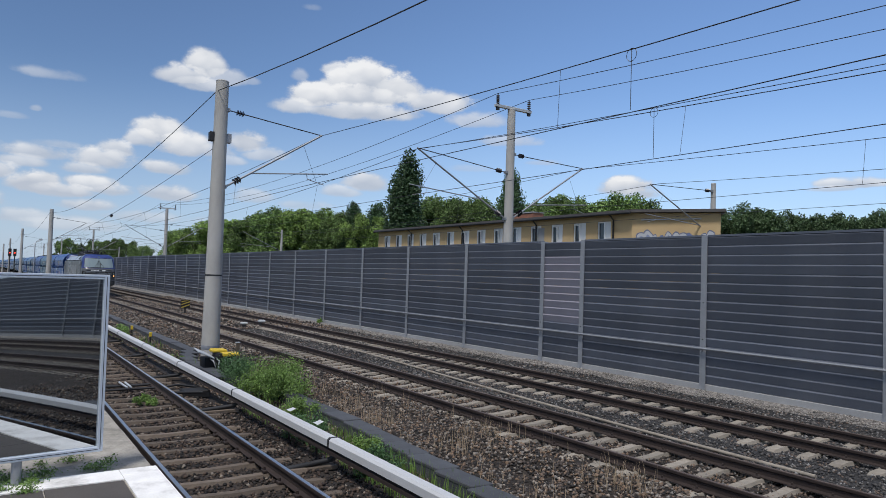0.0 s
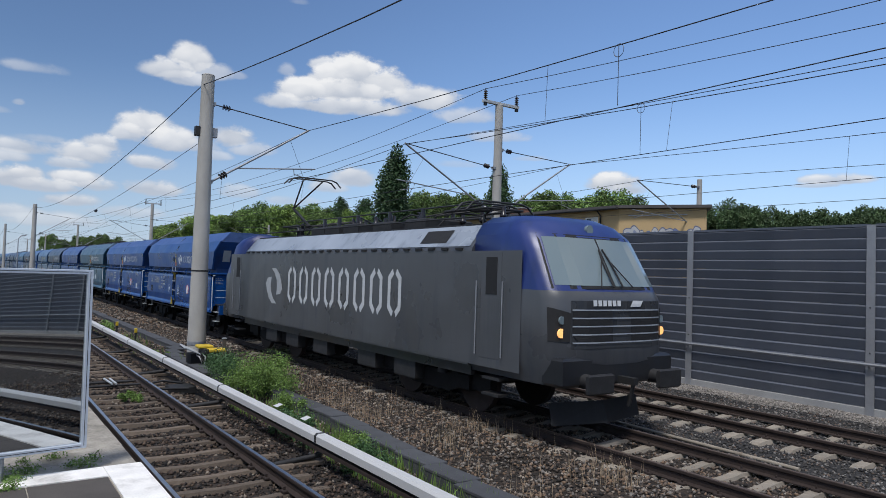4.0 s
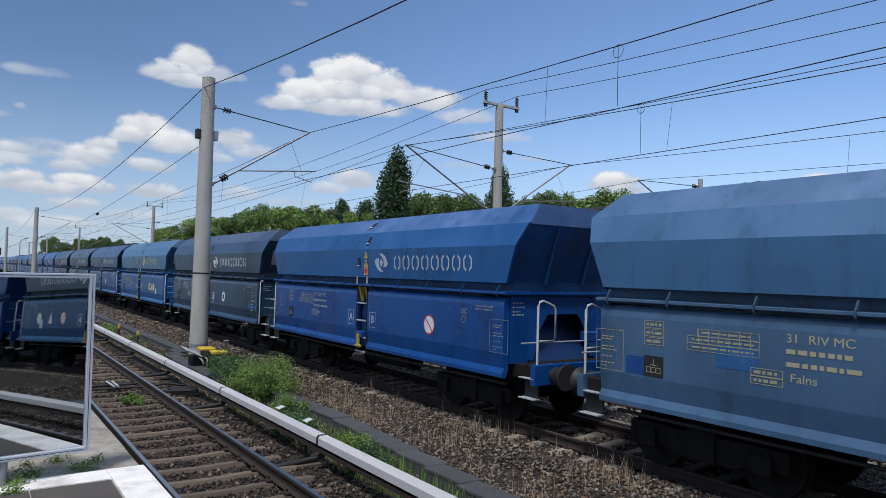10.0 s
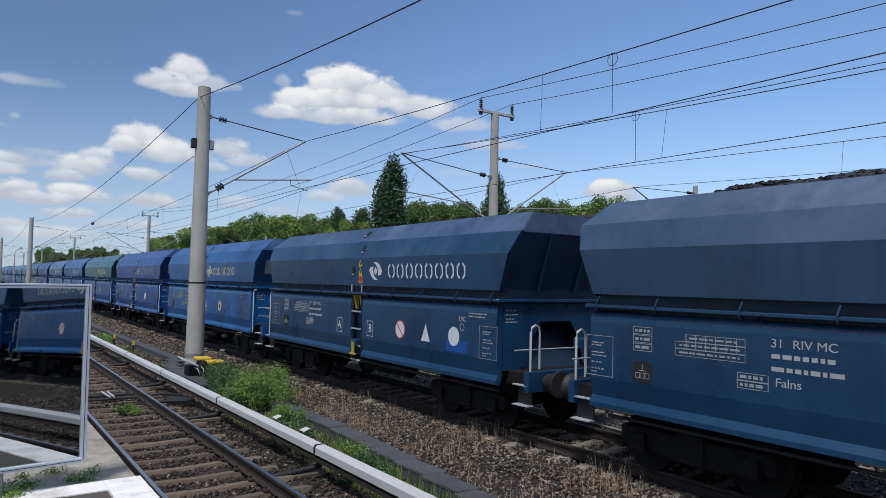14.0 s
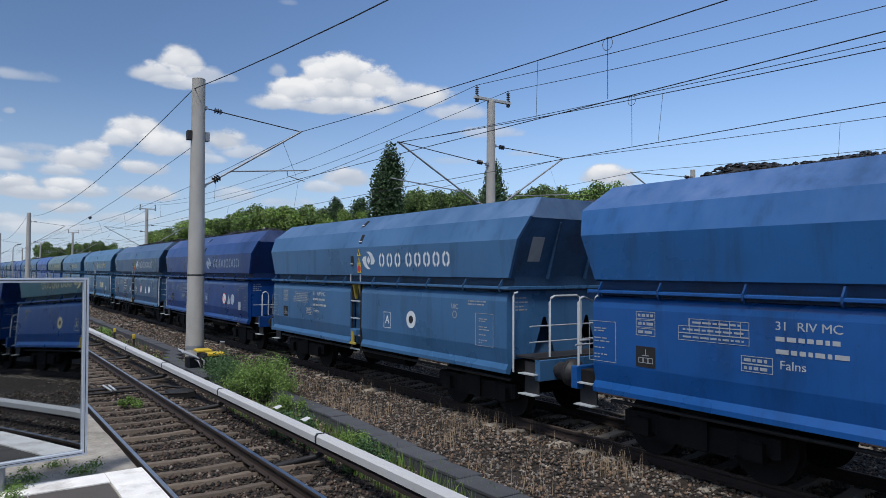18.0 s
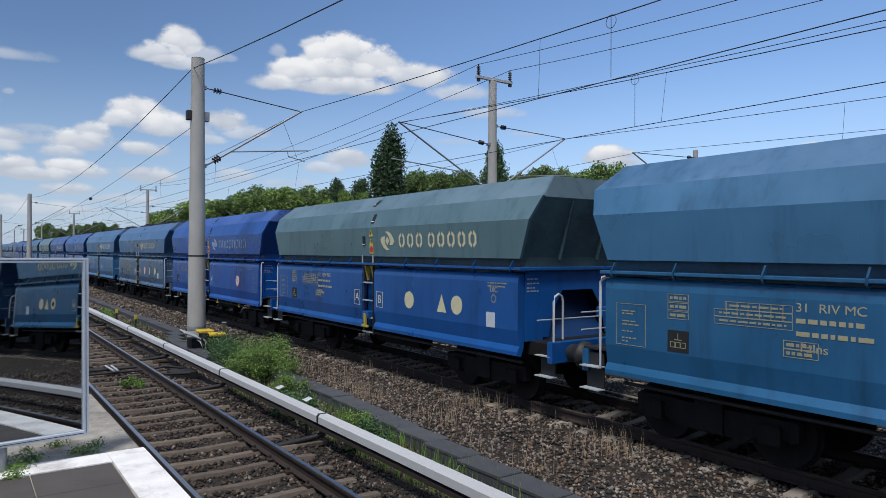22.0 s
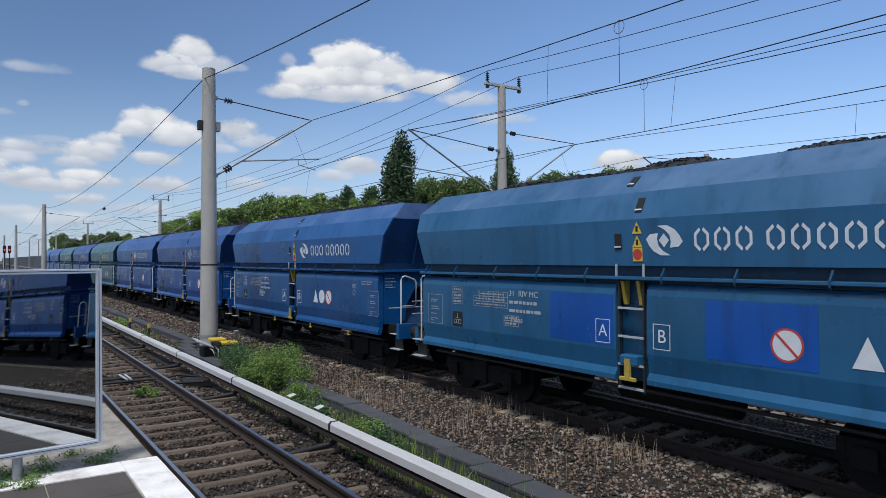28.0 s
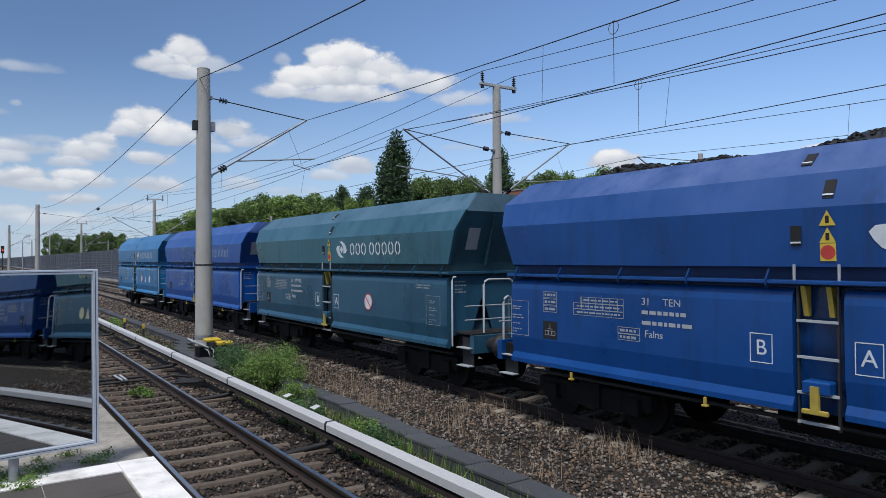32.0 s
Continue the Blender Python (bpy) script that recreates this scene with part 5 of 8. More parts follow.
    def outline(g, y, z, w, h, t=0.008):
        g.box(-0.003, 0, y - w / 2, y - w / 2 + t, z - h / 2, z + h / 2).box(-0.003, 0, y + w / 2 - t, y + w / 2, z - h / 2, z + h / 2)
        g.box(-0.003, 0, y - w / 2 + t, y + w / 2 - t, z + h / 2 - t, z + h / 2).box(-0.003, 0, y - w / 2 + t, y + w / 2 - t, z - h / 2, z - h / 2 + t)

    g = Shape()
    for z, w in ((0.05, 0.62), (-0.09, 0.7)):
        words(g, 0.33, z, w, 0.05)
    W["number_block"] = []
    for word in ("RIV MC", "TEN"):
        bm = bmesh.new()
        bm.from_mesh(g.mesh("plain_bar_block"))
        for text, y_, z_ in (("31", 0.27, 0.19), (word, -0.1, 0.19), ("Falns", 0.16, -0.24)):
            part_ = glyph(text, 0.135)
            part_.transform(pose(0, y_, z_))
            bm.from_mesh(part_)
        me = bpy.data.meshes.new("number_block")
        bm.to_mesh(me)
        bm.free()
        W["number_block"].append(me)
    g = Shape()
    for k in range(10):
        if k != 4:
            words(g, 0.42, 0.3 - k * 0.065, 0.84 - 0.07 * (k % 3), 0.024)
    W["paragraphs"] = g.mesh("plain_bar_block")
    g = Shape()
    for z, w in ((0.12, 0.26), (0.04, 0.3), (-0.04, 0.22), (-0.1, 0.28)):
        words(g, 0.15, z, w, 0.025)
    W["end_text"] = g.mesh("plain_bar_block")
    g = Shape()
    outline(g, 0, 0, 0.54, 0.62)
    for z, w in ((0.2, 0.24), (0.16, 0.2), (0.05, 0.3), (0.0, 0.3), (-0.1, 0.2), (-0.2, 0.3), (-0.25, 0.16)):
        words(g, 0.16, z, w, 0.018)
    W["end_block"] = g.mesh("plain_bar_block")
    g = Shape()
    for z in (0.14, 0.02, -0.1):
        outline(g, 0, z, 0.34, 0.11)
        words(g, 0.13, z, 0.26, 0.04)
    W["stack_block"] = g.mesh("plain_bar_block")
    g = Shape()
    for z in (0.1, 0.0, -0.1):
        outline(g, 0 if z < 0.05 else -0.08, z, 1.05 if z < 0.05 else 0.89, 0.1, 0.007)
        words(g, 0.45 if z < 0.05 else 0.3, z, 0.9 if z < 0.05 else 0.7, 0.025)
    for k in range(6):
        g.box(-0.003, 0, 0.34 - k * 0.15, 0.348 - k * 0.15, -0.05, 0.15)
    W["load_table"] = g.mesh("plain_bar_block")
    g = Shape()
    for z in (0.05, -0.05):
        outline(g, 0, z, 0.42, 0.1)
        words(g, 0.17, z, 0.34, 0.04)
    W["small_table"] = g.mesh("plain_bar_block")
    g = Shape()
    outline(g, 0, 0, 0.26, 0.11)
    words(g, 0.1, 0, 0.2, 0.03)
    W["slip"] = g.mesh("plain_bar_block")
    g = Shape()
    words(g, 0.3, 0.03, 0.6, 0.025)
    words(g, 0.3, -0.03, 0.5, 0.025)
    W["two_lines"] = g.mesh("plain_bar_block")
    g = Shape()
    for k in (-1, 0, 1):
        outline(g, k * 0.085, -0.05, 0.08, 0.08)
    g.box(-0.003, 0, -0.005, 0.005, 0.02, 0.11).box(-0.003, 0, -0.06, 0.06, 0.015, 0.025)
    W["plate_mark"] = g.mesh("plate_mark")
    W["warn"] = Shape().add([(-0.005, 0.08, -0.075), (-0.005, -0.08, -0.075), (-0.005, 0, 0.075)], [(0, 1, 2)]).mesh("warning_sign")
    W["warn_plate"] = Shape().box(-0.004, 0, -0.075, 0.075, -0.085, 0.085).mesh("warning_plate")
    return W


def disc_mesh(r, t, n, name):
    s = Shape()
    s.wheel((-t / 2, 0, 0), "x", r, t, n)
    return s.mesh(name)


# repainted or faded rectangles: y0, y1, z0, z1, colour
PATCHES = {28: [(0.35, 1.76, 1.45, 2.24, (0.002, 0.075, 0.36)), (-2.79, -1.28, 1.45, 2.24, (0.002, 0.075, 0.36))],
           5: [(-5.3, -4.6, 1.44, 1.62, (0.004, 0.085, 0.26)), (2.9, 3.5, 1.7, 2.0, (0.02, 0.11, 0.3)), (-3.0, -2.5, 1.44, 1.6, (0.004, 0.085, 0.26)), (4.6, 5.0, 1.44, 1.7, (0.01, 0.07, 0.27))],
           24: [(-3.0, -2.4, 1.6, 2.1, (0.02, 0.1, 0.28))], 11: [(-4.6, -3.9, 1.44, 1.66, (0.002, 0.075, 0.33))], 7: [(-5.6, -4.9, 1.44, 1.6, (0.004, 0.085, 0.28))],
           12: [(-4.3, -3.6, 1.45, 2.2, (0.012, 0.1, 0.33))]}
RED = (0.5, 0.05, 0.04)


def build_end(W, wg, m, low, index, platform, near):
    """Everything below the hopper at one end; platform: the end with the brake platform; near: the side that faces the station."""
    put("headstock", W["beam"], "paint", wg, at=m, colour=low)
    put("end_ledge", W["end_ledge"], "paint", wg, at=m, colour=low)
    put("coupling_hook", W["hook"], "black", wg, at=m)
    put("end_plate", W["end_plate_open"] if platform else W["end_plate"], "paint", wg, at=m, colour=low)
    # chute at half tone: the shade inside the opening is in its colour
    put("chute", W["chute"], "paint_shaded_sooty", wg, at=m, colour=tuple(c * 0.5 for c in low))
    for x in (-1.12, 1.12):
        put("end_post", W["end_post"], "paint", wg, at=m @ pose(x, 0, 0), colour=low)
    for x in (-0.875, 0.875):
        put("buffer", W["buffer"], "dark_steel", wg, at=m @ pose(x, -6.7, 1.05))
    tagged(put("plain_bar_block", W["end_text"], "mark", wg, at=m @ pose(-1.15 * near, -HALF - 0.014, 2.2, 0, 0, 90), colour=tuple(c * 0.45 for c in PALE)), kind="stuff")
    if platform:
        put("platform_deck", W["deck"], "dark_steel", wg, at=m)
        for k in (1, -1):
            put("handrail", W["rail_hoop"], "handrail", wg, "white bent handrail", at=m @ pose(0, -6.24, 0) @ (Matrix.Identity(4) if k > 0 else pose(0, 0, 0, 0, 0, 180)))
            put("corner_rail", W["rail_corner"], "handrail", wg, at=m @ pose(-1.46 * k, -HALF - 0.14, 0) @ (Matrix.Identity(4) if k > 0 else pose(0, 0, 0, 0, 0, 180)))
        for z in (1.56, 1.84):
            put("cross_rail", W["rail_cross"], "rail_grey", wg, at=m @ pose(0, -6.22, z))
        for z in (0.62, 0.98):
            put("footstep", W["step"], "handrail", wg, "pale worn footstep", at=m @ pose(-1.26 if near > 0 else 1.42, -5.98, z))
        put("step_hanger", W["step_side"], "dark_steel", wg, at=m @ pose(-1.24 if near > 0 else 1.27, -5.98, 0.62))
    else:
        hoop = W["rail_big"] if index in (1, 3, 5, 6, 15, 25, 29, 31) else W["rail_small"]
        put("handrail", hoop, "handrail", wg, "white looped handrail", at=m @ (pose(-1.2, -6.26, 0) if near > 0 else pose(1.2, -6.26, 0, 0, 0, 180)))
        put("cross_rail", W["rail_cross"], "rail_grey", wg, at=m @ pose(0, -6.1, 1.62))
        put("brake_box", W["brake_box"], "paint", wg, at=m @ pose(0.25, -6.12, 1.6), colour=low)
        for z in (0.62, 0.98):
            put("footstep", W["step"], "handrail", wg, "pale worn footstep", at=m @ pose(-1.14 if near > 0 else 1.3, -5.98, z))
        put("step_hanger", W["step_side"], "dark_steel", wg, at=m @ pose(-1.13 if near > 0 else 1.16, -5.98, 0.62))


def build_wagon(W, index, spec):
    up, low, marks, mc, word = spec
    turned = marks.startswith("<")
    wg = thing("coal_wagon", WAGON_LABELS[index], "wagon", "wagons of the coal train")
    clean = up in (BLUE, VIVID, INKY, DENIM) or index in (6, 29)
    # sloping sheets get lighter paint: skylight in the colour, dust on dull wagons
    lean, top = ("paint_lit_lean", "paint_lit_lilac") if clean else ("paint_dusty_lit", "paint_greyed_lit")
    flip = pose(0, 0, 0, 0, 0, 180)
    off = pose(0, UNEVEN if turned else -UNEVEN, 0)
    for k, turn in enumerate((Matrix.Identity(4), flip)):
        m = off @ turn
        put("hopper_side", W["upper"], "paint", wg, at=m, colour=up)
        put("leaning_sheet", W["lean"], lean, wg, "leaning sheet with skylight in its paint" if clean else "dusty leaning sheet with skylight in its paint", at=m, colour=up)
        put("top_sheet", W["top"], top, wg, "top sheet with skylight in its lilac paint" if clean else "top sheet grey with dust and painted skylight", at=m, colour=up)
        # end sheets: body paint darkened for the shade under the overhang
        put("end_sheet", W["end"], "paint_shaded_sooty", wg, at=m, colour=tuple(c * 0.7 for c in up))
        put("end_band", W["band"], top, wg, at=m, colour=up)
        longer = (k == 0) != turned
        put("discharge_flap", W["flap_a"][0 if longer else 1], "paint", wg, at=turn, colour=low)
        put("discharge_flap", W["flap_b"][0 if longer else 1], "paint", wg, at=turn, colour=low)
        put("ledge", W["ledge"], "paint", wg, at=m, colour=low)
        build_end(W, wg, m, low, index, (k == 0) != turned, 1 if k == 0 else -1)
    # stiffeners darkened like the end sheets, shade included
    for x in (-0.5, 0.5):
        put("stiffener", W["stiffener"], "paint_shaded_sooty", wg, at=off @ pose(x, 0, 0), colour=tuple(c * 0.7 for c in up))
    # ladder bay, girder and core: recess shade is put into their darker colour
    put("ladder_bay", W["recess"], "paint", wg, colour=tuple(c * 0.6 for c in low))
    put("waist_girder", W["waist"], "paint_shaded_sooty", wg, "waist girder with recess shade in its paint", colour=tuple(c * 0.5 for c in up), at=off)
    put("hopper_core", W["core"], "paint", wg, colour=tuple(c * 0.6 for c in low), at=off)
    put("underframe", W["sill"], "bogie", wg, at=off)
    put("coal_load", W["coal"][HEAPS.get(index, 0)], "coal", wg, "heaped black coal", at=off @ pose(0, 0, 0, 0, 0, 180 * (index % 2)))
    put("brake_pipe", W["pipe"], "dark_steel", wg, at=off)
    put("air_tank", W["tank"], "bogie", wg)
    # ribs repeat the flap paint in a darker tone, shade included
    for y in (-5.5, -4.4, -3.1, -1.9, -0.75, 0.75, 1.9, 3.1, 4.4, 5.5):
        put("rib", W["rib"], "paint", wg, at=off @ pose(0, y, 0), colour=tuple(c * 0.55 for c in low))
    for y in (-3.9, -1.4, 1.5, 4.0) if index in (1, 3, 13, 22, 29, 30, 31, 33, 35) else ():
        put("latch", W["latch"], "yellow_dull", wg, "yellow flap latch", at=pose(0, y, 0))
    for y in (-4.15, 4.15):
        bo = put("bogie_frame", W["bogie"], "bogie", wg, at=off @ pose(0, y, 0))
        for d in (-0.9, 0.9):
            put("wheelset", W["wheelset"], "bogie", bo, at=pose(0, d, 0.46))
    # ladder between the flaps
    for z in (0.85, 1.2, 1.62, 2.05):
        put("rung", W["rung"], "handrail", wg, at=pose(-0.02, 0, z))
    put("ladder_rail", W["riser"], "dark_steel", wg)
    for y in (-0.13, 0.17):
        put("bracket", W["bracket"], "yellow_dull", wg, "yellow bracket", at=pose(0, y, 0))
    put("valve_box", W["valve"], "paint", wg, colour=low)
    put("lever", W["lever"], "yellow_dull", wg, "yellow lever")
    for y in (-0.26, 0.26):
        put("ladder_tip", W["tip"], "handrail", wg, at=pose(0, y, 0))
    # footholds in the hopper side
    for x, y, z, ry in ((-1.485, 0.25, 3.06, -2), (-1.4, -0.11, 3.6, 24.3), (-1.08, 0.28, 4.01, 49)):
        h = put("foothold", W["foothole"], "black", wg, at=pose(x, y, z, 0, ry, 0))
        put("foothold_edge", W["foothole_edge"], "white", h)
    # warning signs
    for i, z in enumerate((3.26, 3.06, 2.86)):
        place = pose(-1.482 - (z - 3.03) * 0.041, -0.12, z, 0, -2.35, 0) @ Matrix.Diagonal((1, 1.2, 1.2, 1))
        if i < 2:
            sign = put("warning_sign", W["warn"], "mark", wg, "yellow warning triangle", at=place, colour=(0.62, 0.45, 0.05))
            put("warning_figure", W["warn_bar"], "black", sign)
        else:
            sign = put("warning_plate", W["warn_plate"], "mark", wg, "yellow plate with red ring", at=place, colour=(0.62, 0.45, 0.05))
            put("warning_ring", W["warn_ring"], "mark", sign, colour=RED)
    # emblem and plain letter shapes
    ey = -0.6 if index in (16, 28) else -0.88
    em = pose(-1.479, ey, 3.06, 0, -2.35, 0)
    put("emblem_blade", W["blade"], "mark", wg, at=em, colour=mc)
    put("emblem_blade", W["blade"], "mark", wg, at=em @ pose(0, 0, 0, 180, 0, 0), colour=mc)
    put("emblem_diamond", W["diamond"], "mark", wg, at=em, colour=mc)
    first, step = {"w": (0.74, 0.388), "s": (0.62, 0.313), "b": (0.64, 0.36)}[word]
    for i in range(8):
        gap = 0.11 if word != "w" and i > 2 else 0.0
        put("plain_bar_mark", W["letters"][word], "mark", wg, at=pose(-1.479, ey - first - i * step - gap, 3.06, 0, -2.35, 0), colour=mc)
    side = -1.502
    faint = tuple(c * 0.5 for c in mc)
    for kind, y in ((w[0], float(w[1:])) for w in marks.replace("<", "").split()):
        at = pose(side, y, 1.74)
        if kind in "AB":
            put("side_letter", W[kind], "mark", wg, at=pose(side, y, 1.67), colour=mc)
            put("letter_frame", W["letter_frame"], "mark", wg, at=pose(side, y, 1.67), colour=mc)
        elif kind == "d":
            d = put("prohibition_sign", W["disc"], "mark", wg, "round red-edged prohibition sign", at=at, colour=RED)
            put("sign_face", W["disc_in"], "mark", d, colour=PALE)
            put("slash", W["slash"], "mark", d, at=pose(0, 0, 0, 45, 0, 0), colour=RED)
        elif kind == "t":
            put("triangle_mark", W["triangle"], "mark", wg, "white triangle mark", at=at, colour=mc)
        elif kind in "ck":
            d = put("round_mark", W["disc"], "mark", wg, "pale round mark", at=at @ Matrix.Diagonal((1, 0.9, 0.9, 1)), colour=mc)
            if kind == "k":
                put("dark_figure", W["figure"], "black", d)
        elif kind == "n":
            put("label_holder", W["note"], "mark", wg, "pale label holder", at=pose(side, y, 1.54), colour=tuple(c * 0.85 for c in PALE))
        elif kind == "x":
            tagged(put("plain_bar_block", W["paragraphs"], "mark", wg, at=pose(side, y, 1.86), colour=faint), kind="stuff")
        elif kind == "e":
            tagged(put("plain_bar_block", W["end_block"], "mark", wg, at=pose(side, y, 1.7), colour=faint), kind="stuff")
        else:
            put("side_letter", W["UIC"], "mark", wg, at=pose(side, y, 2.1), colour=faint)
            put("round_outline", W["ring"], "mark", wg, at=pose(side, y, 1.94), colour=faint)
    # small lettering, as plain bars and empty frames
    tagged(put("number_block", W["number_block"][1 if index in (0, 13, 22, 33) else 0], "mark", wg, at=pose(side, 2.45 if turned else 2.15, 1.95) @ Matrix.Diagonal((1, 1.22, 1.1, 1)), colour=tuple(c * 0.6 for c in mc)), kind="stuff")
    low_at = pose(-1.48, 0, 1.3, 0, -9.7, 0)
    for key, y, z in (("end_block", 5.32, 1.74), ("stack_block", 4.5, 2.04), ("load_table", 3.42, 2.03), ("small_table", 2.8, 1.66), ("two_lines", -4.95, 2.2)):
        tagged(put("plain_bar_block", W[key], "mark", wg, at=pose(side, y, z), colour=faint), kind="stuff")
    for key, y in (("slip", 5.05), ("slip", 4.6), ("two_lines", -4.1), ("slip", -1.2)):
        tagged(put("plain_bar_block", W[key], "mark", wg, at=pose(0, y, 0) @ low_at, colour=faint), kind="stuff")
    dp = put("plate", W["dark_plate"], "black", wg, "black table plate", at=pose(side, 4.5, 1.58))
    put("plate_mark", W["plate_mark"], "mark", dp, at=pose(-0.003, 0, 0), colour=faint)
    for y0, y1, z0, z1, c in PATCHES.get(index, ()):
        put("paint_patch", Shape().box(-1.5035, -1.5, y0, y1, z0, z1), "paint", wg, "differently painted patch", colour=c)
    if index == 15:
        for y0, n, h in ((-0.9, 15, 0.22), (-3.65, 8, 0.14)):
            line = [(-1.5, y0 - 0.022 * k + 0.1 * math.cos(0.42 * k) + 0.05 * math.sin(0.17 * k), 1.86 + h * math.sin(0.42 * k + 0.6 * math.sin(0.11 * k)) * (0.7 + 0.4 * math.sin(0.07 * k + n))) for k in range(n * 6)]
            put("paint_scrawl", Shape().tube(line, 0.007, 4), "black", wg, "black spray-painted scrawl")
    # chalk boards on the leaning end over the brake platform
    if not turned:
        for x in ((0.05, 0.45) if index in (15, 31, 33) else (0.2 if index == 22 else -0.95,)):
            put("chalk_board", W["plate"], "mark", wg, "pale chalk board on the hopper end", at=off @ pose(x, -HALF - 0.19, 3.22, 19.8, 0, 0) @ pose(0, 0, 0, 0, 0, 90) @ Matrix.Diagonal((1, 0.75, 1, 1)), colour=tuple(c * 0.55 for c in PALE))
    return wg


def paint_words(c):
    return {BLUE: "blue", VIVID: "vivid blue", PETROL: "petrol blue", SLATE: "slate blue", DARK: "dark slate", TEAL: "teal", LIGHT: "light blue", STEEL: "steel blue", SAGE: "sage green", CERUL: "cerulean blue", GREEN: "grey green", MID: "deep blue", AQUA: "pale blue", INKY: "ink blue", DENIM: "denim blue", DUSK: "dusky blue", HAZE: "hazy grey-blue", INDIGO: "dark indigo", NAVY: "greyish navy blue"}[c]


WAGON_LABELS = []
for u_, l_, m_, c_, w_ in WAGONS:
    body = paint_words(u_) + " hopper wagon" if u_ == l_ else paint_words(u_) + " over " + paint_words(l_) + " hopper wagon"
    WAGON_LABELS.append("weathered " + body + " full of coal")


def build_train():
    W = wagon_meshes()
    out = []
    for i, spec in enumerate(WAGONS):
        out.append((build_wagon(W, i, spec), (i - 16) * PITCH + SLACK[i]))
    return out

# ---- the locomotive (its front points to -y) ----
LOCO_GREY, LOCO_BLUE, LOCO_DARK = (0.07, 0.074, 0.082), (0.016, 0.033, 0.15), (0.016, 0.017, 0.02)
CAB = [(0.95, 1.40, -8.95), (1.35, 1.49, -9.12), (2.42, 1.50, -9.08), (2.58, 1.49, -8.98), (3.58, 1.40, -8.38), (3.82, 1.24, -8.12), (3.96, 0.98, -7.8)]


def cab_at(z):
    for (z0, w0, f0), (z1, w1, f1) in zip(CAB, CAB[1:]):
        if z <= z1:
            k = (z - z0) / (z1 - z0)
            return w0 + (w1 - w0) * k, f0 + (f1 - f0) * k
    return CAB[-1][1:]


def front_y(x, z):
    w, f = cab_at(z)
    r = abs(x) / w
    return f + 0.03 * r * r + 0.47 * (1 - math.sqrt(max(0.0, 1 - max(0.0, (r - 0.45) / 0.55) ** 2)))


def cab_ring(z, back=-6.6):
    w, f = cab_at(z)
    xs = [w * k for k in (-1, -0.985, -0.94, -0.86, -0.75, -0.6, -0.3, 0, 0.3, 0.6, 0.75, 0.86, 0.94, 0.985, 1)]
    return [(-w, back, z)] + [(x, front_y(x, z), z) for x in xs] + [(w, back, z)]


def front_patch(pts, out=0.012, n=5):
    """A sheet laid on the cab front; pts: four corners (x, z), lower left first."""
    s = Shape()
    rows = []
    for j in range(n + 1):
        v = j / n
        row = []
        for i in range(n + 1):
            u = i / n
            x = (pts[0][0] * (1 - u) + pts[1][0] * u) * (1 - v) + (pts[3][0] * (1 - u) + pts[2][0] * u) * v
            z = (pts[0][1] * (1 - u) + pts[1][1] * u) * (1 - v) + (pts[3][1] * (1 - u) + pts[2][1] * u) * v
            row.append((x, front_y(x, z) - out, z))
        rows.append(row)
    s.loft(rows, closed=False, caps=False)
    return s


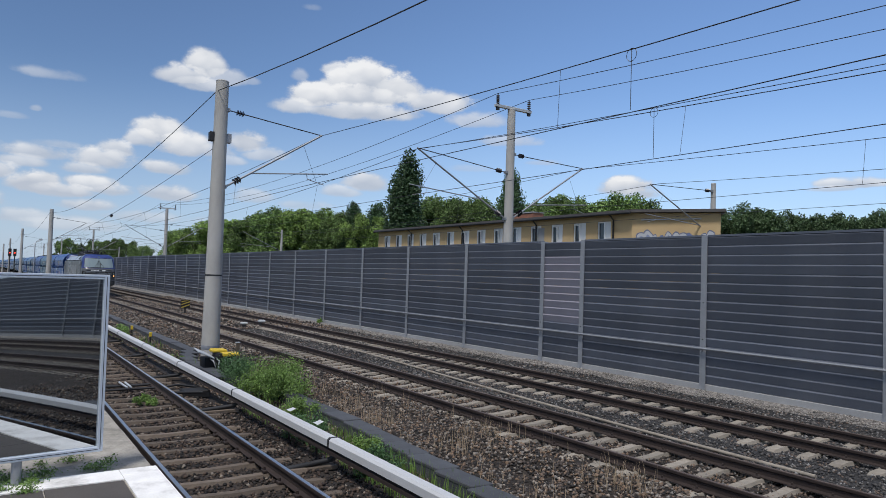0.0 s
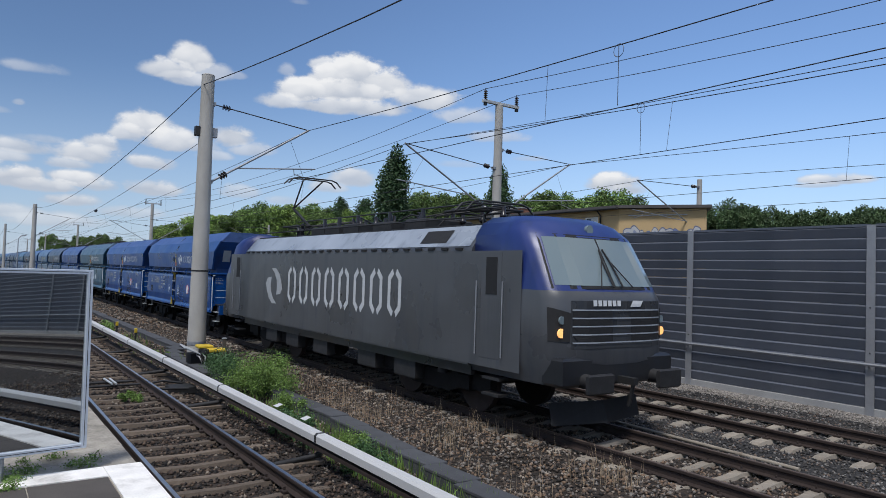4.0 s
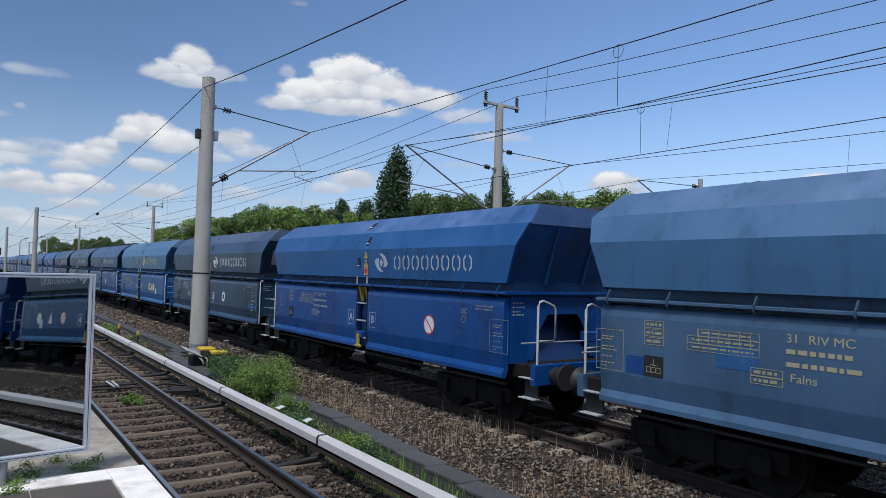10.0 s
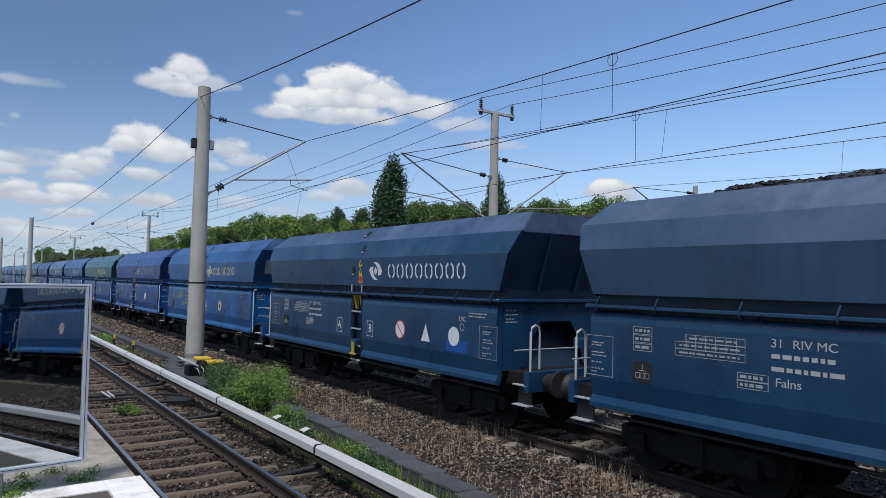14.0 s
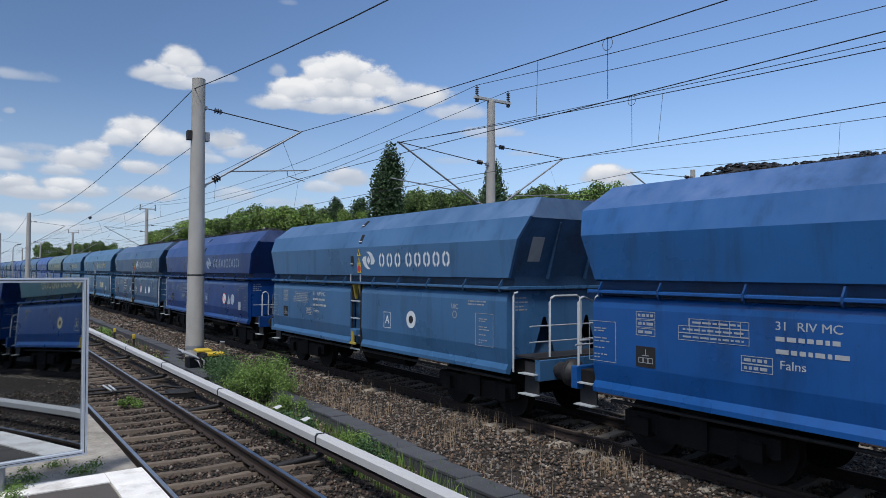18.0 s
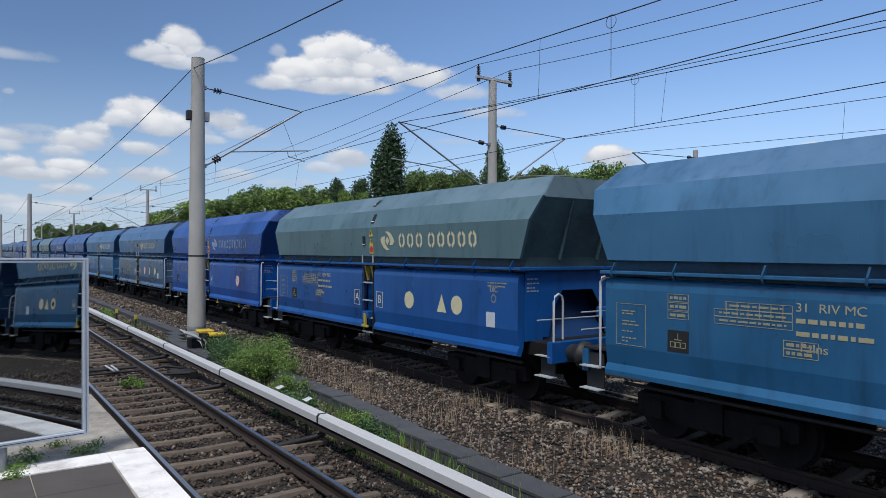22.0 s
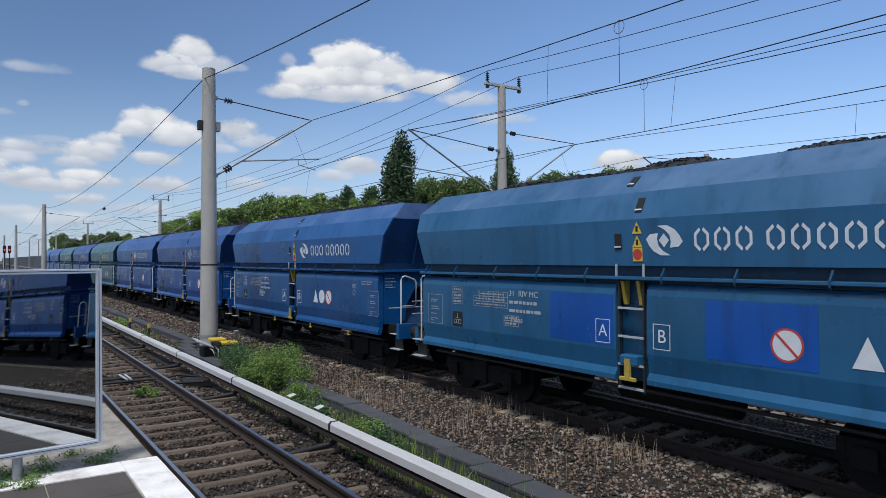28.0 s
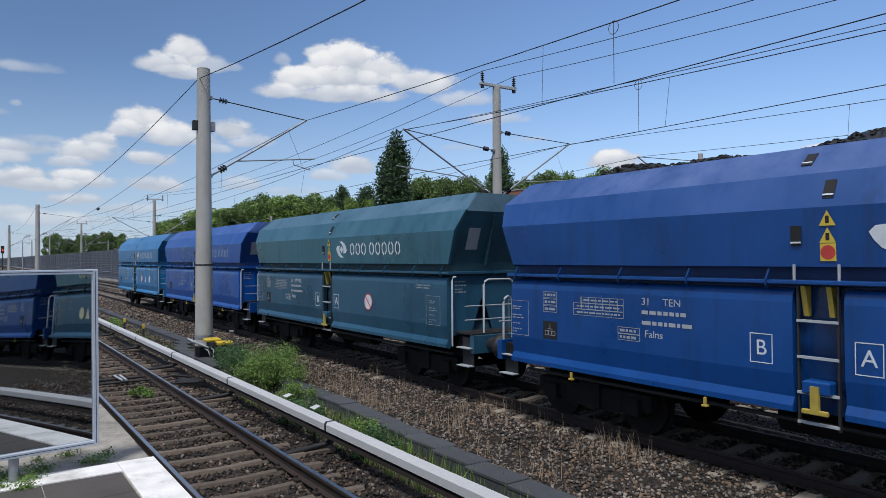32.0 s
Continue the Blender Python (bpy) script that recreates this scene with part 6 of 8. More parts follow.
def build_loco():
    lo = thing("electric_locomotive", "grey electric locomotive with blue cab top and lit headlights", "locomotive")
    flip = pose(0, 0, 0, 0, 0, 180)
    G = {"colour": LOCO_GREY}
    lower = Shape().loft([cab_ring(z) for z in (0.95, 1.35, 1.9, 2.42, 2.58)], closed=True, caps=True, smooth=True).mesh("cab_lower")
    upper = Shape().loft([cab_ring(z) for z in (2.58, 3.0, 3.3, 3.58, 3.72, 3.82, 3.9, 3.96)], closed=True, caps=True, smooth=True).mesh("cab_upper")
    pane_l = front_patch([(-1.3, 2.68), (-0.02, 2.68), (-0.02, 3.54), (-1.2, 3.54)]).mesh("windscreen")
    pane_r = front_patch([(0.02, 2.68), (1.3, 2.68), (1.2, 3.54), (0.02, 3.54)]).mesh("windscreen")
    seal = front_patch([(-1.36, 2.62), (1.36, 2.62), (1.25, 3.6), (-1.25, 3.6)], 0.006, 8).mesh("window_seal")
    grille = [front_patch([(-1.12 if k else -1.02, z), (-0.24, z), (-0.24, z + 0.1), (-1.12, z + 0.1)], 0.02, 3).mesh("grille_slat") for k, z in enumerate((1.72, 1.86, 2.0, 2.14))]
    lamp_box = front_patch([(-1.46, 1.72), (-1.18, 1.72), (-1.14, 2.2), (-1.47, 2.3)], 0.016, 4).mesh("lamp_housing")
    panel = front_patch([(-1.15, 1.6), (1.15, 1.6), (1.15, 2.42), (-1.15, 2.42)], 0.008, 8).mesh("front_panel")
    for m in (Matrix.Identity(4), flip):
        put("cab_lower", lower, "paint", lo, at=m, **G)
        cu = put("cab_upper", upper, "paint", lo, "dark blue cab top", at=m, colour=LOCO_BLUE)
        put("window_seal", seal, "black", cu)
        put("windscreen", pane_l, "windscreen", cu, "windscreen toned pale with painted sky reflection")
        put("windscreen", pane_r, "windscreen", cu, "windscreen toned pale with painted sky reflection")
        put("front_panel", panel, "paint", lo, at=m, colour=tuple(c * 0.6 for c in LOCO_GREY))
        for z in (1.69, 1.83, 1.97, 2.11, 2.25):
            put("grille_trim", front_patch([(-1.14, z), (1.14, z), (1.14, z + 0.022), (-1.14, z + 0.022)], 0.026, 8), "rail_grey", lo, "light grille line", at=m)
        for g in grille:
            put("grille_slat", g, "black", lo, at=m)
            put("grille_slat", g, "black", lo, at=m @ Matrix.Diagonal((-1, 1, 1, 1)))
        for sx in (-1, 1):
            mm = m @ Matrix.Diagonal((-sx, 1, 1, 1)) if sx > 0 else m
            hb = put("lamp_housing", lamp_box, "black", lo, at=mm)
            y = front_y(1.31, 1.86)
            if m == flip:
                put("headlight", Shape().wheel((-1.31, y - 0.02, 1.86), "y", 0.075, 0.03, 14), "windscreen", hb)
            else:
                put("headlight", Shape().wheel((-1.31, y - 0.02, 1.86), "y", 0.08, 0.03, 14), "headlight", hb, "lit warm headlight")
            put("marker_lamp", Shape().wheel((-1.3, y - 0.02, 2.08), "y", 0.07, 0.03, 14), "windscreen", hb)
            put("buffer", Shape().box(-0.3, 0.3, 0, 0.08, -0.17, 0.17, 0.03).tube([(0, 0.05, 0), (0, 0.5, 0)], 0.13, 12), "dark_steel", lo, at=m @ pose(sx * 0.9, -9.49, 1.05))
            put("wiper", Shape().tube([(sx * 0.12, -9.02, 2.66), (sx * 0.1, -8.72, 3.1), (sx * 0.04, -8.56, 3.35)], 0.018, 5).tube([(sx * 0.42, -9.0, 2.66), (sx * 0.12, -8.7, 3.12)], 0.012, 5), "black", lo, at=m)
            put("cab_door", Shape().box(sx * 1.506 - 0.006, sx * 1.506 + 0.006, -7.55, -6.95, 1.25, 3.25, 0.004), "paint", lo, at=m, **G)
            put("door_window", Shape().box(sx * 1.516 - 0.005, sx * 1.516 + 0.005, -7.42, -7.1, 2.45, 3.15), "black", lo, at=m)
            for y in (-7.64, -6.86):
                put("grab_rail", Shape().tube([(sx * 1.56, y, 1.3), (sx * 1.56, y, 2.7)], 0.015, 6), "steel", lo, at=m)
            put("door_step", Shape().box(sx * 1.35 - 0.12, sx * 1.35 + 0.12, -7.5, -7.0, 0.55, 0.6).box(sx * 1.35 - 0.12, sx * 1.35 + 0.12, -7.5, -7.0, 0.85, 0.9), "dark_steel", lo, at=m)
        put("bumper_beam", Shape().box(-1.42, 1.42, -9.1, -8.6, 0.95, 1.45, 0.05), "paint", lo, at=m, colour=LOCO_DARK)
        put("snow_plough", Shape().loft([[(-1.15, -8.6, 0.22), (0, -8.85, 0.22), (1.15, -8.6, 0.22)], [(-1.15, -8.5, 0.6), (0, -8.7, 0.6), (1.15, -8.5, 0.6)]], closed=False, caps=False), "black", lo, at=m)
        put("coupling_hook", Shape().box(-0.06, 0.06, -9.45, -9.0, 0.98, 1.1).tube([(0, -9.4, 1.0), (0, -9.3, 0.6)], 0.04, 6), "black", lo, at=m)
    # body between the cabs
    body = [(-1.5, 1.05), (1.5, 1.05), (1.5, 3.28), (1.47, 3.36), (1.12, 3.8), (-1.12, 3.8), (-1.47, 3.36), (-1.5, 3.28)]
    put("body_shell", Shape().prism(body, -6.6, 6.6), "paint", lo, **G)
    for sx in (-1, 1):
        put("side_panel", Shape().box(sx * 1.503 - 0.004, sx * 1.503 + 0.004, -8.1, 8.1, 1.08, 3.27), "paint", lo, **G)
        # paler than the body: skylight on the slope is in the colour
        put("roof_flank", Shape().add([(sx * 1.475, -6.5, 3.37), (sx * 1.475, 6.5, 3.37), (sx * 1.125, 6.5, 3.81), (sx * 1.125, -6.5, 3.81)], [(0, 1, 2, 3)]), "paint", lo, "blue-grey roof flank painted pale for skylight", colour=(0.3, 0.34, 0.4))
        for i in range(26):
            put("gutter_stud", Shape().box(sx * 1.5 - 0.03, sx * 1.5 + 0.03, -6.3 + i * 0.5, -6.08 + i * 0.5, 3.29, 3.34), "black", lo)
        put("skirt", Shape().box(sx * 1.38 - 0.05, sx * 1.38 + 0.05, -6.6, 6.6, 0.85, 1.08), "paint", lo, colour=LOCO_DARK)
        for y in (-4.0, -2.2, 0.5, 2.5, 4.2):
            put("equipment_box", Shape().box(sx * 1.25 - 0.12, sx * 1.25 + 0.12, y - 0.5, y + 0.4, 0.45, 0.9, 0.03), "dark_steel", lo)
    # big pale letter shapes and emblem on the flank facing the platform
    for i in range(8):
        g = ring_mark(0.6, 1.12, 0.13, 0.2, (1, 5))
        put("plain_bar_mark", g, "mark", lo, "pale grey plain letter shape", at=pose(-1.508, 2.3 - i * 0.86, 2.33), colour=(0.52, 0.54, 0.56))
    arc = [(1.9 * a, 2.0 * b) for a, b in ((-0.37, 0.03), (-0.29, 0.12), (-0.115, 0.14), (-0.14, 0.03), (-0.11, -0.1), (-0.02, -0.2), (0.13, -0.28), (-0.07, -0.28), (-0.22, -0.2), (-0.31, -0.09))]
    bl = Shape().add([(-0.004, -y, z) for y, z in arc], [tuple(range(len(arc)))]).mesh("emblem_blade")
    put("emblem_blade", bl, "mark", lo, at=pose(-1.508, 3.75, 2.25), colour=(0.38, 0.4, 0.42))
    put("emblem_blade", bl, "mark", lo, at=pose(-1.508, 3.75, 2.25, 180, 0, 0), colour=(0.38, 0.4, 0.42))
    for k in range(6):
        put("plain_bar", front_patch([(-0.72 + k * 0.12, 2.33), (-0.63 + k * 0.12, 2.33), (-0.63 + k * 0.12, 2.43), (-0.72 + k * 0.12, 2.43)], 0.022, 1), "white", lo)
    put("front_emblem", front_patch([(0.22, 2.32), (0.5, 2.32), (0.58, 2.43), (0.3, 2.43)], 0.022, 2), "white", lo)
    # roof gear
    put("roof_deck", Shape().box(-1.0, 1.0, -6.6, 6.6, 3.8, 3.86), "dark_steel", lo)
    rng = random.Random(4)
    for y in (-3.2, -1.6, 0.2, 1.4, 2.4):
        put("roof_box", Shape().box(-0.7, 0.7, y - 0.5, y + 0.45, 3.86, 4.1 + rng.uniform(0, 0.1), 0.04), "dark_steel", lo)
        for x in (-0.45, 0.45):
            put("roof_insulator", Shape().tube([(x, y, 4.05), (x, y, 4.38)], [0.07, 0.05], 10), "insulator", lo)
    for i in range(16):
        y = -5.9 + i * 0.72
        x = rng.uniform(-0.7, 0.7)
        put("roof_insulator", Shape().tube([(x, y, 3.84), (x, y, 4.05), (x, y, 4.08), (x, y, 4.12), (x, y, 4.15), (x, y, 4.3)], [0.05, 0.05, 0.085, 0.085, 0.05, 0.045], 10), "insulator", lo)
        put("roof_conduit", Shape().tube([(x, y, 4.28), (x * 0.6, y + 0.4, 4.34), (-x * 0.7, y + 0.9, 4.2), (-x, y + 1.1, 3.9)], 0.022, 6), "dark_steel", lo)
    for sx in (-1, 1):
        put("roof_edge_rail", Shape().tube([(sx * 0.92, -6.2, 4.02), (sx * 0.92, 6.2, 4.02)], 0.02, 6).tube([(sx * 0.92, -6.2, 3.84), (sx * 0.92, -6.2, 4.02)], 0.02, 6), "dark_steel", lo)
        put("roof_vent", Shape().add([(sx * 1.42, -5.6, 3.45), (sx * 1.42, -4.6, 3.45), (sx * 1.2, -4.6, 3.73), (sx * 1.2, -5.6, 3.73)], [(0, 1, 2, 3)]), "black", lo)
    put("roof_lamp", Shape().wheel((0, -8.26, 3.72), "y", 0.09, 0.06, 14), "windscreen", lo, "unlit top headlight")
    put("roof_busbar", Shape().tube([(-0.45, -5.4, 4.38), (-0.45, 4.5, 4.38)], 0.02, 6), "wire", lo)

    def pantograph(y, up):
        pa = put("pantograph", Shape().tube([(-0.5, -0.8, 0), (0.5, -0.8, 0)], 0.03, 6).tube([(-0.5, 0.8, 0), (0.5, 0.8, 0)], 0.03, 6).tube([(-0.5, -0.8, 0), (-0.5, 0.8, 0)], 0.03, 6).tube([(0.5, -0.8, 0), (0.5, 0.8, 0)], 0.03, 6),
                 "dark_steel", lo, "raised pantograph" if up else "folded pantograph", at=pose(0, y, 4.25))
        top = 1.62 if up else 0.16
        knee = (0, 1.15, 0.72) if up else (0, 1.2, 0.1)
        put("lower_arm", Shape().tube([(0, -0.3, 0.02), knee], 0.05, 6), "dark_steel", pa)
        put("upper_arm", Shape().tube([knee, (-0.35, -0.45, top - 0.05)], 0.028, 6).tube([knee, (0.35, -0.45, top - 0.05)], 0.028, 6), "dark_steel", pa)
        for d in (-0.2, 0.2):
            put("contact_strip", Shape().tube([(-0.95, -0.45 + d, top - 0.22), (-0.78, -0.45 + d, top - 0.05), (-0.6, -0.45 + d, top), (0.6, -0.45 + d, top), (0.78, -0.45 + d, top - 0.05), (0.95, -0.45 + d, top - 0.22)], 0.025, 6), "dark_steel", pa)

    pantograph(4.9, True)
    pantograph(-5.0, False)
    # bogies
    fr = Shape()
    for x in (-1.05, 1.05):
        fr.loft([[(x - 0.08, y, z0), (x + 0.08, y, z0), (x + 0.08, y, z1), (x - 0.08, y, z1)] for y, z0, z1 in ((-2.1, 0.5, 0.8), (-1.2, 0.5, 0.85), (-0.7, 0.35, 0.75), (0.7, 0.35, 0.75), (1.2, 0.5, 0.85), (2.1, 0.5, 0.8))])
        for y in (-1.3, 1.3):
            fr.box(x - 0.16, x + 0.16, y - 0.22, y + 0.22, 0.45, 0.8, 0.04)
    fr.box(-1.0, 1.0, -0.3, 0.3, 0.5, 1.0)
    fm = fr.mesh("bogie_frame")
    wm = Shape().wheel((-0.76, 0, 0), "x", 0.62, 0.13, 28).wheel((0.76, 0, 0), "x", 0.62, 0.13, 28).wheel((-0.9, 0, 0), "x", 0.2, 0.2, 12).wheel((0.9, 0, 0), "x", 0.2, 0.2, 12).tube([(-1.0, 0, 0), (1.0, 0, 0)], 0.1, 10).mesh("wheelset")
    for y in (-4.75, 4.75):
        bo = put("bogie_frame", fm, "bogie", lo, at=pose(0, y, 0))
        for d in (-1.3, 1.3):
            put("wheelset", wm, "rail_rust", bo, at=pose(0, d, 0.62))
        for x in (-1.18, 1.18):
            for d in (-0.55, 0.55):
                put("spring", Shape().tube([(x, y + d, 0.72), (x, y + d, 1.05)], 0.12, 10), "dark_steel", lo)
    return lo

# ---- overhead line ----


def strung(p0, p1, sag, n=16):
    a, b = Vector(p0), Vector(p1)
    out = []
    for i in range(n + 1):
        u = i / n
        p = a.lerp(b, u)
        p.z -= 4 * sag * u * (1 - u)
        out.append(p)
    return out


def insulator(at, d, parent, n=5, r=0.062, step=0.075):
    """A string of ribbed sheds along d."""
    s = Shape()
    d = Vector(d).normalized()
    a = Vector(at)
    for i in range(n):
        s.tube([a + d * (i * step), a + d * (i * step + step * 0.55)], [r, r * 0.5], 10)
    s.tube([a - d * 0.06, a + d * (n * step + 0.05)], 0.02, 6)
    return put("insulator", s, "insulator", parent)


def mast(name_label, x, y, top, r0, r1, base=-0.35):
    m = thing("catenary_mast", name_label, "mast", "overhead line masts")
    put("pole", Shape().tube([(x, y, base), (x, y, top)], [r0, r1], 24), "concrete", m, "round spun-concrete pole")
    put("pole_cap", Shape().tube([(x, y, top), (x, y, top + 0.03)], [r1 * 1.03, r1 * 0.9], 24), "concrete", m)
    return m


def cantilever(parent, mx, y, r, tx, z_top, z_ms, z_low, thick=0.035):
    """Tie, inclined tube, insulators and steady arm that carry the wires over a track at tx."""
    s = 1 if tx > mx else -1
    x0 = mx + s * r
    end = Vector((tx + s * 0.05, y, z_ms))
    a = Vector((x0, y, z_top))
    b = Vector((x0, y, z_low))
    put("tie_rod", Shape().tube([a, end], 0.018, 6), "wire", parent)
    put("inclined_tube", Shape().tube([b, end], thick, 10), "steel", parent, "pale galvanised tube")
    insulator(a + (end - a).normalized() * 0.3, end - a, parent, 3, 0.1, 0.09)
    insulator(b + (end - b).normalized() * 0.35, end - b, parent, 3, 0.12, 0.09)
    for p in (a, b):
        put("mast_clamp", Shape().box(p.x - 0.06, p.x + 0.04, y - 0.09, y + 0.09, p.z - 0.06, p.z + 0.06, 0.01), "steel", parent)
    reg = 6.05
    k = (reg - z_low) / (z_ms - z_low)
    p = b.lerp(end, max(0.12, k))
    put("registration_tube", Shape().tube([p, (tx + s * 0.35, y, reg + 0.28)], 0.022, 8), "steel", parent)
    put("steady_arm", Shape().tube([(tx - s * 0.45, y, reg + 0.22), (tx - s * 0.42, y, reg + 0.02), (tx + s * 0.2, y, reg - 0.12)], 0.016, 6), "steel", parent)
    put("stay_wire", Shape().tube([(tx - s * 0.1, y, reg), end.lerp(b, 0.2)], 0.006, 4), "wire", parent)


def build_overhead():
    Y0, S = 22.5, 65.0
    for k in (-1, 0, 1, 2, 3, 4):
        y = Y0 + S * k
        near = mast("grey spun-concrete mast standing beside the platform track", 6.22, y, 8.93 if k < 2 else 9.4, 0.285, 0.2)
        if k <= 2:
            cantilever(near, 6.22, y, 0.225, TRACKS["a"], 8.03, 7.66, 5.52)
        if k == 0:
            for sx in (-1, 1):
                put("junction_box", Shape().box(6.22 + sx * 0.275 - 0.07, 6.22 + sx * 0.275 + 0.07, y - 0.1, y + 0.1, 6.95, 7.25, 0.01), "dark_steel" if sx < 0 else "steel", near)
            put("pole_band", Shape().tube([(6.22, y, 2.62), (6.22, y, 2.67)], 0.262, 24), "dark_steel", near)
            put("pole_band", Shape().tube([(6.22, y, 0.3), (6.22, y, 0.42)], 0.287, 24), "steel", near)
        far = mast("concrete mast with white crossarm and twin insulators beyond the barrier", 18.3, y, 9.98, 0.24, 0.165)
        arm = put("crossarm", Shape().box(17.42, 19.35, y - 0.07, y + 0.07, 9.98, 10.1, 0.01), "handrail", far, "white crossarm")
        for x in (17.55, 19.25):
            insulator((x, y, 10.1), (0, 0, 1), arm, 5, 0.09, 0.085)
            put("insulator_foot", Shape().box(x - 0.06, x + 0.06, y - 0.05, y + 0.05, 9.86, 9.98), "dark_steel", arm)
        if k <= 2:
            cantilever(far, 18.3, y, 0.2, TRACKS["b"], 7.3, 7.76, 5.35)
            cantilever(far, 18.3, y, 0.2, 22.5, 8.1, 7.97, 5.4)
        out = mast("slim concrete mast beyond the noise barrier", 33.0, y + 0.5, 8.4, 0.19, 0.13)
        if k <= 2:
            cantilever(out, 33.0, y + 0.5, 0.16, 27.85, 8.0, 7.85, 5.6)
    wires = thing("overhead_wires", "thin dark contact and catenary wires on droppers", "overhead wire")
    for k in range(-2, 5):
        y0, y1 = Y0 + S * k, Y0 + S * (k + 1)
        n = 18 if -2 < k < 2 else 8
        for x, z_ms, sag, z_c in ((TRACKS["a"], 7.64, 0.8, 5.94), (TRACKS["b"], 7.74, 1.08, 5.9), (22.5, 7.95, 0.75, 6.1), (27.85, 7.83, 0.8, 6.1)):
            st = 0.3 * (1 if k % 2 else -1)
            ms = strung((x, y0, z_ms), (x, y1, z_ms), sag, n)
            put("messenger_wire", Shape().tube(ms, 0.011, 5), "wire", wires)
            xa, xb = (x + st, x - st) if x != TRACKS["a"] else ((x + 0.5, x - 0.17) if k % 2 else (x - 0.17, x + 0.5))
            put("contact_wire", Shape().tube(strung((xa, y0, z_c), (xb, y1, z_c), 0.02, 6), 0.0095, 5), "wire", wires)
            if k < 2:
                for j in range(1, 6):
                    u = j / 6 - 0.02
                    p = Vector((x, y0, z_ms)).lerp(Vector((x, y1, z_ms)), u)
                    p.z -= 4 * sag * u * (1 - u)
                    put("dropper", Shape().tube([p, (xa + (xb - xa) * u, p.y, z_c)], 0.006, 4), "wire", wires)
        for x in (17.55, 19.25):
            put("feeder_wire", Shape().tube(strung((x, y0, 10.56), (x, y1, 10.56), 1.33 if k < 0 else 1.15, n), 0.0125, 5), "wire", wires)
        put("earth_wire", Shape().tube(strung((6.06, y0, 8.6), (6.06, y1, 8.6), 1.73 if k < 0 else 1.2, n), 0.014, 5), "wire", wires)
    put("messenger_wire", Shape().tube(strung((13.95, Y0 - S, 7.74), (13.75, Y0, 7.72), 0.88, 18), 0.009, 5), "wire", wires)
    # tension wire that comes down to the next span, with its weightless insulator
    put("midpoint_wire", Shape().tube(strung((6.0, Y0, 6.7), (6.3, Y0 + 65, 5.6), 0.6, 14), 0.009, 5), "wire", wires)
    put("wire_clamp", Shape().tube([(6.08, 43.2, 5.74), (6.08, 43.5, 5.73)], [0.06, 0.09], 8), "insulator", wires)
    # loop jumpers between messenger and contact wire
    for x, y, z0, z1 in ((TRACKS["a"], 8.5, 5.98, 7.1), (TRACKS["b"], 11.3, 5.95, 7.2)):
        ring = [(x, y + 0.12 * math.cos(a), z1 - 0.1 + 0.12 * math.sin(a)) for a in np.linspace(0, 6.28, 14)]
        put("jumper_loop", Shape().tube(ring, 0.007, 4, caps=False).tube([(x, y, z0), (x, y, z1)], 0.008, 4), "wire", wires)


# ---- beside the platform track ----


def build_third_rail():
    tr = thing("third_rail", "conductor rail under a pale weathered protective cover", "conductor rail", kind="structure")
    prof = [(4.645, 0.11), (4.81, 0.11), (4.82, 0.215), (4.795, 0.25), (4.675, 0.25), (4.645, 0.215)]
    y = -120.0
    rng = random.Random(8)
    while y < 130:
        l = 5.0 if -20 < y < 60 else 20.0
        put("rail_cover", Shape().prism(prof, y + 0.012, y + l - 0.012), "cover", tr)
        put("cover_joint", Shape().prism([(x + (0.004 if x > 4.7 else -0.004), z + (0.004 if z > 0.1 else -0.002)) for x, z in prof], y - 0.03, y + 0.03), "dark_steel", tr)
        if -20 < y < 60:
            yb = y + 0.15
            put("support_bracket", Shape().tube([(3.95, yb, -0.2), (4.35, yb, -0.17), (4.72, yb, -0.14), (4.92, yb, -0.05), (4.96, yb, 0.1), (4.9, yb, 0.19)], 0.045, 8), "dark_steel", tr)
            put("support_foot", Shape().box(3.85, 4.85, yb - 0.1, yb + 0.1, -0.27, -0.2, 0.01), "sleeper_dark", tr)
        y += l
    put("conductor", Shape().box(4.66, 4.8, -120, 130, 0.0, 0.055), "rail_rust", tr)
    for y in (12.25, 11.0):
        put("cover_tab", Shape().loft([[(4.86, y - 0.1, 0.26), (4.86, y + 0.1, 0.26)], [(4.98, y - 0.08, 0.3), (4.98, y + 0.08, 0.3)], [(5.06, y - 0.06, 0.26), (5.06, y + 0.06, 0.26)]], closed=False, caps=False), "cover", tr, "bent metal tab")
        put("stake", Shape().tube([(4.9, y, -0.3), (4.9, y, 0.06)], 0.02, 6), "rail_rust", tr)


def build_trough():
    tr = thing("cable_trough", "dark concrete cable trough with loose lids", "cable trough", kind="structure")
    lid = Shape().box(-0.2, 0.2, -0.47, 0.47, 0.0, 0.06, 0.012).mesh("trough_lid")
    side = Shape().box(-0.19, -0.13, -0.47, 0.47, -0.2, 0.0).box(0.13, 0.19, -0.47, 0.47, -0.2, 0.0).mesh("trough_wall")
    rng = random.Random(6)
    y = -6.0
    while y < 60:
        bend = 6.08 + 0.08 * min(4.5, max(-1.0, y - 8)) - 0.62 * max(0.0, min(1.0, (y - 16) / 4)) + 0.8 * max(0.0, min(1.0, (y - 23.6) / 3))
        m = pose(bend + rng.uniform(-0.015, 0.015), y, -0.2 + rng.uniform(-0.008, 0.01), rng.uniform(-0.6, 0.6), rng.uniform(-1.5, 1.5), rng.uniform(-1.2, 1.2))
        put("trough_lid", lid, "trough", tr, at=m)
        put("trough_wall", side, "trough", tr, at=m)
        y += 0.96


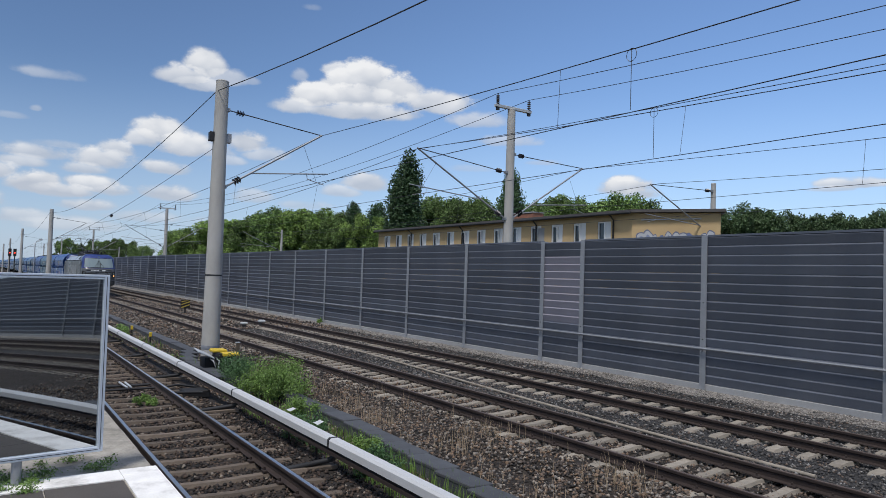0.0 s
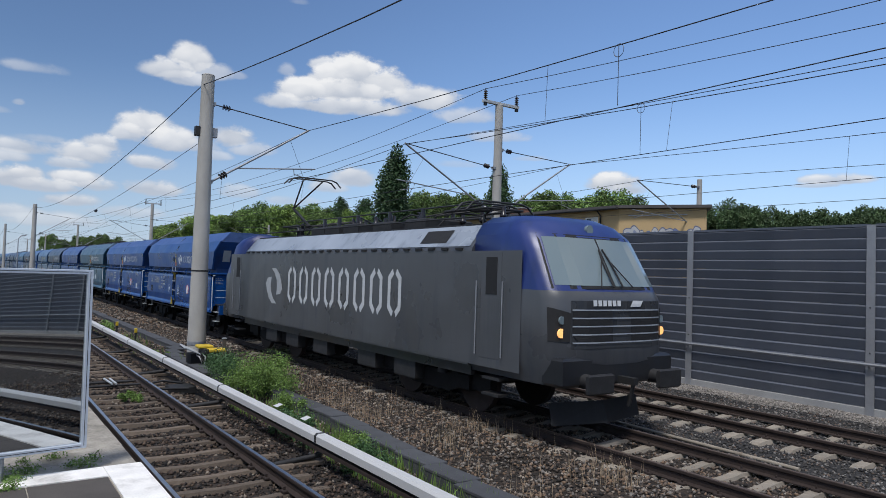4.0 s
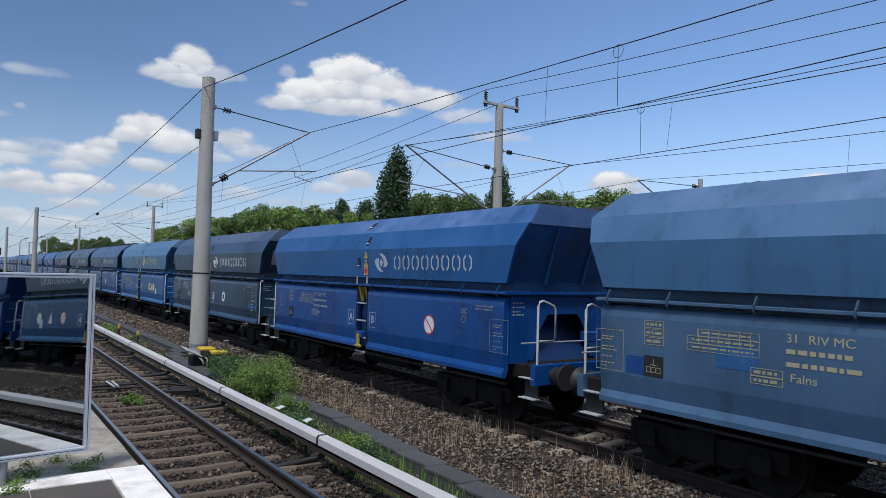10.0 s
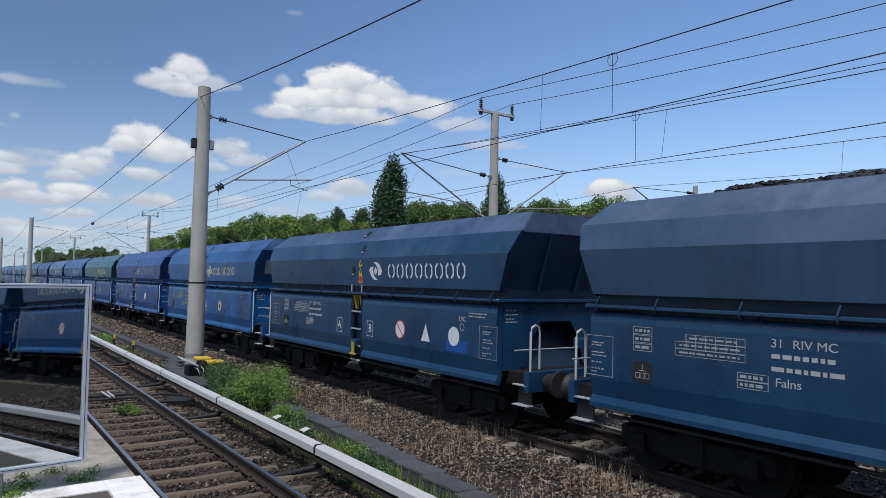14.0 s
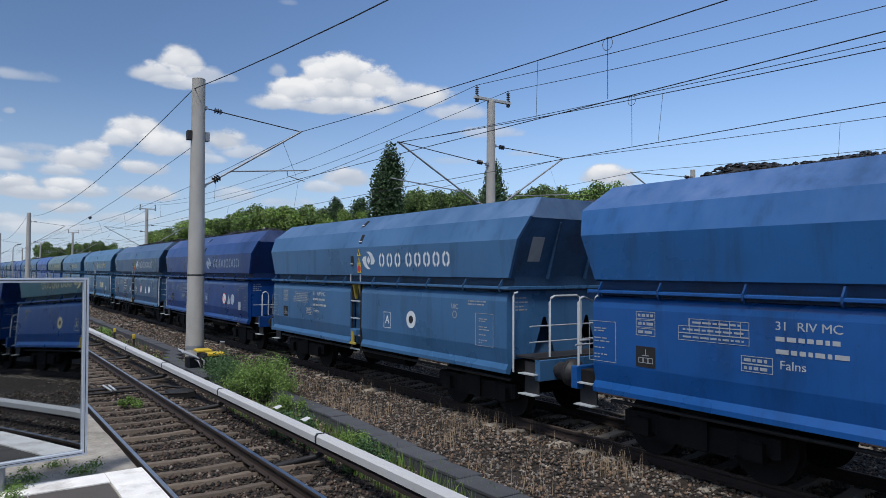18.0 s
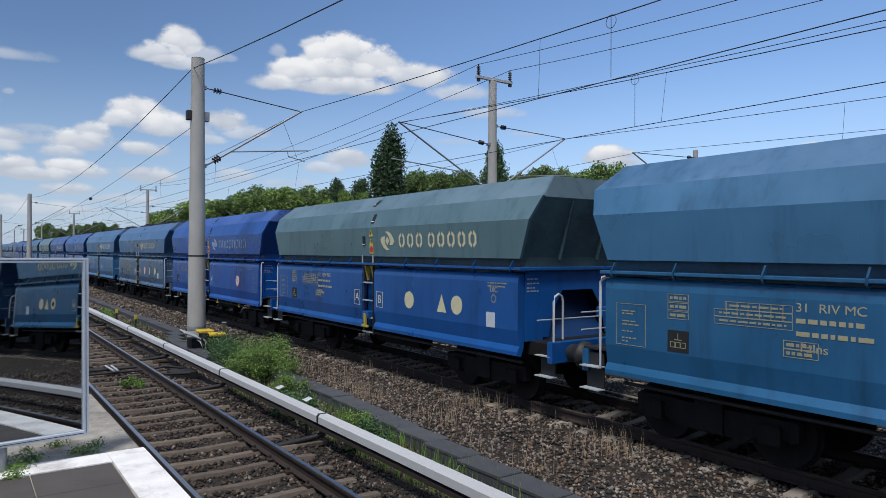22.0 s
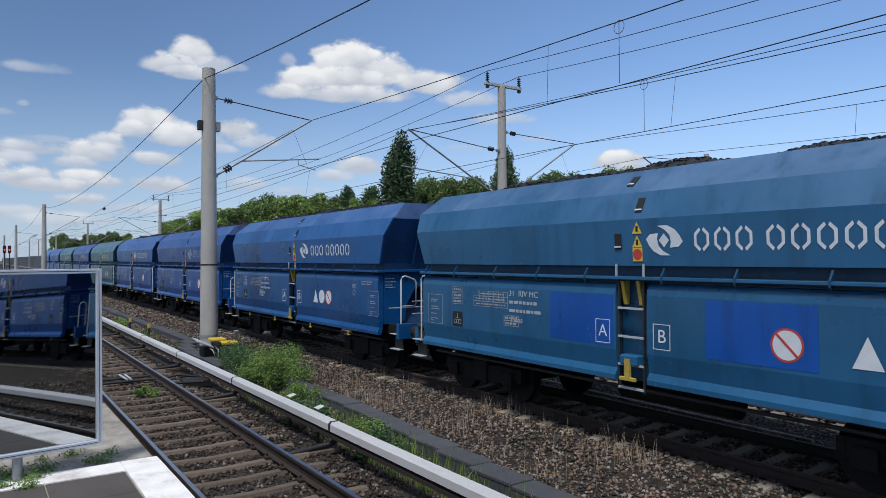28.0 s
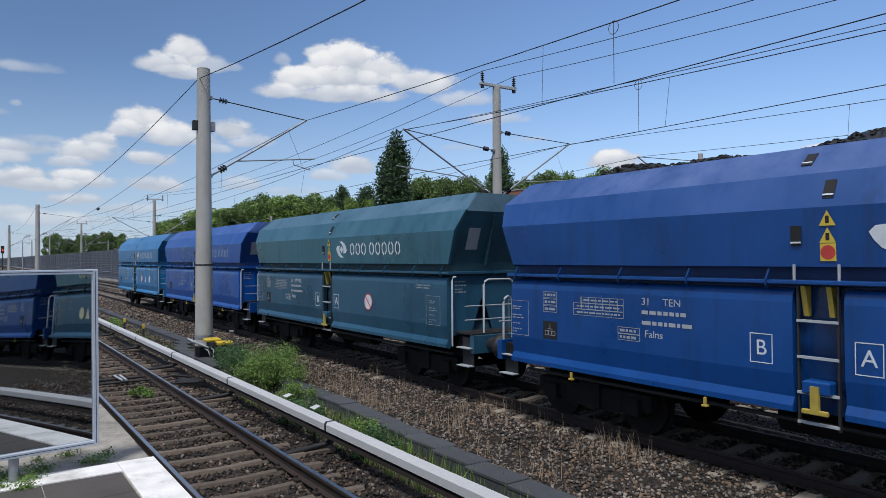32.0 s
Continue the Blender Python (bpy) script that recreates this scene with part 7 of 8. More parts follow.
def build_lineside():
    # boxes at the foot of the mast
    bx = thing("cable_cabinet", "low black cable cabinet with yellow lids and grey cover plate", "cabinet")
    put("body", Shape().box(5.75, 6.6, 21.3, 21.85, -0.36, 0.16, 0.02), "black", bx)
    put("yellow_lid", Shape().box(6.02, 6.45, 21.45, 21.9, 0.28, 0.38, 0.03), "yellow", bx, "bright yellow lid")
    put("yellow_lid", Shape().box(6.22, 6.72, 21.05, 21.42, 0.2, 0.31, 0.03), "yellow", bx, "bright yellow lid")
    put("lid_support", Shape().box(6.1, 6.6, 21.15, 21.8, 0.15, 0.29), "black", bx)
    put("cover_plate", Shape().box(-0.28, 0.28, -0.22, 0.22, 0, 0.03, 0.005), "handrail", bx, "tilted pale metal plate", at=pose(5.72, 21.35, 0.28, 12, 24, 10))
    rng = random.Random(2)
    for i in range(7):
        x = 5.9 + i * 0.1
        put("cable", Shape().tube([(x, 21.28, 0.12), (x + rng.uniform(-0.05, 0.05), 21.08, 0.08), (x + rng.uniform(-0.1, 0.1), 20.98, -0.12), (x + rng.uniform(-0.15, 0.1), 21.1, -0.32)], 0.022, 6), "dark_steel" if i % 2 else "steel", bx)
    st = thing("marker_stake", "short dark stake beside the cable cabinet", "stake")
    put("stake", Shape().box(6.78, 6.88, 21.6, 21.68, -0.35, 0.55, 0.01), "bark", st)
    put("stake_cap", Shape().box(6.77, 6.89, 21.59, 21.69, 0.55, 0.58), "handrail", st)
    cn = thing("track_connection_box", "low dark steel track magnet with cranked bars", "track device")
    put("box", Shape().box(4.15, 4.75, 17.0, 17.5, -0.26, -0.08, 0.02), "black", cn)
    put("bar", Shape().tube([(3.9, 17.7, -0.05), (4.15, 17.7, -0.02), (4.6, 17.7, -0.1)], 0.03, 6), "dark_steel", cn)
    put("bar", Shape().tube([(3.9, 16.75, -0.05), (4.5, 16.75, -0.08)], 0.03, 6), "dark_steel", cn)
    rd = thing("point_rod", "greasy steel rods lying across the track", "rod")
    put("rod", Shape().tube([(2.4, 18.6, -0.12), (3.7, 18.6, -0.12)], 0.035, 8), "dark_steel", rd)
    put("rod", Shape().tube([(2.4, 18.05, -0.12), (3.7, 18.05, -0.12)], 0.03, 8), "dark_steel", rd)
    put("pale_rod", Shape().tube([(3.05, 17.95, -0.06), (3.0, 18.75, -0.05)], 0.025, 8), "handrail", rd, "pale metal link")
    put("pale_rod", Shape().tube([(3.14, 17.95, -0.06), (3.12, 18.7, -0.05)], 0.025, 8), "handrail", rd, "pale metal link")
    for x, y in ((5.95, 30.4), (5.85, 34.0)):
        mk = thing("marker_post", "small yellow capped cable marker post", "marker post", "cable marker posts")
        put("post", Shape().tube([(x, y, -0.36), (x, y, -0.02)], 0.04, 8), "dark_steel", mk)
        put("cap", Shape().box(x - 0.05, x + 0.05, y - 0.05, y + 0.05, -0.02, 0.16, 0.012), "yellow", mk, "yellow cap")
    sg = thing("striped_sign", "small black board with yellow diagonal stripes between the tracks", "sign")
    x, y = 11.72, 48.9
    put("board", Shape().box(x - 0.3, x + 0.3, y, y + 0.04, 0.12, 0.72), "black", sg)
    put("sign_post", Shape().box(x - 0.05, x + 0.05, y + 0.04, y + 0.08, -0.3, 0.6), "dark_steel", sg)
    for i in range(3):
        put("stripe", Shape().add([(x - 0.27, y - 0.004, 0.14 + i * 0.2), (x - 0.27, y - 0.004, 0.22 + i * 0.2), (x + 0.27, y - 0.004, min(0.7, 0.42 + i * 0.2)), (x + 0.27, y - 0.004, min(0.69, 0.34 + i * 0.2))], [(0, 1, 2, 3)]), "yellow_dull", sg, "yellow diagonal stripe")
    cb = thing("lineside_cable", "brown-grey cable duct lying in the ballast between the tracks", "cable")
    run = [(11.45, 6.0), (11.61, 10.45), (11.75, 12.2), (11.87, 14.5), (12.1, 18.0), (12.3, 21.2), (12.5, 24.0), (12.65, 26.6), (12.6, 31.0), (12.3, 36.0)]
    put("duct", Shape().tube([(x, y, ground_height(x) + 0.03) for x, y in run], 0.035, 8), "sleeper", cb)
    for x, y in ((4.95, 172.0), (5.85, 172.0)):
        sl = thing("railway_signal", "far dark railway signal showing red", "signal", "far signals")
        put("mast", Shape().tube([(x, y, -0.3), (x, y, 4.35)], 0.09, 8), "dark_steel", sl)
        put("signal_head", Shape().box(x - 0.3, x + 0.3, y - 0.12, y + 0.1, 4.3, 5.9, 0.04), "black", sl)
        put("signal_lamp", Shape().wheel((x, y - 0.14, 5.0), "y", 0.16, 0.05, 14), "signal_red", sl, "lit red lamp")
    lm = thing("street_lamp", "slim grey lamp post with a curved arm", "lamp post")
    put("post", Shape().tube([(6.6, 120, -0.3), (6.6, 120, 5.7), (6.75, 120, 6.2), (7.1, 120, 6.45)], [0.1, 0.06, 0.05, 0.05], 8), "steel", lm)
    put("lamp_head", Shape().box(7.05, 7.6, 119.87, 120.13, 6.4, 6.55, 0.04), "steel", lm)
    for x, y, z in ((12.15, 37.6, -0.16), (13.0, 37.2, -0.02)):
        bl = thing("track_magnet", "small pale worn track device beside the rail", "track device", "track devices")
        put("base", Shape().box(x - 0.1, x + 0.1, y - 0.12, y + 0.12, -0.26, z + 0.05, 0.02), "dark_steel", bl)
        put("cover", Shape().box(x - 0.17, x + 0.17, y - 0.12, y + 0.12, z + 0.05, z + 0.17, 0.03), "cover", bl)


build_third_rail()
build_trough()
build_lineside()
build_overhead()

# ---- building behind the barrier ----


def build_house():
    ho = thing("long_building", "low ochre rendered building with flat roof and white tilted windows", "building")
    x0, x1, y0, y1, top = 30.0, 38.4, 26.0, 55.5, 6.75
    wins = [53.83 - i * 1.98 for i in range(14)]
    ww, z0, z1 = 0.52, 4.6, 6.36
    # facade with real window openings
    s = Shape()
    edges = [y0] + sorted([w - ww for w in wins] + [w + ww for w in wins]) + [y1]
    for i in range(0, len(edges) - 1):
        a, b = edges[i], edges[i + 1]
        if i % 2 == 0:
            s.box(x0, x0 + 0.3, a, b, -0.3, top - 0.02)
        else:
            s.box(x0, x0 + 0.3, a, b, -0.3, z0)
            s.box(x0, x0 + 0.3, a, b, z1, top - 0.02)
    put("facade_wall", s, "facade", ho)
    # the near end is cut off at a slant
    bx_, by_ = 32.45, 22.15
    put("end_wall", Shape().loft([[(x0, y0 - 0.002, z), (bx_, by_, z), (bx_ + 0.25, by_ + 0.16, z), (x0 + 0.3, y0 + 0.1, z)] for z in (-0.3, top - 0.02)]), "facade", ho, "slanting ochre end wall")
    put("end_wall", Shape().loft([[(bx_ + 0.25, by_ + 0.16, z), (x1, 27.0, z), (x1, 27.3, z), (bx_ + 0.25, by_ + 0.46, z)] for z in (-0.3, top - 0.02)]), "facade", ho)
    put("end_wall", Shape().box(x0 + 0.3, x1, y1 - 0.3, y1, -0.3, top - 0.02), "facade", ho)
    put("back_wall", Shape().box(x1 - 0.3, x1, 27.3, y1 - 0.3, -0.3, top - 0.02), "facade", ho)
    put("roof", Shape().loft([[(x0 - 0.35, y1 + 0.3, z), (x0 - 0.35, y0 - 0.15, z), (bx_ - 0.1, by_ - 0.4, z), (x1 + 0.1, 26.8, z), (x1 + 0.1, y1 + 0.3, z)] for z in (top, top + 0.16)]), "roof_edge", ho, "flat felt roof with dark edge")
    put("gutter", Shape().tube([(x0 - 0.42, y0 - 0.2, top - 0.02), (x0 - 0.42, y1 + 0.2, top - 0.02)], 0.07, 8), "dark_steel", ho)
    for i, w in enumerate(wins):
        wi = put("window", Shape().box(x0 + 0.14, x0 + 0.18, w - ww, w + ww, z0, z1), "pane", ho, "white window, tilted open")
        t = 0.06
        put("window_frame", Shape().box(x0 + 0.05, x0 + 0.13, w - ww, w - ww + t, z0, z1).box(x0 + 0.05, x0 + 0.13, w + ww - t, w + ww, z0, z1).box(x0 + 0.05, x0 + 0.13, w - ww + t, w + ww - t, z0, z0 + t).box(x0 + 0.05, x0 + 0.13, w - ww + t, w + ww - t, z1 - t, z1).box(x0 + 0.05, x0 + 0.13, w - 0.05, w + 0.05, z0 + t, z1 - t), "pvc", wi)
        put("curtain", Shape().box(x0 + 0.09, x0 + 0.12, w - ww + t, w + (-0.05 if i % 3 else 0.12), z0 + t, z1 - t), "pvc", wi, "pale curtain")
        if i % 4 != 1:
            put("tilted_sash", Shape().box(-0.02, 0.02, -0.22, -0.16, 0, z1 - z0 - 0.15).box(-0.02, 0.02, 0.16, 0.22, 0, z1 - z0 - 0.15).box(-0.02, 0.02, -0.16, 0.16, z1 - z0 - 0.21, z1 - z0 - 0.15), "pvc", wi, at=pose(x0 + 0.1, w + 0.25, z0 + 0.07, 4 + i % 3, -7, 0))
        put("window_sill", Shape().box(x0 - 0.08, x0 + 0.12, w - ww - 0.05, w + ww + 0.05, z0 - 0.06, z0), "roof_edge", wi)
    for y in (27.3, 33.9, 42.2, 49.6):
        put("downpipe", Shape().tube([(x0 - 0.42, y, top - 0.05), (x0 - 0.1, y, top - 0.35), (x0 - 0.1, y, -0.3)], 0.05, 8), "dark_steel", ho)
    put("patch", Shape().box(x0 - 0.006, x0, 33.2, 33.8, 4.6, 6.2), "plinth", ho, "grey repaired patch of render")
    ch = put("chimney", Shape().box(33.2, 34.2, 38.0, 40.2, top + 0.1, top + 1.0, 0.02), "brick", ho, "red brick chimney")
    put("chimney_cap", Shape().box(33.15, 34.25, 37.95, 40.25, top + 1.0, top + 1.07), "plinth", ch)
    # spray paint on the end wall: plain rounded shapes
    dx_, dy_ = (bx_ - x0) / 4.56, (by_ - y0) / 4.56
    for i in range(11):
        u, z, r = 0.5 + 0.36 * i, 5.32 + 0.08 * math.sin(i * 2.1), 0.27 + 0.08 * math.sin(i * 1.3 + 1)
        for k, (grow, c) in enumerate(((1.0, (0.12, 0.14, 0.22)), (0.84, (0.42, 0.43, 0.45) if i % 4 != 3 else (0.13, 0.17, 0.32)), (0.36, (0.2, 0.24, 0.36)))):
            off = 0.006 + 0.003 * k + 0.0004 * i
            pts = []
            for a in np.linspace(0, 2 * math.pi, 17)[:-1]:
                q = u + r * grow * 0.8 * math.cos(a) * (1 + 0.2 * math.sin(3 * a + i))
                pts.append((x0 + dx_ * q + dy_ * off, y0 + dy_ * q - dx_ * off, z + r * grow * 1.25 * math.sin(a) * (1 + 0.15 * math.cos(2 * a + 2 * i))))
            put("paint_shape", Shape().add(pts, [tuple(range(16))]), "mark", ho, "blue and white spray-painted shape", colour=c)
    put("wall_conduit", Shape().tube([(x0 + dx_ * 0.5 + dy_ * 0.06, y0 + dy_ * 0.5 - dx_ * 0.06, 6.35), (x0 + dx_ * 3.6 + dy_ * 0.06, y0 + dy_ * 3.6 - dx_ * 0.06, 6.4)], 0.035, 6), "handrail", ho)


# ---- plants ----


def leaf_mesh(name, centres, size, mat, rng, up=0.0, aspect=1.0):
    """Small folded leaves, one island each, at the given places."""
    n = len(centres)
    c = np.asarray(centres, float)
    d = rng.normal(0, 1, (n, 3))
    d[:, 2] = d[:, 2] * 0.7 + up
    d /= np.linalg.norm(d, axis=1)[:, None]
    e = np.cross(d, rng.normal(0, 1, (n, 3)))
    e /= np.linalg.norm(e, axis=1)[:, None] + 1e-9
    s = (size * rng.uniform(0.6, 1.35, n))[:, None]
    nrm = np.cross(d, e)
    q = np.stack([c - d * s * aspect, c + e * s * 0.6 + nrm * s * 0.18, c + d * s * aspect, c - e * s * 0.6 + nrm * s * 0.18], 1)
    f = np.arange(n * 4).reshape(n, 4)
    me = bpy.data.meshes.new(name)
    me.from_pydata(q.reshape(-1, 3).tolist(), [], f.tolist())
    me.materials.append(M[mat])
    return me


def crown_points(rng, n, kind, h, w):
    """Places on uneven clumps that make up one crown of height h and width w."""
    out = []
    if kind == "p":
        k = 34
        for i in range(k):
            z = h * (0.06 + 0.88 * (i + rng.random()) / k)
            u = z / h
            rad = w / 2 * (math.sin(min(1.0, (1.03 - u) * 1.5) * math.pi / 2) ** 0.7) * (0.62 + 0.38 * min(1.0, u / 0.4)) * rng.uniform(0.55, 1.05)
            a = rng.uniform(0, 6.28)
            out.append((math.cos(a) * rad * 0.45, math.sin(a) * rad * 0.45, z, max(0.4, rad * 0.85), 1.6))
    else:
        k = 95
        for i in range(k):
            z = h * rng.uniform(0.2, 0.9)
            u = (z / h - 0.28) / 0.72
            rad = w / 2 * math.sqrt(max(0.05, 1 - (u * 1.05 - 0.35) ** 2 / 0.55)) * rng.uniform(0.4, 0.95)
            a = rng.uniform(0, 6.28)
            out.append((math.cos(a) * rad, math.sin(a) * rad, z, w * rng.uniform(0.04, 0.12), 1.0))
    pts = []
    weights = np.array([o[3] ** 2 for o in out])
    pick = rng.choice(len(out), n, p=weights / weights.sum())
    for i in pick:
        x, y, z, r, zs = out[i]
        v = rng.normal(0, 1, 3)
        v /= np.linalg.norm(v)
        v *= r * rng.triangular(0.35, 0.95, 1.3)
        pts.append((x + v[0], y + v[1], z + v[2] * zs))
    return pts, out


def build_trees():
    rng = np.random.default_rng(21)
    # x, y, height, width, kind
    rows = [(23.3, 260.9, 12.4, 7, 'b'), (29.6, 268.7, 11.0, 9, 'b'), (31.8, 255.2, 12.0, 8, 'b'), (34.5, 241.3, 12.5, 9, 'b'), (36.2, 228.2, 11.5, 8, 'b'), (36.4, 204.1, 9.6, 8, 'b'),
            (30.6, 129.7, 10.1, 9, 'l'), (31.5, 123.0, 11.1, 10, 'l'), (33.6, 119.1, 12.0, 10, 'l'), (35.8, 115.3, 12.2, 10, 'l'), (37.5, 111.7, 12.8, 10, 'b'), (39.5, 108.0, 13.2, 11, 'b'),
            (41.9, 106.3, 14.0, 11, 'b'), (43.6, 102.8, 14.1, 11, 'l'), (45.0, 99.4, 13.2, 10, 'b'), (45.9, 96.5, 13.0, 9, 'b'), (46.2, 93.8, 14.1, 4, 'p'), (47.2, 90.8, 12.7, 8, 'l'),
            (49.2, 91.8, 14.1, 5, 'p'), (41.6, 70.2, 18.0, 5.0, 'p'), (54.2, 83.6, 15.0, 9, 'b'), (57.3, 83.8, 15.8, 10, 'b'), (58.6, 80.6, 15.3, 10, 'b'), (59.8, 77.4, 15.0, 9, 'b')]
    rows2 = [(53.2, 64.9, 16.7, 3.8, 'p'), (60.8, 69.5, 14.4, 9, 'b'), (63.3, 67.9, 15.0, 9, 'b'), (65.5, 66.4, 14.5, 8, 'b'), (68.0, 64.7, 14.8, 9, 'b'), (70.2, 63.2, 15.4, 10, 'b'), (72.1, 62.0, 14.6, 8, 'b'),
             (59.4, 39.4, 11.0, 6, 'd'), (60.9, 38.3, 11.5, 7, 'd'), (62.8, 37.0, 11.2, 6, 'd'), (65.4, 35.4, 10.7, 6, 'd'), (67.0, 34.3, 11.1, 6, 'd'), (69.3, 32.8, 10.6, 6, 'd'), (71.1, 31.5, 11.5, 7, 'd'), (73.5, 29.9, 11.6, 7, 'd'), (75.8, 28.4, 11.8, 7, 'd')]
    models = {}
    for kind, label in (("b", "leafy green deciduous tree in the row behind the barrier"), ("l", "bright green bushy tree behind the barrier"), ("p", "tall narrow dark green poplar"), ("d", "dark green leafy tree beyond the building")):
        for var in range(2):
            h, w = (18.0, 5.6) if kind == "p" else (13.0, 10.0)
            n = 34000 if kind == "p" else 30000
            pts, clumps = crown_points(rng, n, kind, h, w)
            tr = thing("tree" if kind != "p" else "poplar", label, "tree", "trees behind the barrier")
            put("crown", leaf_mesh("crown", pts, 0.17 if kind == "p" else 0.15, {"b": "leaf_b", "l": "leaf_l", "p": "leaf", "d": "leaf_d"}[kind], rng), None, tr, "dense leaves in uneven clumps")
            tk = Shape().tube([(0, 0, -0.2), (0.05, 0.02, h * 0.3), (0, 0.05, h * 0.75)], [0.3, 0.2, 0.05], 8)
            trunk = put("trunk", tk, "bark", tr)
            for x, y, z, r, _ in clumps[::8]:
                put("limb", Shape().tube([(0, 0, max(1.5, z * 0.55)), (x * 0.5, y * 0.5, z * 0.8), (x, y, z)], [0.1, 0.06, 0.02], 5), "bark", trunk)
            models[kind, var] = tr, h, w
    used = set()
    for i, (x, y, h, w, kind) in enumerate(rows + rows2):
        model, mh, mw = models[kind, i % 2]
        m = pose(x, y, -0.3, 0, 0, 67 * i) @ Matrix.Diagonal((w / mw, w / mw, h / mh, 1))
        if (kind, i % 2) not in used:
            used.add((kind, i % 2))
            model.matrix_basis = m
        else:
            c = copy_thing(model, m)
            c.matrix_basis = m
    for key, (model, _, _) in models.items():
        if key not in used:
            for o in list(model.children_recursive) + [model]:
                bpy.data.objects.remove(o)


def build_weeds():
    rng = np.random.default_rng(9)

    def stalks(name, n, x0, x1, y0, y1, h0, h1, mat, label, lean=0.18, width=0.0036, dens=None):
        v, f = [], []
        for _ in range(n):
            x, y = rng.uniform(x0, x1), rng.uniform(y0, y1)
            if dens and rng.random() > dens(x, y):
                continue
            z = ground_height(x) - 0.01
            h = rng.uniform(h0, h1)
            a = rng.uniform(0, 6.28)
            l = rng.normal(0, lean) * h
            dx, dy = math.cos(a) * width, math.sin(a) * width
            b = len(v)
            tx, ty = x + l * math.sin(a), y + l * math.cos(a)
            mx, my = x + l * 0.35 * math.sin(a), y + l * 0.35 * math.cos(a)
            v += [(x - dx, y - dy, z), (x + dx, y + dy, z), (mx + dx * 0.8, my + dy * 0.8, z + h * 0.55), (mx - dx * 0.8, my - dy * 0.8, z + h * 0.55), (tx, ty, z + h)]
            f += [(b, b + 1, b + 2, b + 3), (b + 3, b + 2, b + 4)]
        me = raw(name, v, f, mat)
        tagged(new(name, me), label, "grass", kind="stuff")

    stalks("dry_grass", 3600, 6.6, 8.7, 6.5, 17.5, 0.12, 0.5, "dry_grass", "dry straw-coloured grass stalks standing in the ballast", dens=lambda x, y: max(0.04, 2.0 * noise.noise(Vector((x * 1.3, y * 0.9, 4))) - 0.1))
    stalks("green_grass", 3600, 5.0, 6.15, 5.0, 15.5, 0.08, 0.34, "weed", "fresh green grass beside the cable trough", width=0.007, dens=lambda x, y: max(0.05, 0.55 + 0.9 * noise.noise(Vector((x * 1.3, y * 0.6, 1)))))
    stalks("green_grass", 900, 5.0, 6.1, 22.5, 37, 0.1, 0.4, "weed", "fresh green grass along the third rail", width=0.009, dens=lambda x, y: max(0.0, 0.3 + noise.noise(Vector((x, y * 0.5, 8)))))

    def bush(name, label, cx, cy, rx, ry, h, n, size, mat, clumps=14):
        b = thing(name, label, "bush")
        z0 = ground_height(cx) - 0.02
        cl = [(rng.normal(0, 0.45) * rx, rng.normal(0, 0.45) * ry, rng.uniform(0.25, 0.85) * h, rng.uniform(0.16, 0.32) * h) for _ in range(clumps)]
        pts = []
        for _ in range(n):
            x, y, z, r = cl[rng.integers(len(cl))]
            v = rng.normal(0, 0.6, 3) * r
            pts.append((x + v[0], y + v[1], min(h * 1.1, max(0.02, z + v[2]))))
        put("foliage", leaf_mesh("foliage", pts, size, mat, rng, 0.3, 1.15), None, b, "small feathery green leaves")
        for x, y, z, r in cl:
            put("stem", Shape().tube([(x * 0.3, y * 0.3, 0), (x * 0.7, y * 0.7, z * 0.6), (x, y, z)], [0.012, 0.008, 0.004], 5), "weed_dark", b)
        b.matrix_basis = pose(cx, cy, z0)

    bush("shrub", "bushy bright green weed growing beside the third rail", 6.2, 16.6, 0.8, 1.35, 0.95, 14000, 0.022, "weed", 34)
    bush("shrub", "bushy grey-green weed beside the cable cabinet", 6.1, 18.9, 0.55, 0.9, 0.8, 7500, 0.02, "weed_dark", 20)
    bush("weed", "green weed growing under the third rail cover", 5.2, 11.9, 0.32, 0.7, 0.55, 3600, 0.02, "weed_dark", 10)
    bush("weed", "yellow-green weed beside the cable trough", 5.75, 13.9, 0.3, 0.6, 0.6, 3000, 0.018, "weed", 9)
    bush("weed", "small green weed beside the cable trough", 5.7, 10.6, 0.25, 0.6, 0.4, 2200, 0.018, "weed", 8)
    bush("weed", "low green tuft between the rails", 3.2, 16.6, 0.42, 0.4, 0.2, 3200, 0.016, "weed", 12)
    bush("weed", "low weeds beside the third rail", 5.2, 32.5, 0.4, 1.6, 0.6, 1500, 0.045, "weed", 12)
    bush("weed", "tiny weed at the foot of the barrier", 17.5, 39.6, 0.18, 0.25, 0.35, 300, 0.04, "weed", 5)
    bush("weed", "low weed by the cable cabinet", 5.5, 24.5, 0.3, 0.8, 0.35, 800, 0.04, "weed", 8)
    bush("weed", "dark green leafy weed in the shade of the third rail", 5.3, 9.6, 0.3, 0.45, 0.5, 3600, 0.02, "weed_dark", 10)
    # weeds in the joints of the platform
    for x, y, r, n in ((0.3, 7.0, 0.13, 420), (0.42, 6.86, 0.11, 360), (0.4, 6.62, 0.08, 260), (0.55, 7.12, 0.12, 300), (0.98, 7.12, 0.13, 340), (0.8, 7.5, 0.08, 160), (0.2, 7.25, 0.08, 160), (0.55, 7.45, 0.06, 90), (1.12, 7.3, 0.07, 110), (0.24, 6.75, 0.06, 140)):
        w = thing("weed", "small green weed in a platform joint", "weed", "platform weeds")
        pts = [(rng.normal(0, r * 0.55), rng.normal(0, r * 0.4), abs(rng.normal(0, 0.035)) + 0.005) for _ in range(n)]
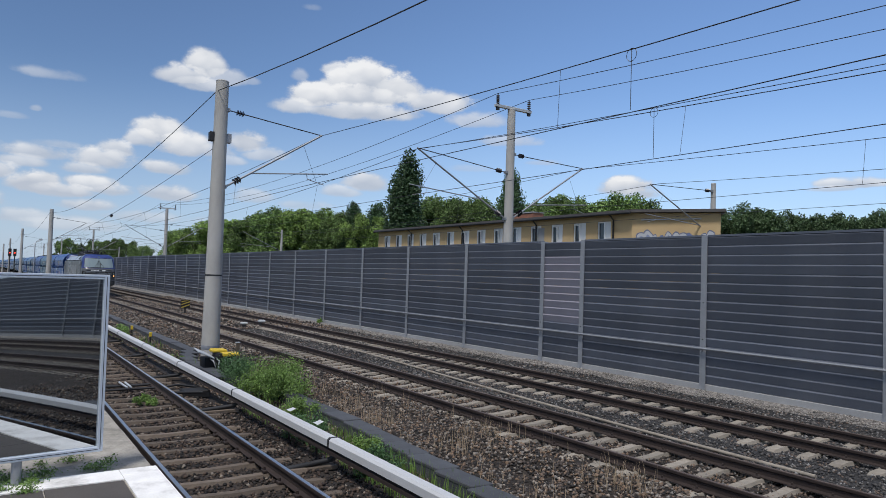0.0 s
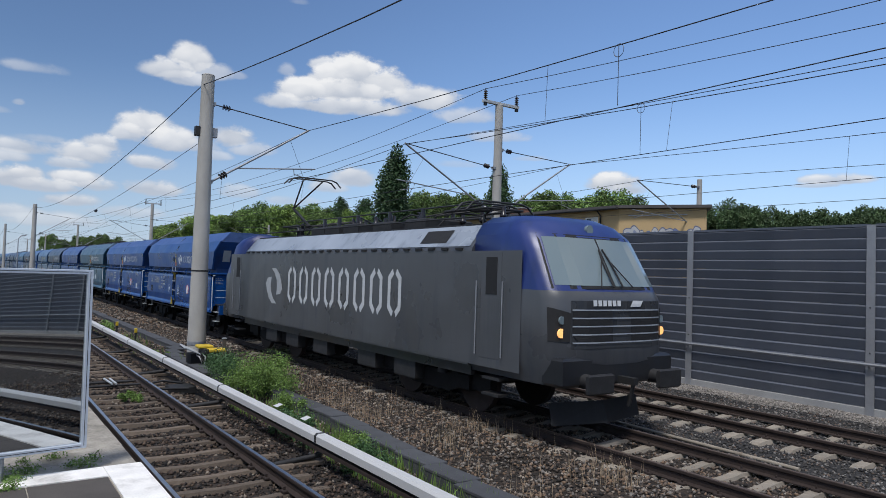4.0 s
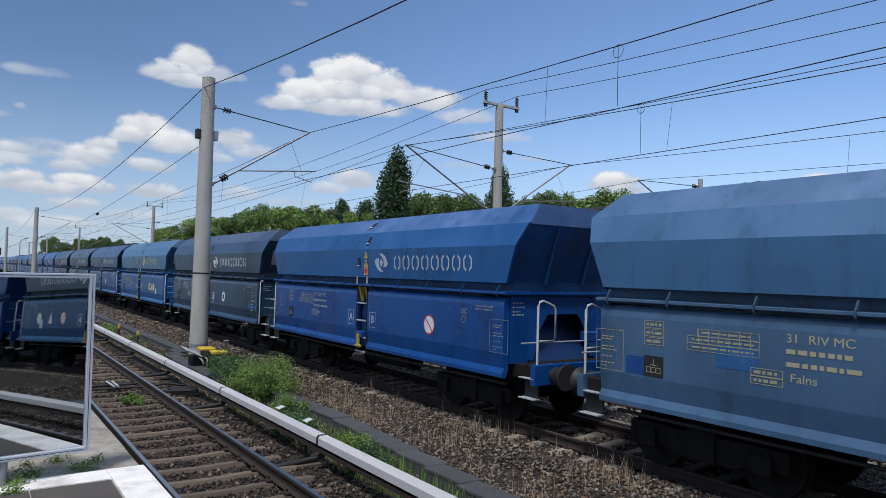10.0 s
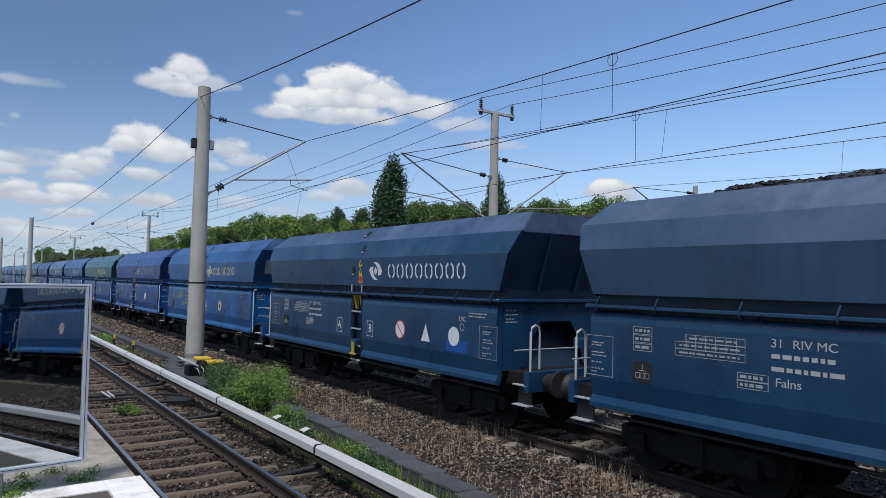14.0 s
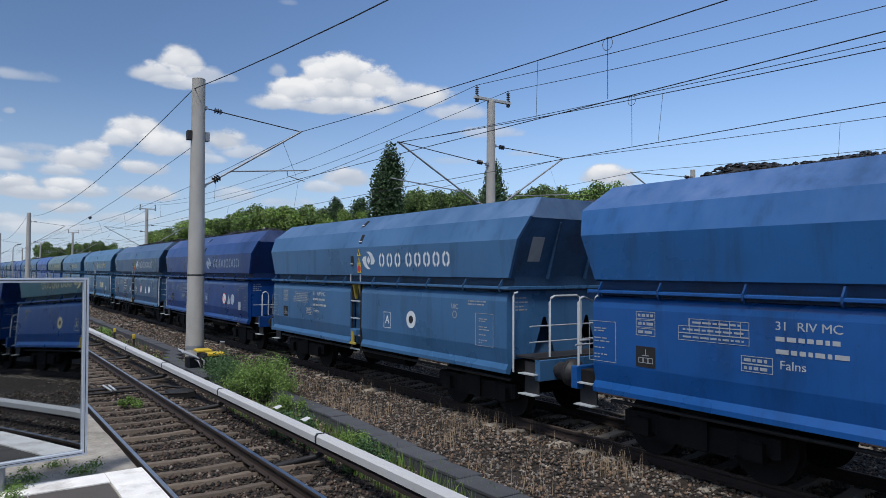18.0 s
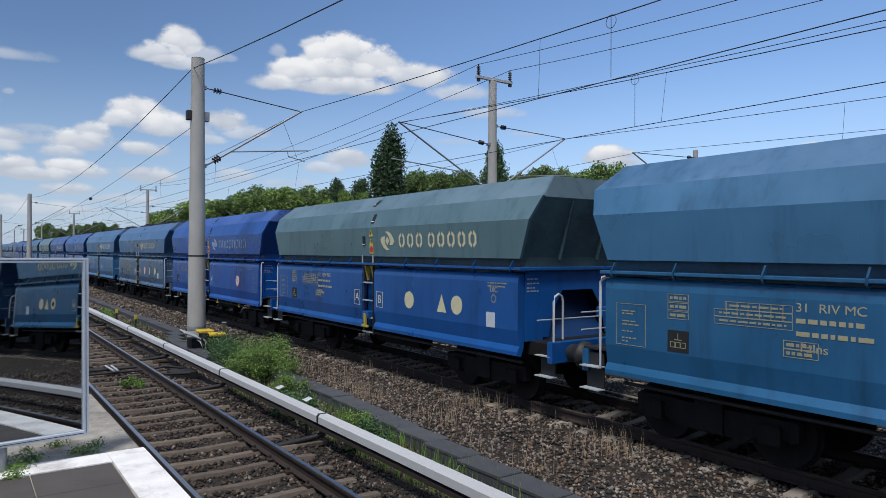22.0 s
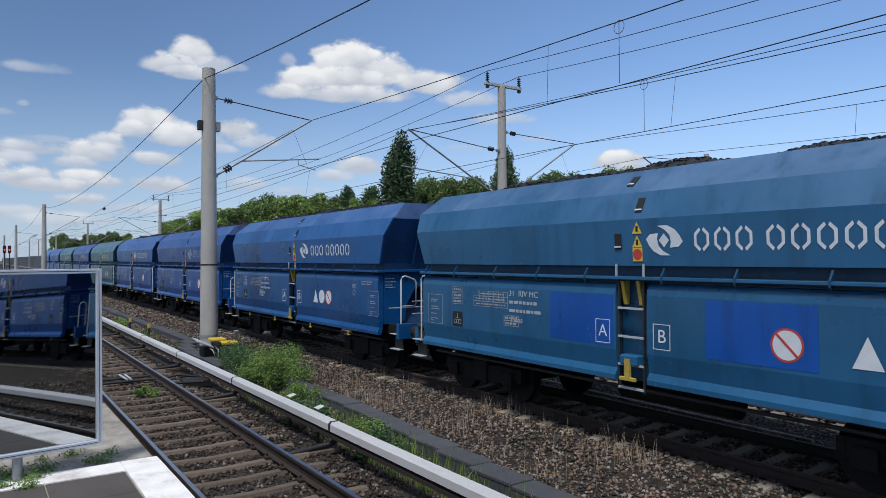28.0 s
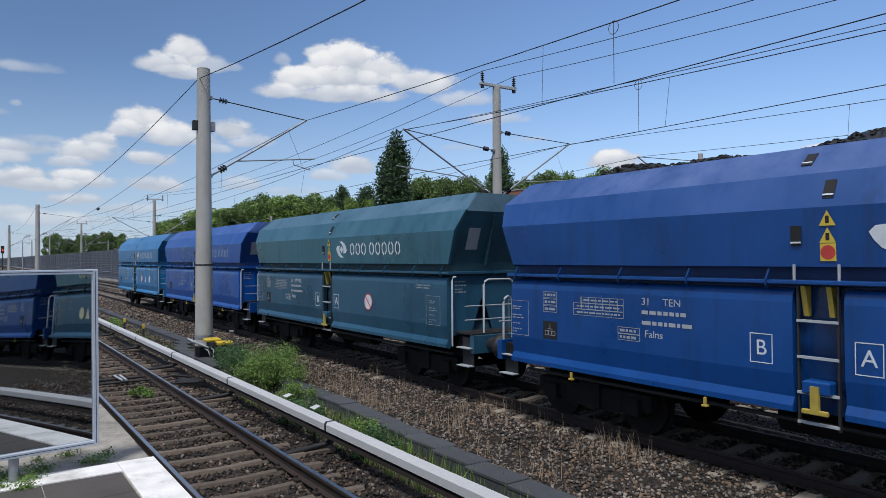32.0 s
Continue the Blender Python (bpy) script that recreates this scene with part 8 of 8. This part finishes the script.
        put("foliage", leaf_mesh("foliage", pts, 0.01, "weed", rng, 0.5, 1.2), None, w)
        w.matrix_basis = pose(x, y, 0.938)


M["leaf_l"] = material("bright_leaves", (0.165, 0.255, 0.055), 0.65, vary=0.4, scale=0.3, fine=6, bump=0, island=0.6, per_object=0.2)
M["leaf_d"] = material("dark_leaves", (0.05, 0.09, 0.032), 0.65, vary=0.3, scale=0.3, fine=6, bump=0, island=0.4, per_object=0.2)
M["weed_dark"] = material("weed_dark_leaves", (0.06, 0.13, 0.045), 0.6, vary=0.25, scale=2, fine=20, bump=0, island=0.4)
build_house()
build_trees()
build_weeds()

build_tracks()
build_barrier()
build_stones("ballast_stones", "loose broken brown and grey ballast stones", "stone",
             [(5.2, 8.2, 3.5, 16, 360), (8.2, 11.3, 3.0, 16, 260), (5.0, 8.2, 16, 36, 160), (8.2, 11.3, 16, 34, 120), (5.2, 11.3, -14, 3.2, 110)], 5)
build_stones("dark_ballast", "dark brown ballast stones of the platform track", "stone_dark", [(1.65, 5.2, 3.0, 16.0, 260), (1.65, 4.6, 16, 34, 110), (1.65, 5.2, -12, 3.0, 130)], 8)
build_stones("far_ballast", "coarse brown ballast farther along the line", "stone", [(1.65, 4.4, 34, 62, 40), (5.0, 11.3, 35, 85, 45), (11.3, 17.2, 36, 80, 45)], 9, 1.7)
build_stones("gravel_stones", "loose grey gravel beside the second track", "stone_grey",
             [(11.3, 17.0, 3.0, 18, 260), (11.3, 17.0, 18, 36, 130), (11.3, 17.0, -14, 3, 60)], 6, 0.9)
build_stones("gravel_strip", "pale gravel strip along the foot of the noise barrier", "stone_pale",
             [(17.0, 17.82, 4.0, 18, 330), (17.0, 17.82, 18, 36, 170)], 7, 0.7)
TRAIN = build_train()
TRAIN.append((build_loco(), -16 * PITCH - PITCH / 2 - 9.55))


def motions():
    times = [i * 0.5 for i in range(65)]
    for ob, start in TRAIN:
        walk(ob, [(t, pose(TRACKS["a"], start - travel(t), 0)) for t in times])
        # the wheels roll while the vehicle is within sight of the platform
        near = [t for t in (i / 30 for i in range(961)) if -35 < start - travel(t) < 70]
        if not near:
            continue
        rows = ([0.0] if near[0] > 0 else []) + near + ([32.0] if near[-1] < 32 else [])
        for part in ob.children_recursive:
            if part.name.startswith("wheelset"):
                x, y, r = part.matrix_basis.translation
                walk(part, [(t, pose(x, y, r, math.degrees(travel(min(max(t, near[0]), near[-1])) / r))) for t in rows])


motions()
